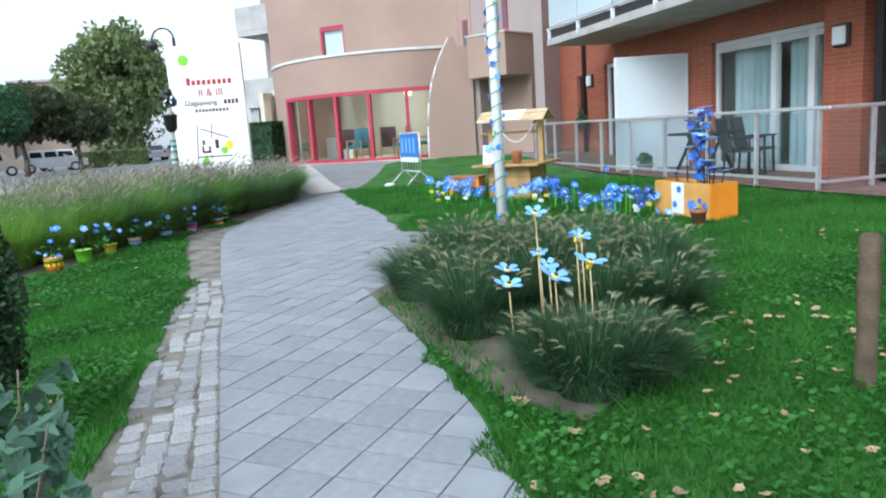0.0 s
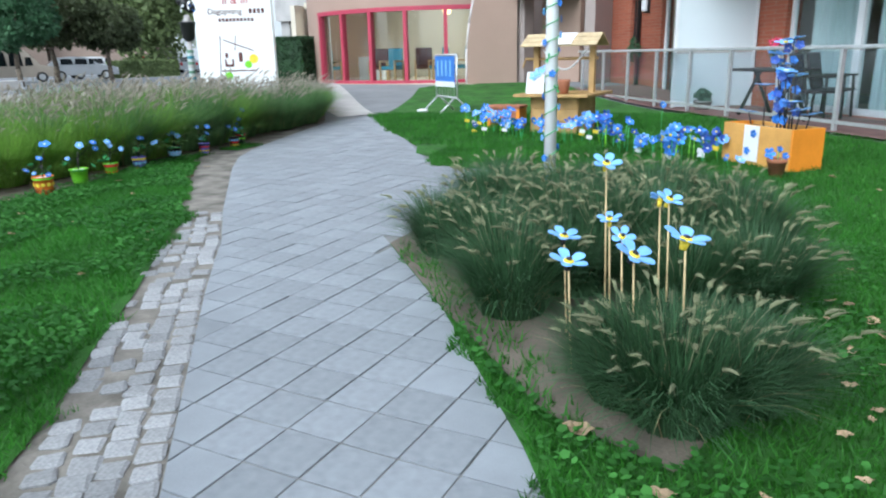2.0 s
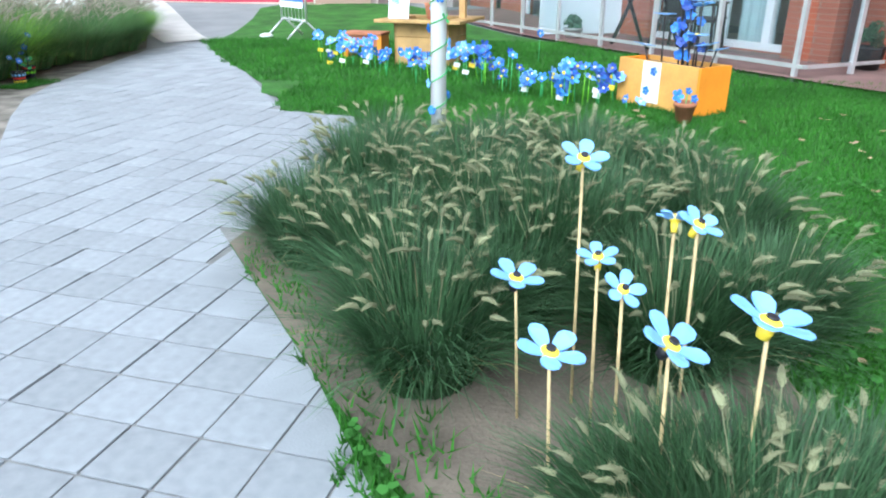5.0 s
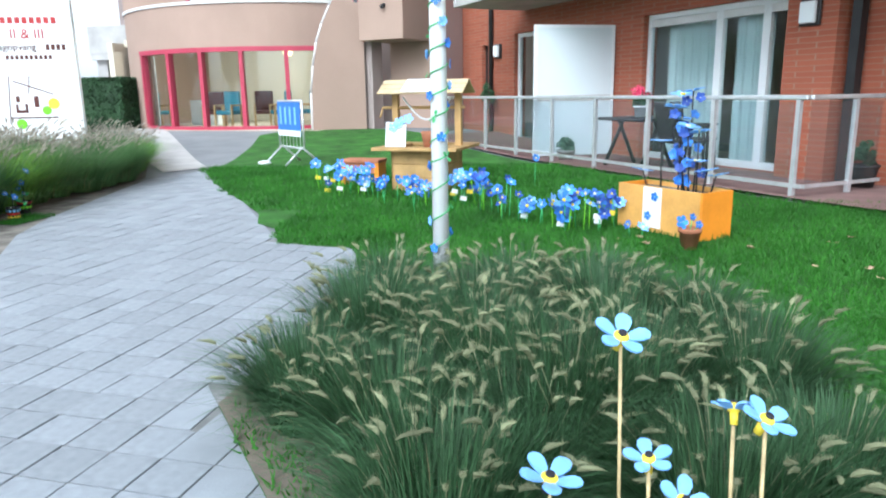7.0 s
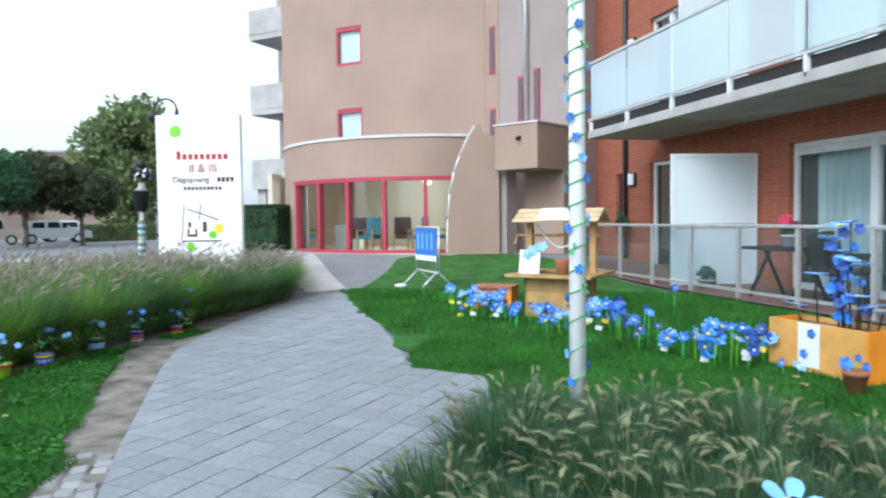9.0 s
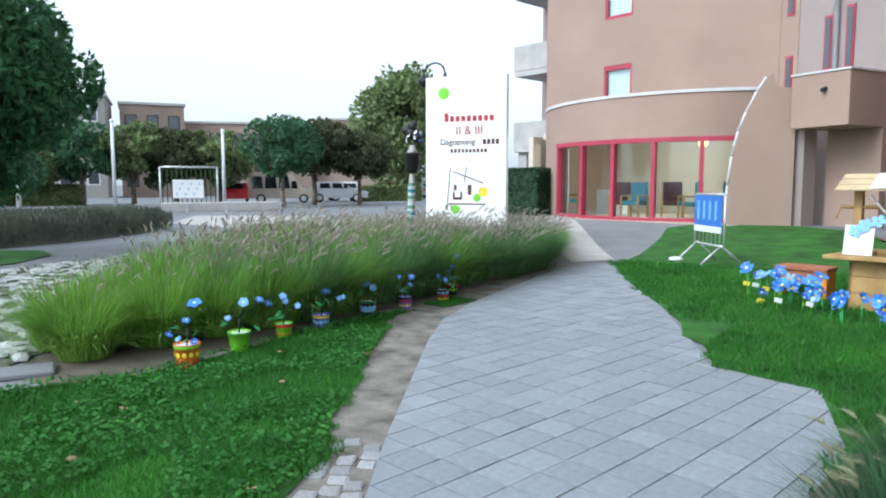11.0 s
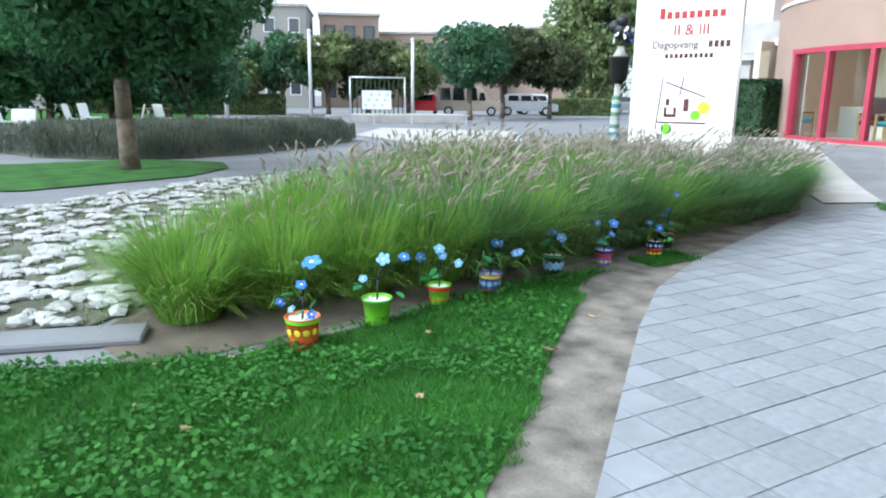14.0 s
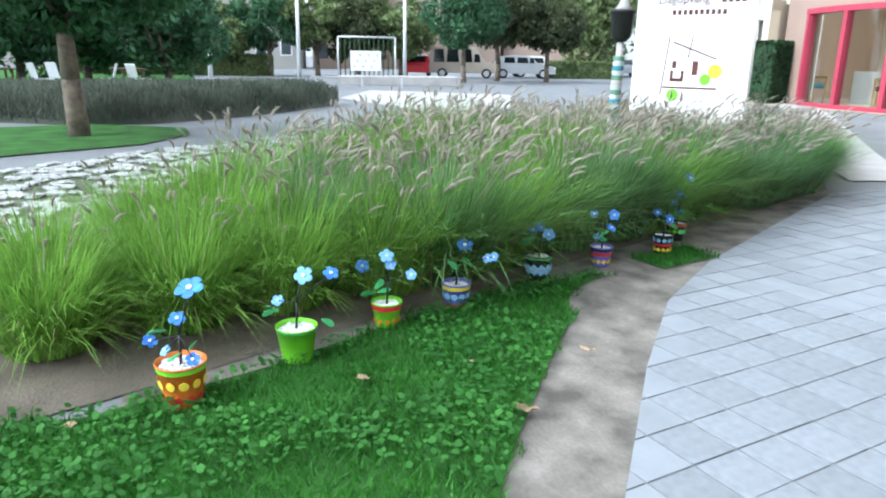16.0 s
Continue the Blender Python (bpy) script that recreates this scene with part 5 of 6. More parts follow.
terra = empty("flower_pot", "terracotta pot with blue paper flowers on the lawn", "pot", at=Matrix.Translation((1.31, 5.66, 0.012)))
part("pot", lathe(bmesh.new(), [(0.055, 0), (0.08, 0.13), (0.088, 0.13), (0.088, 0.165), (0.078, 0.165), (0.07, 0.13)], 18), "terracotta", terra)
for x, z, s in ((-0.07, 0.21, 0.055), (0.06, 0.19, 0.035), (0.01, 0.25, 0.03)):
    part("stem", rod(bmesh.new(), (0, 0, 0.1), (x, 0, z), 0.004, seg=5), "green", terra)
    part("blossom", petal_ring(bmesh.new(), 5, s, s * 0.75, 0.2, Matrix.Translation((x, -0.01, z)) @ pose(0, 0, 0, 70, 10, 20), thick=0.003), "petal_mid", terra)

# wishing well of raw timber
well = empty("wishing_well", "raw timber wishing well with a shingled roof", "well", at=Matrix.Translation((-1.03, 9.28, 0.012)) @ pose(0, 0, 0, 0, 0, -14))
for k in range(4):
    m = pose(0, 0, 0, 0, 0, 90 * k)
    bm = bmesh.new()
    for j in range(3):
        box(bm, -0.36, 0.36, -0.36, -0.33, 0.0 + 0.17 * j, 0.165 + 0.17 * j, m, 0.004)
    part("panel", bm, "well_wood", well)
bm = bmesh.new()
box(bm, -0.55, 0.55, -0.55, -0.33, 0.51, 0.55, None, 0.005)
box(bm, -0.55, 0.55, 0.33, 0.55, 0.51, 0.55, None, 0.005)
box(bm, -0.55, -0.33, -0.33, 0.33, 0.51, 0.55, None, 0.005)
box(bm, 0.33, 0.55, -0.33, 0.33, 0.51, 0.55, None, 0.005)
part("rim", bm, "well_wood", well)
for x in (-0.42, 0.42):
    part("post", box(bmesh.new(), x - 0.04, x + 0.04, -0.04, 0.04, 0.55, 1.27, None, 0.004), "well_wood", well)
part("crossbar", rod(bmesh.new(), (-0.6, 0, 1.02), (0.5, 0, 1.02), 0.02), "well_wood", well)
part("crank", rod(bmesh.new(), (-0.6, 0, 1.02), (-0.6, -0.1, 0.9), 0.012), "well_wood", well)
for s in (-1, 1):
    m = Matrix.Translation((0, 0, 1.35)) @ pose(0, 0, 0, -28 * s)
    bm = bmesh.new()
    for j in range(3):
        box(bm, -0.56, 0.56, s * (0.002 + 0.11 * j), s * (0.108 + 0.11 * j), -0.005 * j, 0.02 - 0.005 * j, m, 0.003)
    part("roof", bm, "pale_timber", well, "pale timber roof boards")
    if s < 0:
        part("paper", box(bmesh.new(), -0.24, 0.2, -0.33, -0.005, 0.024, 0.027, m), "white", well, "white paper on the roof")
part("gable", box(bmesh.new(), -0.46, 0.46, -0.03, 0.03, 1.23, 1.29), "well_wood", well)
bm = bmesh.new()
chain = [Vector((-0.3 + 0.65 * k / 12, -0.06, 1.15 - 0.28 * math.sin(math.pi * k / 12))) for k in range(13)]
for a, b in zip(chain, chain[1:]):
    rod(bm, a, b, 0.012, seg=5)
part("garland", bm, "white", well, "white flower garland")
bucket = empty("flower_pot", "small terracotta pot on the well rim", "pot", at=Matrix.Translation((-0.98, 8.88, 0.567)))
part("pot", lathe(bmesh.new(), [(0.06, 0), (0.085, 0.15), (0.09, 0.19), (0.08, 0.19)], 14), "terracotta", bucket)
card = empty("greeting_card", "white card with blue flowers on the well rim", "card", at=Matrix.Translation((-1.40, 8.95, 0.567)) @ pose(0, 0, 0, -12, 0, -10))
part("page", box(bmesh.new(), -0.13, 0.13, -0.006, 0.006, 0, 0.30), "white", card)
for x, z in ((0.05, 0.3), (0.16, 0.34), (-0.03, 0.24)):
    part("blossom", petal_ring(bmesh.new(), 5, 0.07, 0.05, 0.1, Matrix.Translation((x, -0.02, z)) @ pose(0, 0, 0, 75), thick=0.003), "petal", card)
stool = empty("stool", "small orange timber stool on the lawn", "stool", at=Matrix.Translation((-1.95, 9.7, 0.012)) @ pose(0, 0, 0, 0, 0, -10))
part("seat", box(bmesh.new(), -0.28, 0.28, -0.18, 0.18, 0.30, 0.34, None, 0.005), "terracotta", stool)
for x in (-0.24, 0.24):
    part("leg", box(bmesh.new(), x - 0.03, x + 0.03, -0.16, 0.16, 0.0, 0.30, None, 0.004), "orange", stool)
part("apron", box(bmesh.new(), -0.21, 0.21, -0.15, -0.12, 0.16, 0.30), "terracotta", stool)

# crowd barrier with a blue banner
barrier = empty("crowd_barrier", "galvanised crowd barrier with a blue banner", "barrier", at=Matrix.Translation((-3.72, 12.45, 0.03)) @ pose(0, 0, 0, 0, 0, -50))
bm = bmesh.new()
for a, b in (((-0.5, 0, 0.28), (0.5, 0, 0.28)), ((-0.5, 0, 1.08), (0.5, 0, 1.08)), ((-0.5, 0, 0.28), (-0.5, 0, 1.08)), ((0.5, 0, 0.28), (0.5, 0, 1.08))):
    rod(bm, a, b, 0.02)
part("frame", bm, "steel", barrier)
for k in range(1, 7):
    part("bar", rod(bmesh.new(), (-0.5 + k / 7, 0, 0.28), (-0.5 + k / 7, 0, 1.08), 0.008, seg=6), "steel", barrier)
for x in (-0.42, 0.42):
    for y in (-0.33, 0.33):
        part("foot", rod(bmesh.new(), (x, 0, 0.3), (x, y, 0.0), 0.018), "steel", barrier)
part("banner", box(bmesh.new(), -0.47, 0.47, -0.034, -0.028, 0.48, 1.06), "banner", barrier, "blue banner with white bars")
part("stripe", box(bmesh.new(), -0.47, 0.47, -0.040, -0.035, 0.48, 0.58), "white", barrier, "white banner edge")
for k in range(4):
    part("lettering", box(bmesh.new(), -0.36 + 0.2 * k, -0.30 + 0.2 * k, -0.039, -0.035, 0.68, 0.98), "sky_paint", barrier, "pale upright bar")
litter = empty("cloth", "crumpled white cloth on the grass", "cloth")
part("fabric", ball(bmesh.new(), (-4.25, 12.5, 0.04), 0.12, 2, 0.35), "white", litter)

# timber stake on the lawn
stake = empty("wooden_stake", "weathered rough wooden stake in the lawn", "stake", at=Matrix.Translation((1.46, 1.15, 0)))
part("post", lathe(bmesh.new(), [(0.055, 0.0), (0.042, 0.04), (0.04, 0.3), (0.046, 0.45), (0.038, 0.55), (0.045, 0.63), (0.03, 0.655)], 9), "weathered", stake)

# painted pots along the border


def painted_pot(x, y, r, h, bands, flowers, seed, label):
    """A tapered pot with painted bands, white pebbles and flat blue flowers on a dark stem."""
    e = empty("flower_pot", label, "pot", "painted pots", at=Matrix.Translation((x, y, 0.014)))
    g = np.random.default_rng(seed)
    low = 0.74
    part("pot", lathe(bmesh.new(), [(r * low, 0), (r, h), (r * 1.03, h), (r * 1.03, h - 0.008), (r * 0.94, h - 0.008), (r * 0.92, h - 0.02)], 26, caps=False), bands[0], e)
    part("bottom", lathe(bmesh.new(), [(r * low, 0.0), (r * low, 0.006)], 20), bands[0], e)
    for z0, z1, mat, style in bands[1]:
        ra, rb = r * (low + (1 - low) * z0) + 0.0025, r * (low + (1 - low) * z1) + 0.0025
        if style == "band":
            part("painted_band", lathe(bmesh.new(), [(ra, z0 * h), (rb, z1 * h)], 26, caps=False), mat, e)
        else:
            bm = bmesh.new()
            n = 11
            for k in range(n):
                a = 2 * math.pi * k / n + (0.3 if style == "dots" else 0)
                zc, rr = (z0 + z1) / 2 * h, (ra + rb) / 2 + 0.001
                m = Matrix.Translation((rr * math.cos(a), rr * math.sin(a), zc)) @ Vector((math.cos(a), math.sin(a), -0.15)).to_track_quat("Z", "Y").to_matrix().to_4x4()
                size = (z1 - z0) * h * 0.45
                lathe(bm, [(size, 0), (size * 0.9, 0.0015)], 8 if style == "dots" else 4, m=m)
            part("painted_dots", bm, mat, e)
    bm = bmesh.new()
    lathe(bm, [(r * 0.9, h - 0.03), (r * 0.9, h - 0.022)], 20)
    for _ in range(70):
        a, q = g.uniform(0, 6.28), r * 0.84 * math.sqrt(g.uniform())
        ball(bm, (q * math.cos(a), q * math.sin(a), h - 0.018), g.uniform(0.009, 0.014), 1, 0.7)
    part("pebbles", bm, "pebble", e, "white pebbles")
    stem = [Vector((0, 0, h - 0.03)), Vector((0.01, 0.0, h + 0.10)), Vector((0.0, 0.02, h + 0.16))]
    bm = bmesh.new()
    rod(bm, stem[0], stem[1], 0.006, 0.005, 6)
    rod(bm, stem[1], stem[2], 0.005, 0.004, 6)
    part("stem", bm, "black_paint", e, "dark twig stem")
    for dx, dz, s in flowers:
        c = Vector((dx * 0.80, dx * 0.60, h + dz))
        part("twig", rod(bmesh.new(), stem[1], c, 0.003, 0.002, 5), "black_paint", e)
        m = Matrix.Translation(c) @ pose(0, 0, 0, g.uniform(25, 75), g.uniform(-25, 25), 50 + g.uniform(-25, 25))
        part("blossom", petal_ring(bmesh.new(), 5, s * 0.88, s * 0.72, 0.02, m, thick=0.004), "petal_mid" if g.uniform() < 0.4 else "petal", e, "flat blue flower")
        part("centre", lathe(bmesh.new(), [(s * 0.18, 0), (s * 0.18, 0.006)], 8, m=m), "pebble", e)
    for j in range(3):
        dx = g.uniform(-0.12, 0.12)
        m = Matrix.Translation((dx * 0.8, dx * 0.6, h + g.uniform(0.02, 0.12))) @ pose(0, 0, 0, g.uniform(20, 70), g.uniform(-40, 40), g.uniform(0, 360))
        t = petal_ring(bmesh.new(), 1, 0.075, 0.032, 0.1, m, thick=0.003)
        part("leaf", t, "green", e, "painted green leaf")


POTS = [
    (-4.94, 3.77, 0.088, 0.165, ("orange_paint", [(0.84, 0.97, "lime", "band"), (0.45, 0.7, "yellow", "dots"), (0.1, 0.35, "red_paint", "diamonds")]), [(-0.12, 0.06, 0.032), (-0.06, 0.03, 0.026), (0.0, 0.16, 0.034), (0.06, 0.28, 0.058), (0.05, 0.01, 0.03)], "orange and lime painted pot with flat blue flowers"),
    (-5.03, 4.28, 0.085, 0.15, ("lime", [(0.9, 0.97, "green", "band")]), [(-0.08, 0.10, 0.030), (0.04, 0.22, 0.044), (0.16, 0.24, 0.036)], "bright lime green pot with flat blue flowers"),
    (-5.12, 4.8, 0.072, 0.12, ("lime", [(0.72, 0.97, "red_paint", "band"), (0.15, 0.4, "orange_paint", "diamonds")]), [(-0.12, 0.16, 0.038), (0.0, 0.22, 0.04), (0.02, 0.18, 0.03), (0.12, 0.14, 0.03)], "green pot with a red rim and blue flowers"),
    (-5.14, 5.25, 0.075, 0.12, ("violet", [(0.76, 0.97, "yellow", "band"), (0.3, 0.65, "sky_paint", "dots"), (0.0, 0.12, "red_paint", "band")]), [(0.04, 0.20, 0.05), (0.16, 0.14, 0.03), (0.19, 0.15, 0.03)], "violet pot with pale dots and a yellow rim"),
    (-5.18, 5.91, 0.078, 0.15, ("black_paint", [(0.88, 0.97, "green", "band"), (0.2, 0.75, "sky_paint", "diamonds"), (0.35, 0.6, "red_paint", "dots")]), [(-0.04, 0.14, 0.036), (0.05, 0.12, 0.042), (0.0, 0.16, 0.03)], "dark pot with red and pale blue patches"),
    (-5.15, 6.45, 0.068, 0.12, ("violet", [(0.8, 0.97, "black_paint", "band"), (0.55, 0.72, "red_paint", "band"), (0.1, 0.4, "yellow", "diamonds")]), [(-0.06, 0.2, 0.03), (0.06, 0.2, 0.042), (0.05, 0.12, 0.036), (-0.03, 0.06, 0.03)], "violet and red striped pot"),
    (-5.08, 7.01, 0.066, 0.13, ("black_paint", [(0.6, 0.85, "sky_paint", "dots"), (0.42, 0.55, "red_paint", "band"), (0.1, 0.35, "yellow", "dots")]), [(0.03, 0.10, 0.04), (-0.05, 0.14, 0.03)], "black pot with coloured dots"),
    (-5.23, 7.4, 0.072, 0.13, ("black_paint", [(0.82, 0.97, "red_paint", "band"), (0.35, 0.7, "lime", "diamonds")]), [(0.0, 0.2, 0.04), (0.06, 0.32, 0.04), (-0.04, 0.14, 0.034), (0.02, 0.08, 0.04)], "black pot with a red rim and green diamonds"),
]
for k, (x, y, r, h, bands, flowers, label) in enumerate(POTS):
    painted_pot(x, y, r, h, bands, flowers, 400 + k, label)

# fallen leaves
lg = np.random.default_rng(31)


def fallen_leaf(seed):
    g = np.random.default_rng(seed)
    bm = bmesh.new()
    n = 12
    c = bm.verts.new((0, 0, 0.012))
    rim = []
    for k in range(n):
        a = 2 * math.pi * k / n
        r = 1.0 if k % 2 == 0 else 0.78
        r *= g.uniform(0.8, 1.15)
        rim.append(bm.verts.new((r * math.cos(a), 0.75 * r * math.sin(a), 0.25 * g.uniform(0, 1) + 0.2 * abs(math.cos(a)))))
    for k in range(n):
        bm.faces.new((c, rim[k], rim[(k + 1) % n]))
    r = bmesh.ops.extrude_face_region(bm, geom=bm.faces[:])
    for v in [q for q in r["geom"] if isinstance(q, bmesh.types.BMVert)]:
        v.co.z += 0.03
    ob = part("fallen_leaf", bm, "dead_leaf")
    return tagged(ob, "dry curled tan leaf lying on the grass", "leaf", "fallen leaves")


leaf_kinds = [fallen_leaf(500 + k) for k in range(4)]
made = 0
while made < 230:
    if made < 200:
        x, y = (lg.uniform(0.1, 4.2), lg.uniform(-0.6, 6.0)) if made % 2 else (lg.uniform(0.1, 2.2), lg.uniform(-0.4, 2.4))
        if not inside(x, y, LAWN) or inside(x, y, BED_RIGHT):
            continue
    else:
        x, y = lg.uniform(-5.2, -1.6), lg.uniform(0.3, 6.8)
        if not inside(x, y, LAWN_LEFT):
            continue
    s = lg.uniform(0.015, 0.037)
    c = copy_thing(leaf_kinds[made % 4], Matrix.Translation((x, y, 0.035)) @ pose(0, 0, 0, lg.uniform(-15, 15), lg.uniform(-15, 15), lg.uniform(0, 360)))
    c.scale = (s, s, s)
    made += 1
for x, y, s in ((-4.1, 4.69, 0.055), (-4.31, 5.29, 0.04), (1.0, 5.75, 0.05), (0.07, 0.84, 0.05), (1.75, 5.6, 0.05), (1.0, 6.0, 0.045)):
    c = copy_thing(leaf_kinds[0], Matrix.Translation((x, y, 0.03)) @ pose(0, 0, 0, 10, 5, 40 * x))
    c.scale = (s, s, s)
for o in leaf_kinds:
    bpy.data.objects.remove(o)

# ---- the sign and the lantern post ----
sign = empty("entrance_sign", "tall white sign panel with a site map", "sign")
GA, GB = Vector((-8.82, 11.72, 0.088)), Vector((-7.26, 12.1, 0.088))
gd = (GB - GA).normalized()
GM = Matrix(((gd.x, -gd.y, 0, GA.x), (gd.y, gd.x, 0, GA.y), (0, 0, 1, GA.z), (0, 0, 0, 1))) @ Matrix.Diagonal((0.93, 0.93, 0.93, 1))
GL = (GB - GA).length / 0.93
part("panel", box(bmesh.new(), 0, GL, 0, 0.14, -0.09, 3.43, GM, 0.01), "sign_white", sign)


def sign_text(body, x, z, size, mat):
    cu = bpy.data.curves.new("lettering", "FONT")
    cu.body, cu.size, cu.align_x, cu.extrude = body, size, "CENTER", 0.002
    ob = new("lettering", cu)
    ob.matrix_world = GM @ Matrix.Translation((x, -0.008, z)) @ pose(0, 0, 0, 90)
    mesh = bpy.data.meshes.new_from_object(ob)
    mw = ob.matrix_world.copy()
    bpy.data.objects.remove(ob)
    mesh.transform(mw)
    mesh.materials.append(M[mat])
    o = new("lettering", mesh)
    o.parent = sign
    return o


sign_text("II & III", 0.95, 2.27, 0.24, "red_ink")
sign_text("Dagopvang", 0.70, 2.07, 0.17, "ink")


def sign_bar(x0, x1, z0, z1, mat, turn=0.0, name="map_line"):
    m = GM @ Matrix.Translation(((x0 + x1) / 2, -0.004, (z0 + z1) / 2)) @ pose(0, 0, 0, 0, turn, 0)
    part(name, box(bmesh.new(), -(x1 - x0) / 2, (x1 - x0) / 2, -0.003, 0.003, -(z1 - z0) / 2, (z1 - z0) / 2, m), mat, sign)


for k in range(9):
    sign_bar(0.42 + 0.12 * k, 0.50 + 0.12 * k, 2.53, 2.64 + (0.06 if k == 0 else 0), "red_ink", 0, "name_bar")
for k in range(4):
    sign_bar(1.24 + 0.09 * k, 1.30 + 0.09 * k, 2.07, 2.17, "ink", 0, "name_bar")
for k in range(10):
    sign_bar(0.55 + 0.08 * k, 0.60 + 0.08 * k, 1.91, 1.98, "ink", 0, "address_bar")
sign_bar(0.50, 0.515, 0.75, 1.62, "ink", 5)
sign_bar(0.50, 1.3, 0.86, 0.885, "ink")
sign_bar(0.58, 1.28, 1.40, 1.42, "ink", 20)
sign_bar(0.86, 0.875, 1.30, 1.62, "ink", 8)
sign_bar(0.62, 0.68, 1.15, 1.26, "ink")
sign_bar(0.60, 0.64, 0.96, 1.12, "ink")
sign_bar(0.60, 0.80, 0.96, 1.01, "ink")
sign_bar(0.76, 0.80, 0.96, 1.12, "ink")
sign_bar(0.92, 1.0, 1.06, 1.26, "ink")
for x, z, r, mat in ((0.40, 3.10, 0.12, "lime"), (1.12, 1.0, 0.08, "lime"), (1.25, 1.12, 0.10, "yellow"), (0.66, 0.76, 0.09, "lime")):
    part("dot", lathe(bmesh.new(), [(r, 0), (r, 0.005)], 20, m=GM @ Matrix.Translation((x, -0.001, z)) @ pose(0, 0, 0, 90)), mat, sign, "round coloured dot")

lantern = empty("garden_lantern_post", "slim post wrapped in patterned knitting with a black lantern on top", "lamp", at=Matrix.Translation((-6.87, 8.73, 0)) @ pose(0, 0, 0, 0, 1.5, 0))
part("post", lathe(bmesh.new(), [(0.034, 0), (0.034, 1.44)], 14), "concrete", lantern)
for k in range(22):
    part("knitted_band", lathe(bmesh.new(), [(0.05, 0.30 + 0.045 * k), (0.056, 0.322 + 0.045 * k), (0.05, 0.345 + 0.045 * k)], 14, caps=False), ("glaucous", "knit_pale", "concrete", "glaucous", "knit_pale", "teal", "knit_pale")[k % 7], lantern, "coloured knitted wrap")
part("lantern_body", lathe(bmesh.new(), [(0.05, 1.42), (0.095, 1.47), (0.115, 1.68), (0.125, 1.69), (0.125, 1.71)], 8), "dark", lantern)
part("collar", lathe(bmesh.new(), [(0.09, 1.71), (0.05, 1.76), (0.035, 1.82)], 12), "concrete", lantern)
bm = bmesh.new()
for dx, dy, dz, r in ((0, 0, 1.98, 0.10), (0.06, 0.02, 1.91, 0.075), (-0.07, -0.02, 2.02, 0.08), (0.03, -0.04, 2.08, 0.07)):
    ball(bm, (dx, dy, dz), r, 2, 1.0)
part("ornament", bm, "dark", lantern, "black gathered ornament")
for k in range(6):
    part("ribbon", petal_ring(bmesh.new(), 3, 0.075, 0.05, 0.3, Matrix.Translation((0.10 * math.cos(k * 1.1), 0.10 * math.sin(k * 1.1), 1.92 + 0.04 * (k % 4))) @ pose(0, 0, 0, 50 * k, 70, 63 * k), thick=0.003), ("banner", "white", "white")[k % 3], lantern, "blue and white ribbon")

lamp = empty("street_lamp", "dark street lamp with a curved arm", "lamp", at=Matrix.Translation((-11.6, 16.3, 0.1)))
part("pole", rod(bmesh.new(), (0, 0, 0), (0, 0, 4.1), 0.06, 0.045, 10), "dark", lamp)
bm = bmesh.new()
arm = [Vector((-0.35 + 0.35 * math.cos(a), 0, 4.1 + 0.3 * math.sin(a))) for a in [math.pi * k / 10 for k in range(11)]]
for a, b in zip(arm, arm[1:]):
    rod(bm, a, b, 0.025, seg=6)
part("arm", bm, "dark", lamp)
part("shade", lathe(bmesh.new(), [(0.05, 4.1), (0.16, 3.98), (0.17, 3.92), (0.05, 3.8)], 12, m=Matrix.Translation((-0.7, 0, 0))), "dark", lamp)
ramp_kerb = [(-10.9, 20.6), (-10.0, 20.6), (-5.1, 12.0), (-5.55, 11.3), (-6.4, 12.6)]
sheet("pavement", ramp_kerb, 0.017, "concrete", "pale concrete slab beside the drive", "pavement")

# ---- patio furniture ----
table = empty("patio_table", "dark plastic patio table", "table", at=Matrix.Translation(wing(8.95, 7.25, 0.052)) @ pose(0, 0, 0, 0, 0, 28.8))
part("tabletop", box(bmesh.new(), -0.4, 0.4, -0.55, 0.55, 0.70, 0.745, None, 0.015), "dark_plastic", table)
for y in (-0.42, 0.42):
    part("leg", rod(bmesh.new(), (-0.3, y, 0), (0.05, y, 0.7), 0.03), "dark_plastic", table)
    part("leg", rod(bmesh.new(), (0.3, y, 0), (-0.05, y, 0.7), 0.03), "dark_plastic", table)
for u, n, turn in ((8.1, 7.35, 100), (8.35, 7.85, 60)):
    e = empty("patio_chair", "dark plastic patio chair", "chair", "patio chairs", at=Matrix.Translation(wing(u, n, 0.052)) @ pose(0, 0, 0, 0, 0, turn))
    part("seat", box(bmesh.new(), -0.25, 0.25, -0.25, 0.25, 0.40, 0.44, None, 0.02), "dark_plastic", e)
    part("backrest", box(bmesh.new(), -0.25, 0.25, 0.0, 0.04, 0.0, 0.55, Matrix.Translation((0, 0.22, 0.44)) @ pose(0, 0, 0, -12), 0.02), "dark_plastic", e)
    for x in (-0.22, 0.22):
        part("armrest", box(bmesh.new(), x - 0.03, x + 0.03, -0.25, 0.24, 0.62, 0.65, None, 0.01), "dark_plastic", e)
        for y in (-0.22, 0.22):
            part("leg", rod(bmesh.new(), (x, y, 0), (x * 0.9, y * 0.9, 0.42 if y > 0 else 0.62), 0.022), "dark_plastic", e)


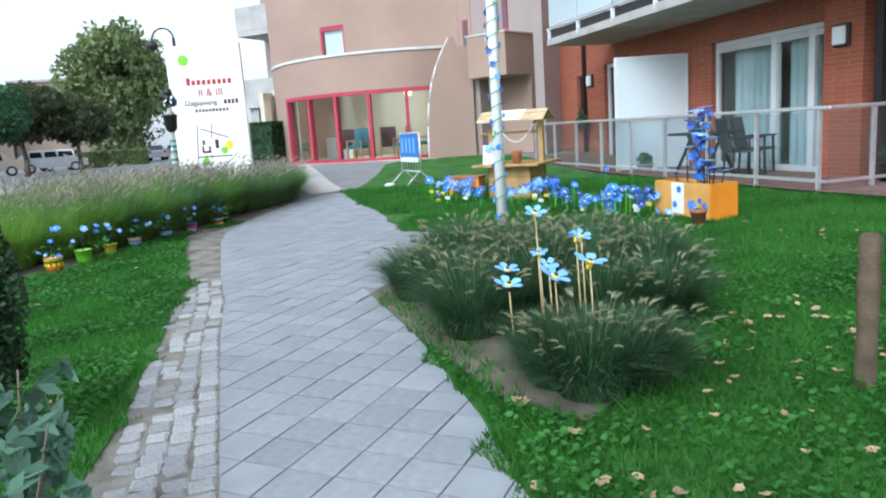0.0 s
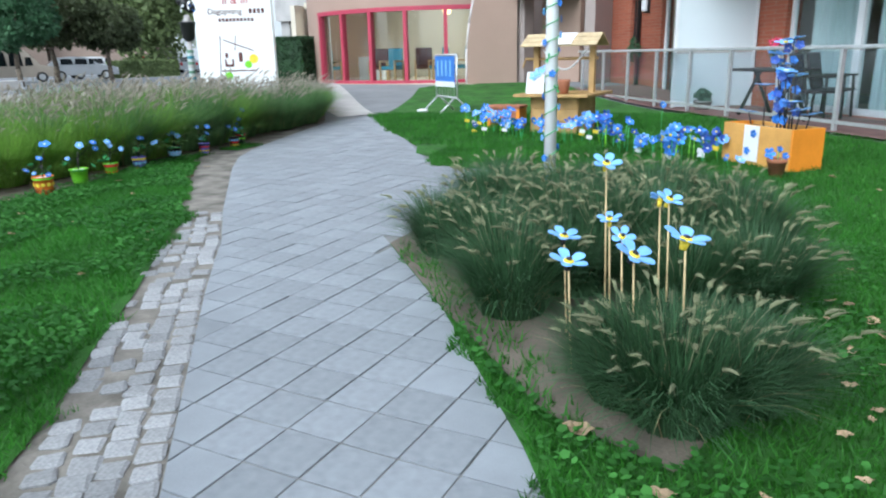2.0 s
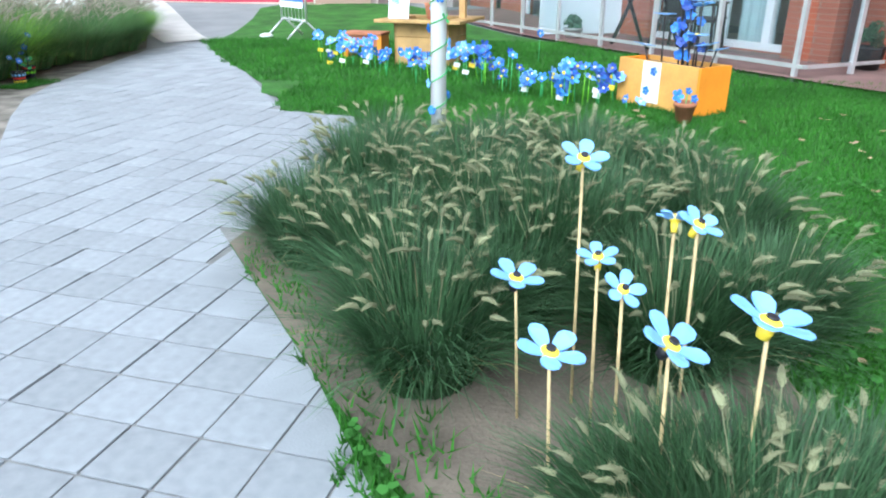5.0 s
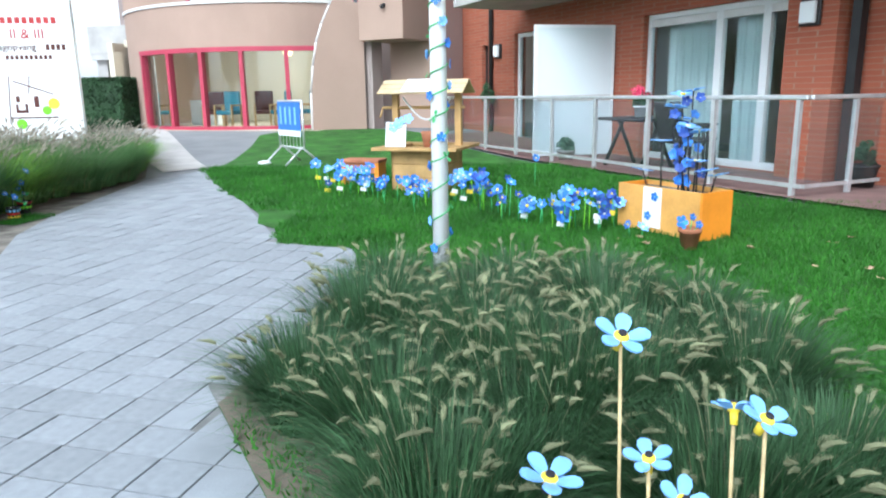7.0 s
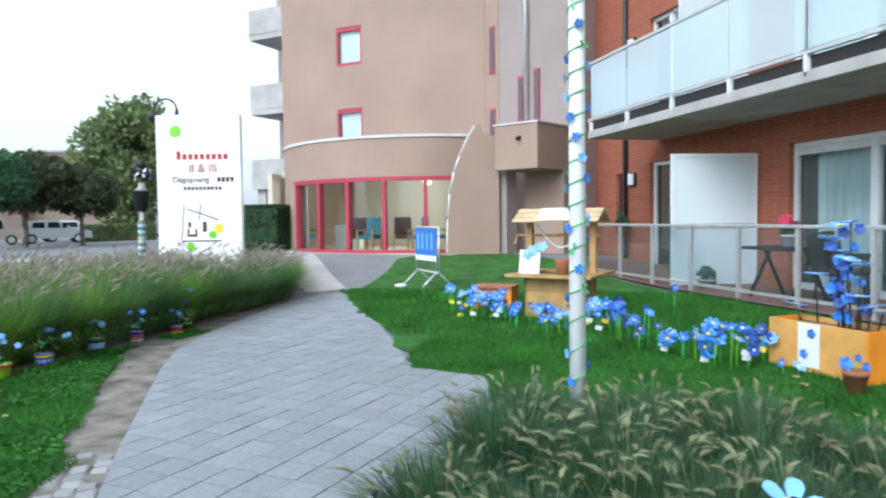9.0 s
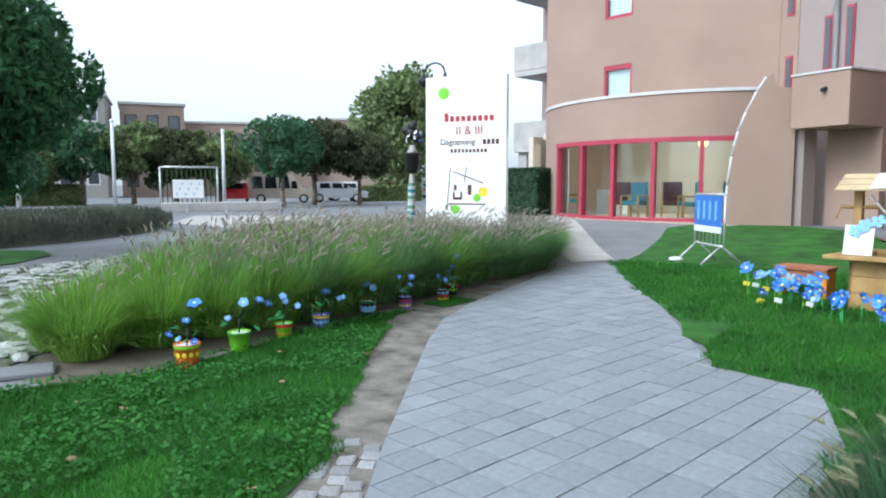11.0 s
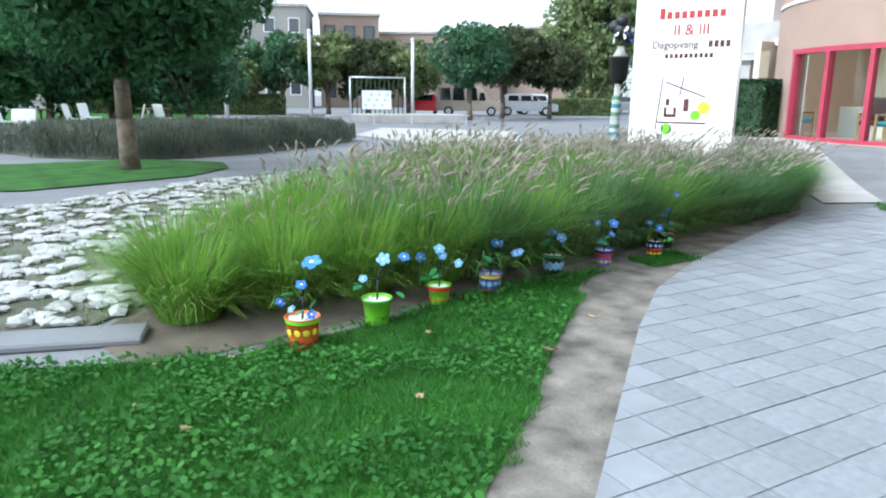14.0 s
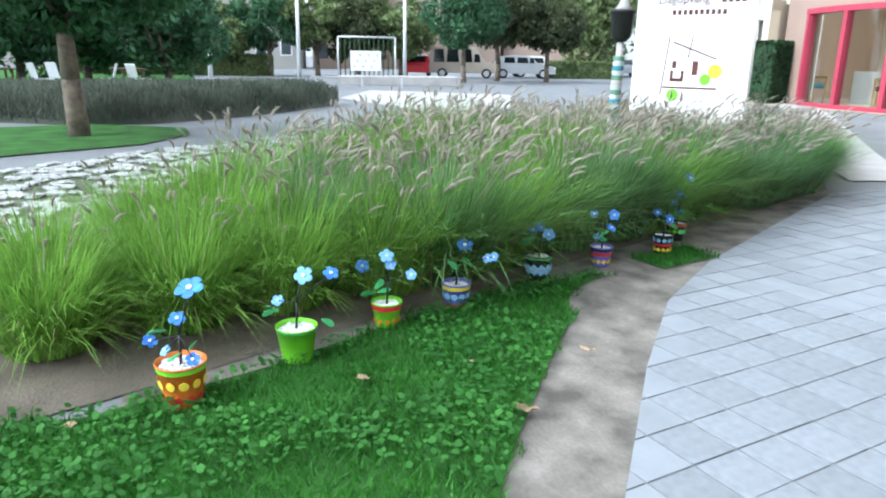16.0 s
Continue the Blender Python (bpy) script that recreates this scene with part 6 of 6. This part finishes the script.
def potted_plant(u, n, z, r, h, mat, leaf, label, size, spread, seed, leaves=300):
    e = empty("potted_plant", label, "plant", at=Matrix.Translation(wing(u, n, z)))
    part("pot", lathe(bmesh.new(), [(r * 0.75, 0), (r, h), (r * 1.06, h), (r * 1.06, h - 0.03)], 16), mat, e)
    leaf_cloud("foliage", (0, 0, h + spread * 0.7), (spread, spread, spread * 0.8), leaves, size, leaf, e, seed, 0.4, 16)
    return e


potted_plant(9.05, 7.35, 0.797, 0.10, 0.17, "white", "leaf_dark", "pink flowering plant in a white pot on the table", 0.04, 0.14, 601, 220)
e = bpy.data.objects["potted_plant"]
leaf_cloud("blossom", (0, 0, 0.36), (0.18, 0.18, 0.10), 160, 0.03, "pink", e, 602, 0.4, 12)
potted_plant(10.5, 7.0, 0.052, 0.16, 0.16, "concrete", "glaucous", "grey-green plant in a low grey trough", 0.05, 0.17, 603, 260)
potted_plant(5.75, 7.9, 0.052, 0.17, 0.26, "dark_plastic", "leaf_dark", "leafy plant in a dark pot on the patio", 0.04, 0.2, 604, 420)
vine = empty("climbing_plant", "leafy climber beside the drainpipe", "plant", at=Matrix.Translation(wing(15.05, FN - 0.25, 0.05)))
part("stem", rod(bmesh.new(), (0, 0, 0), (0, 0, 1.3), 0.012), "bark", vine)
leaf_cloud("foliage", (0, 0, 1.05), (0.2, 0.2, 0.32), 420, 0.045, "leaf_dark", vine, 605, 0.4, 16)

# ---- the square and the distance ----


def block(name, a, b, depth, height, mat, rows, columns, label):
    """A flat-roofed block with windows in its face from a to b."""
    e = empty("apartment_block", label, "building")
    a, b = Vector((*a, 0)), Vector((*b, 0))
    d = (b - a).normalized()
    m = Matrix(((d.x, -d.y, 0, a.x), (d.y, d.x, 0, a.y), (0, 0, 1, 0), (0, 0, 0, 1)))
    w = (b - a).length
    part("wall", box(bmesh.new(), 0, w, 0, depth, 0, height, m), mat, e)
    part("roof", box(bmesh.new(), -0.15, w + 0.15, -0.15, depth + 0.15, height, height + 0.25, m), "concrete", e, "flat roof edge")
    g = np.random.default_rng(int(height * 10))
    for r in range(rows):
        for c in range(columns):
            x = (c + 0.5) * w / columns
            z = height - 1.1 - r * 2.9
            if z < 1.2:
                continue
            win = empty("window", "window of the distant block", "window")
            win.parent = e
            part("window_frame", box(bmesh.new(), x - 0.55, x + 0.55, -0.04, 0.02, z - 1.3, z + 0.1, m), "white" if mat == "render_far" else "dark", win)
            part("pane", box(bmesh.new(), x - 0.45, x + 0.45, -0.06, -0.041, z - 1.2, z, m), "window_dark" if g.uniform() < 0.7 else "window_pale", win)


block("a", (-69.99, 26.27), (-63.74, 35.88), 9, 9.4, "render_far", 3, 5, "grey apartment block with balconies")
block("b", (-67.09, 39.23), (-64, 44.38), 6, 9.2, "brick_far", 3, 3, "brown brick apartment block")
block("c", (-69.65, 47.77), (-59, 57.6), 8, 8.0, "brick_far", 2, 6, "long brown brick block")
block("d", (-59.48, 58.61), (-50.4, 63.97), 8, 8.6, "brick_far", 2, 4, "long brown brick block")
block("e", (-83.83, 4.49), (-71.52, 24.3), 10, 9.5, "render_far", 3, 6, "grey apartment block beyond the square")
block("f", (-76.95, 60.39), (-59.25, 73.11), 8, 9.0, "brick_far", 2, 6, "low brown brick block beyond the trees")

for x, y, h in ((-40.73, 23.51, 5.0), (-37.35, 28.76, 4.6), (-39.12, 17.49, 2.0), (-45.66, 15.39, 2.2)):
    e = empty("flag_pole", "white painted flag pole", "pole", "flag poles", at=Matrix.Translation((x, y, 0)))
    part("shaft", rod(bmesh.new(), (0, 0, 0), (0, 0, h), 0.12, 0.09, 10), "white", e)
    part("cap", ball(bmesh.new(), (0, 0, h), 0.14, 1), "white", e)

board = empty("notice_board", "white poster in a tall metal frame", "board", at=Matrix.Translation((-30.26, 21.35, 0)) @ pose(0, 0, 0, 0, 0, 57))
for x in (-1.3, 1.3):
    part("post", rod(bmesh.new(), (x, 0, 0), (x, 0, 2.1), 0.04), "steel", board)
part("top_rail", rod(bmesh.new(), (-1.3, 0, 2.1), (1.3, 0, 2.1), 0.04), "steel", board)
for k in range(12):
    x = -1.2 + 0.218 * k
    part("bar", rod(bmesh.new(), (x, 0, 0.3), (x, 0, 2.1), 0.022), "hedge", board, "dark green bar")
part("poster", box(bmesh.new(), -0.75, 0.65, -0.05, -0.03, 0.62, 1.5), "sign_white", board, "white poster")
for k in range(9):
    part("motif", box(bmesh.new(), -0.6 + 0.13 * k, -0.53 + 0.13 * k, -0.056, -0.051, 0.75 + 0.25 * (k % 3), 0.85 + 0.25 * (k % 3)), "sky_paint", board, "blue spot")


def bench(at, length, label):
    e = empty("bench", label, "bench", "square benches", at=at)
    for k in range(4):
        part("slat", box(bmesh.new(), -length / 2, length / 2, -0.24 + 0.12 * k, -0.14 + 0.12 * k, 0.41, 0.45, None, 0.005), "concrete", e)
    for x in (-length / 2 + 0.15, length / 2 - 0.15):
        part("leg", box(bmesh.new(), x - 0.04, x + 0.04, -0.2, 0.2, 0, 0.41), "steel", e)


bench(Matrix.Translation((-27.61, 18.21, 0)) @ pose(0, 0, 0, 0, 0, 58), 2.2, "long grey bench on the square")
bench(Matrix.Translation((-26.25, 21.88, 0)) @ pose(0, 0, 0, 0, 0, 54), 2.7, "long grey bench on the square")
e = empty("platform", "low concrete platform on the square", "platform", at=Matrix.Translation((-29.15, 22.23, 0)) @ pose(0, 0, 0, 0, 0, 55))
part("slab", box(bmesh.new(), -2.6, 2.8, -0.6, 1.6, 0, 0.4, None, 0.02), "concrete", e)
sheet("pavement", [(-14.69, 13.2), (-21.17, 14.3), (-25.11, 18.07), (-20.57, 21), (-15.15, 15.91)], 0.02, "concrete", "pale paved strip across the square", "pavement")

for x, y, turn in ((-19.1, 4.7, 60), (-27.0, 7.5, 150), (-28.6, 8.3, 130), (-26.8, 9.2, -20), (-26.6, 10.2, 200), (-25.6, 5.4, 150)):
    e = empty("garden_chair", "white plastic garden chair", "chair", "white garden chairs", at=Matrix.Translation((x, y, 0)) @ pose(0, 0, 0, 0, 0, turn))
    part("seat", box(bmesh.new(), -0.25, 0.25, -0.25, 0.25, 0.40, 0.44, None, 0.02), "white", e)
    part("backrest", box(bmesh.new(), -0.25, 0.25, 0.0, 0.04, 0, 0.48, Matrix.Translation((0, 0.22, 0.44)) @ pose(0, 0, 0, -14), 0.02), "white", e)
    for px in (-0.22, 0.22):
        for py in (-0.22, 0.22):
            part("leg", rod(bmesh.new(), (px * 1.1, py * 1.1, 0), (px, py, 0.42), 0.022), "white", e)
for x, y in ((-27.9, 10.2), (-27.6, 6.4)):
    e = empty("garden_table", "dark wooden garden table", "table", at=Matrix.Translation((x, y, 0)))
    part("tabletop", box(bmesh.new(), -0.7, 0.7, -0.4, 0.4, 0.70, 0.74, None, 0.01), "weathered", e)
    for px in (-0.6, 0.6):
        for py in (-0.3, 0.3):
            part("leg", box(bmesh.new(), px - 0.03, px + 0.03, py - 0.03, py + 0.03, 0, 0.70), "weathered", e)


def car(at, length, height, mat, label, van=False):
    """A parked car: lofted body, glass band, wheels and lights."""
    e = empty("van" if van else "car", label, "vehicle", "parked vehicles", at=at)
    w, l = 0.86, length / 2
    prof = [(-l, 0.32), (-l, 0.75), (-l * 0.95, 0.95)]
    prof += [(-l * 0.93, height * 0.97), (l * 0.30, height), (l * 0.62, 1.05), (l * 0.97, 0.9), (l, 0.6), (l, 0.32)] if van else [(-l * 0.72, height * 0.94), (-l * 0.3, height), (l * 0.12, height * 0.98), (l * 0.48, 0.98), (l * 0.93, 0.8), (l, 0.55), (l, 0.32)]
    bm = bmesh.new()
    rows = []
    for y, f in ((-w, 0), (-w * 0.98, 0), (w * 0.98, 0), (w, 0)):
        rows.append([bm.verts.new((x, y * (1 - 0.13 * max(0, z - 0.9) / (height - 0.9)), z)) for x, z in prof])
    for p, q in zip(rows, rows[1:]):
        for k in range(len(prof)):
            bm.faces.new((p[k], p[(k + 1) % len(prof)], q[(k + 1) % len(prof)], q[k]))
    bm.faces.new(rows[0][::-1])
    bm.faces.new(rows[-1])
    bmesh.ops.recalc_face_normals(bm, faces=bm.faces[:])
    part("body", bm, mat, e)
    top = height - 0.14
    spans = ((-0.86, -0.55), (-0.5, -0.15), (-0.1, 0.22), (0.26, 0.45)) if van else ((-0.6, -0.25), (-0.2, 0.15), (0.18, 0.34))
    for s in (-1, 1):
        for a, b in spans:
            tb = top if b < 0.35 else top - 0.3
            bm = bmesh.new()
            vs = [bm.verts.new((x * l, s * (w * (1 - 0.13 * (z - 0.9) / (height - 0.9)) + 0.012), z)) for x, z in ((a, 1.0), (b, 1.0), (b - 0.04, tb), (a + 0.02, tb))]
            f = bm.faces.new(vs)
            bmesh.ops.solidify(bm, geom=[f], thickness=0.01)
            part("side_window", bm, "car_glass", e)
        for x in (-l * 0.62, l * 0.62):
            wh = part("wheel", rod(bmesh.new(), (x, s * (w - 0.18), 0.31), (x, s * (w + 0.01), 0.31), 0.31, seg=18), "tyre", e)
            part("rim", rod(bmesh.new(), (x, s * (w + 0.005), 0.31), (x, s * (w + 0.02), 0.31), 0.19, seg=14), "steel", wh)
        part("headlight", box(bmesh.new(), l - 0.06, l + 0.012, s * 0.6 - 0.16, s * 0.6 + 0.16, 0.6, 0.75, None, 0.02), "white", e)
        part("tail_light", box(bmesh.new(), -l - 0.012, -l + 0.05, s * 0.68 - 0.1, s * 0.68 + 0.1, 0.65, 0.9, None, 0.02), "car_red", e)
    a, b = (prof[4], prof[5]) if van else (prof[5], prof[6])
    bm = bmesh.new()
    rot = math.degrees(math.atan2(b[1] - a[1], b[0] - a[0]))
    d = math.hypot(b[0] - a[0], b[1] - a[1])
    m = Matrix.Translation((a[0], 0, a[1])) @ pose(0, 0, 0, 0, -rot, 0)
    part("windscreen", box(bmesh.new(), 0.05, d - 0.05, -0.66, 0.66, 0.0, 0.014, m), "car_glass", e)
    a, b = (prof[3], prof[2]) if van else (prof[3], prof[2])
    rot = math.degrees(math.atan2(b[1] - a[1], b[0] - a[0]))
    d = math.hypot(b[0] - a[0], b[1] - a[1])
    m = Matrix.Translation((a[0], 0, a[1])) @ pose(0, 0, 0, 0, -rot, 0)
    part("rear_window", box(bmesh.new(), 0.04, d - 0.02, -0.6, 0.6, -0.012, 0.012, m), "car_glass", e)


car(Matrix.Translation((-37.96, 34.07, 0)) @ pose(0, 0, 0, 0, 0, 48), 4.6, 1.95, "car_beige", "beige passenger van parked by the square", True)
car(Matrix.Translation((-40.4, 32.01, 0)) @ pose(0, 0, 0, 0, 0, 140), 4.0, 1.45, "car_red", "red car parked beyond the square")
car(Matrix.Translation((-36.5, 37.95, 0)) @ pose(0, 0, 0, 0, 0, 50), 4.3, 1.5, "car_grey", "silver car parked by the square")
car(Matrix.Translation((-38.25, 41.28, 0)) @ pose(0, 0, 0, 0, 0, 55), 4.3, 1.5, "white", "white car parked by the square")
car(Matrix.Translation((-41.89, 51.33, 0)) @ pose(0, 0, 0, 0, 0, 160), 4.0, 1.5, "car_red", "red car in the car park")
car(Matrix.Translation((-40.07, 53.01, 0)) @ pose(0, 0, 0, 0, 0, 150), 4.2, 1.45, "car_grey", "silver car in the car park")
car(Matrix.Translation((-38.62, 55.78, 0)) @ pose(0, 0, 0, 0, 0, 150), 4.2, 1.45, "car_grey", "silver car in the car park")

# white stones of the bed
sg = np.random.default_rng(41)
stone_meshes = []
for k in range(5):
    bm = bmesh.new()
    bmesh.ops.create_icosphere(bm, subdivisions=1, radius=1)
    for v in bm.verts:
        v.co *= sg.uniform(0.7, 1.2)
        v.co.z *= 0.45
    mesh = bpy.data.meshes.new("stone")
    bm.to_mesh(mesh)
    bm.free()
    mesh.materials.append(M["stones"])
    stone_meshes.append(mesh)
made = 0
far_v, far_f = [], []
near = []
while made < 7000:
    x, y = sg.uniform(-13, -6), sg.uniform(-1, 13)
    if not inside(x, y, STONES) or noise.noise((x * 4.5, y * 4.5, 1.0)) < 0.02:
        continue
    s = sg.uniform(0.03, 0.085)
    rot, mesh = sg.uniform(0, 360), stone_meshes[made % 5]
    made += 1
    if len(near) < 260 and x > -8.4 and 1.4 < y < 6.4:
        o = new("stone", mesh)
        o.matrix_world = Matrix.Translation((x, y, 0.03)) @ pose(0, 0, 0, 0, 0, rot) @ Matrix.Diagonal((s, s * 0.8, s * 0.8, 1))
        o.parent = stone_bed
        near.append(o)
    else:
        m = Matrix.Translation((x, y, 0.03 + rise(x, y))) @ pose(0, 0, 0, 0, 0, rot) @ Matrix.Diagonal((s, s * 0.8, s * 0.8, 1))
        b = len(far_v)
        far_v += [tuple(m @ v.co) for v in mesh.vertices]
        far_f += [tuple(b + i for i in p.vertices) for p in mesh.polygons]
o = raw("stones", far_v, far_f, "stones", stone_bed)
tagged(o, "pale stones farther off", kind="stuff")
# kerb stones at the end of the stone bed
kerb = empty("kerb", "line of dark grey kerb stones", "kerb", kind="structure")
for k in range(7):
    a = Vector((-5.6, 3.2, 0)).lerp(Vector((-7.92, -1.6, 0)), k / 7)
    b = Vector((-5.6, 3.2, 0)).lerp(Vector((-7.92, -1.6, 0)), (k + 0.96) / 7)
    d = (b - a).normalized()
    m = Matrix(((d.x, -d.y, 0, a.x), (d.y, d.x, 0, a.y), (0, 0, 1, 0), (0, 0, 0, 1)))
    part("kerb_stone", box(bmesh.new(), 0, (b - a).length, -0.13, 0.13, 0, 0.045, m, 0.012), "asphalt", kerb)

# granite setts beside the path
sett = []
for k in range(4):
    bm = box(bmesh.new(), -0.5, 0.5, -0.5, 0.5, -0.5, 0.5, None, 0.12)
    for v in bm.verts:
        v.co.x += sg.normal(0, 0.04)
        v.co.y += sg.normal(0, 0.04)
    mesh = bpy.data.meshes.new("sett")
    bm.to_mesh(mesh)
    bm.free()
    mesh.materials.append(M["cobble"])
    sett.append(mesh)
count = 0
for (ax, ay), (bx, by) in zip(PATH_LEFT[1:6], PATH_LEFT[2:7]):
    d = Vector((bx - ax, by - ay))
    n = Vector((-d.y, d.x)).normalized()
    steps = int(d.length / 0.098)
    for k in range(steps):
        for row in range(4):
            x, y = ax + d.x * (k + 0.5 * (row % 2)) / steps + n.x * (0.055 + 0.098 * row), ay + d.y * (k + 0.5 * (row % 2)) / steps + n.y * (0.055 + 0.098 * row)
            loss = 0.05 + 0.09 * row + max(0, y - 2.2) * 0.17
            if sg.uniform() < loss or count >= 300 or y < -2.2 or y > 3.6 or inside(x, y, LAWN_LEFT):
                continue
            o = new("sett", sett[count % 4])
            o.matrix_world = Matrix.Translation((x + sg.normal(0, 0.006), y + sg.normal(0, 0.006), -0.012 + sg.uniform(-0.003, 0.003))) @ pose(0, 0, 0, sg.normal(0, 2), sg.normal(0, 2), math.degrees(math.atan2(d.y, d.x)) + sg.normal(0, 4)) @ Matrix.Diagonal((0.094 * sg.uniform(0.88, 1.04), 0.094 * sg.uniform(0.88, 1.04), 0.05, 1))
            o.parent = border
            count += 1

# pavers of the footpath, laid on the diagonal in a square grid
TILE, TURN = 0.203, radians(-10.5)
ca, sa = math.cos(TURN), math.sin(TURN)
bm = box(bmesh.new(), -0.5, 0.5, -0.5, 0.5, -0.5, 0.5, None, 0.018)
for f in bm.faces:
    f.smooth = False
paver = bpy.data.meshes.new("paver")
bm.to_mesh(paver)
bm.free()
paver.materials.append(M["tile"])
near, far_v, far_f = 0, [], []
cells, cut_cells = [], []


def clip(poly, ax, ay, bx, by):
    """What of a polygon lies to the right of the line from a to b."""
    out = []
    for (px, py), (qx, qy) in zip(poly, poly[1:] + poly[:1]):
        s = (bx - ax) * (py - ay) - (by - ay) * (px - ax)
        t = (bx - ax) * (qy - ay) - (by - ay) * (qx - ax)
        if s <= 0:
            out.append((px, py))
        if s * t < 0:
            f = s / (s - t)
            out.append((px + (qx - px) * f, py + (qy - py) * f))
    return out


for i in range(-40, 40):
    for j in range(-40, 70):
        lx, ly = (i + 0.5) * TILE, (j + 0.5) * TILE
        x, y = -0.784 + lx * ca - ly * sa, 0.862 + lx * sa + ly * ca
        h = TILE / 2 - 0.004
        corners = [(x + dx * ca - dy * sa, y + dx * sa + dy * ca) for dx, dy in ((-h, -h), (h, -h), (h, h), (-h, h))]
        hits = sum(inside(*c, PAVING) for c in corners)
        if y < -2.6 or (hits == 0 and not inside(x, y, PAVING)):
            continue
        if hits == 4:
            cells.append((x, y))
            continue
        for (ax, ay), (bx, by) in zip(PAVING, PAVING[1:] + PAVING[:1]):
            ex, ey = bx - ax, by - ay
            f = max(0.0, min(1.0, ((x - ax) * ex + (y - ay) * ey) / (ex * ex + ey * ey)))
            if corners and math.hypot(ax + ex * f - x, ay + ey * f - y) < 0.155:
                corners = clip(corners, ax, ay, bx, by)
        if len(corners) > 2:
            cut_cells.append(corners)
cells.sort(key=lambda c: (c[1] > 3.4, (c[0] + 0.6) ** 2 + (c[1] - 1.2) ** 2))
for x, y in cells:
    m = Matrix.Translation((x, y, -0.008 + sg.uniform(-0.002, 0.002))) @ pose(0, 0, 0, sg.normal(0, 0.35), sg.normal(0, 0.35), math.degrees(TURN)) @ Matrix.Diagonal((TILE - 0.008, TILE - 0.008, 0.04, 1))
    if near < 300:
        o = new("paver", paver)
        o.matrix_world = m
        o.parent = paving
        near += 1
    else:
        b = len(far_v)
        far_v += [tuple(m @ v.co) for v in paver.vertices]
        far_f += [tuple(b + i for i in p.vertices) for p in paver.polygons]
for poly in cut_cells:
    b, n = len(far_v), len(poly)
    far_v += [(x, y, 0.0115) for x, y in poly] + [(x, y, -0.02) for x, y in poly]
    far_f.append(tuple(range(b, b + n)))
    far_f += [(b + k, b + n + k, b + n + (k + 1) % n, b + (k + 1) % n) for k in range(n)]
o = raw("pavers", far_v, far_f, "tile", paving)
tagged(o, "grey pavers farther along the path", kind="stuff")

for o in bpy.data.objects:
    if o.parent and "category" in o:
        del o["category"]
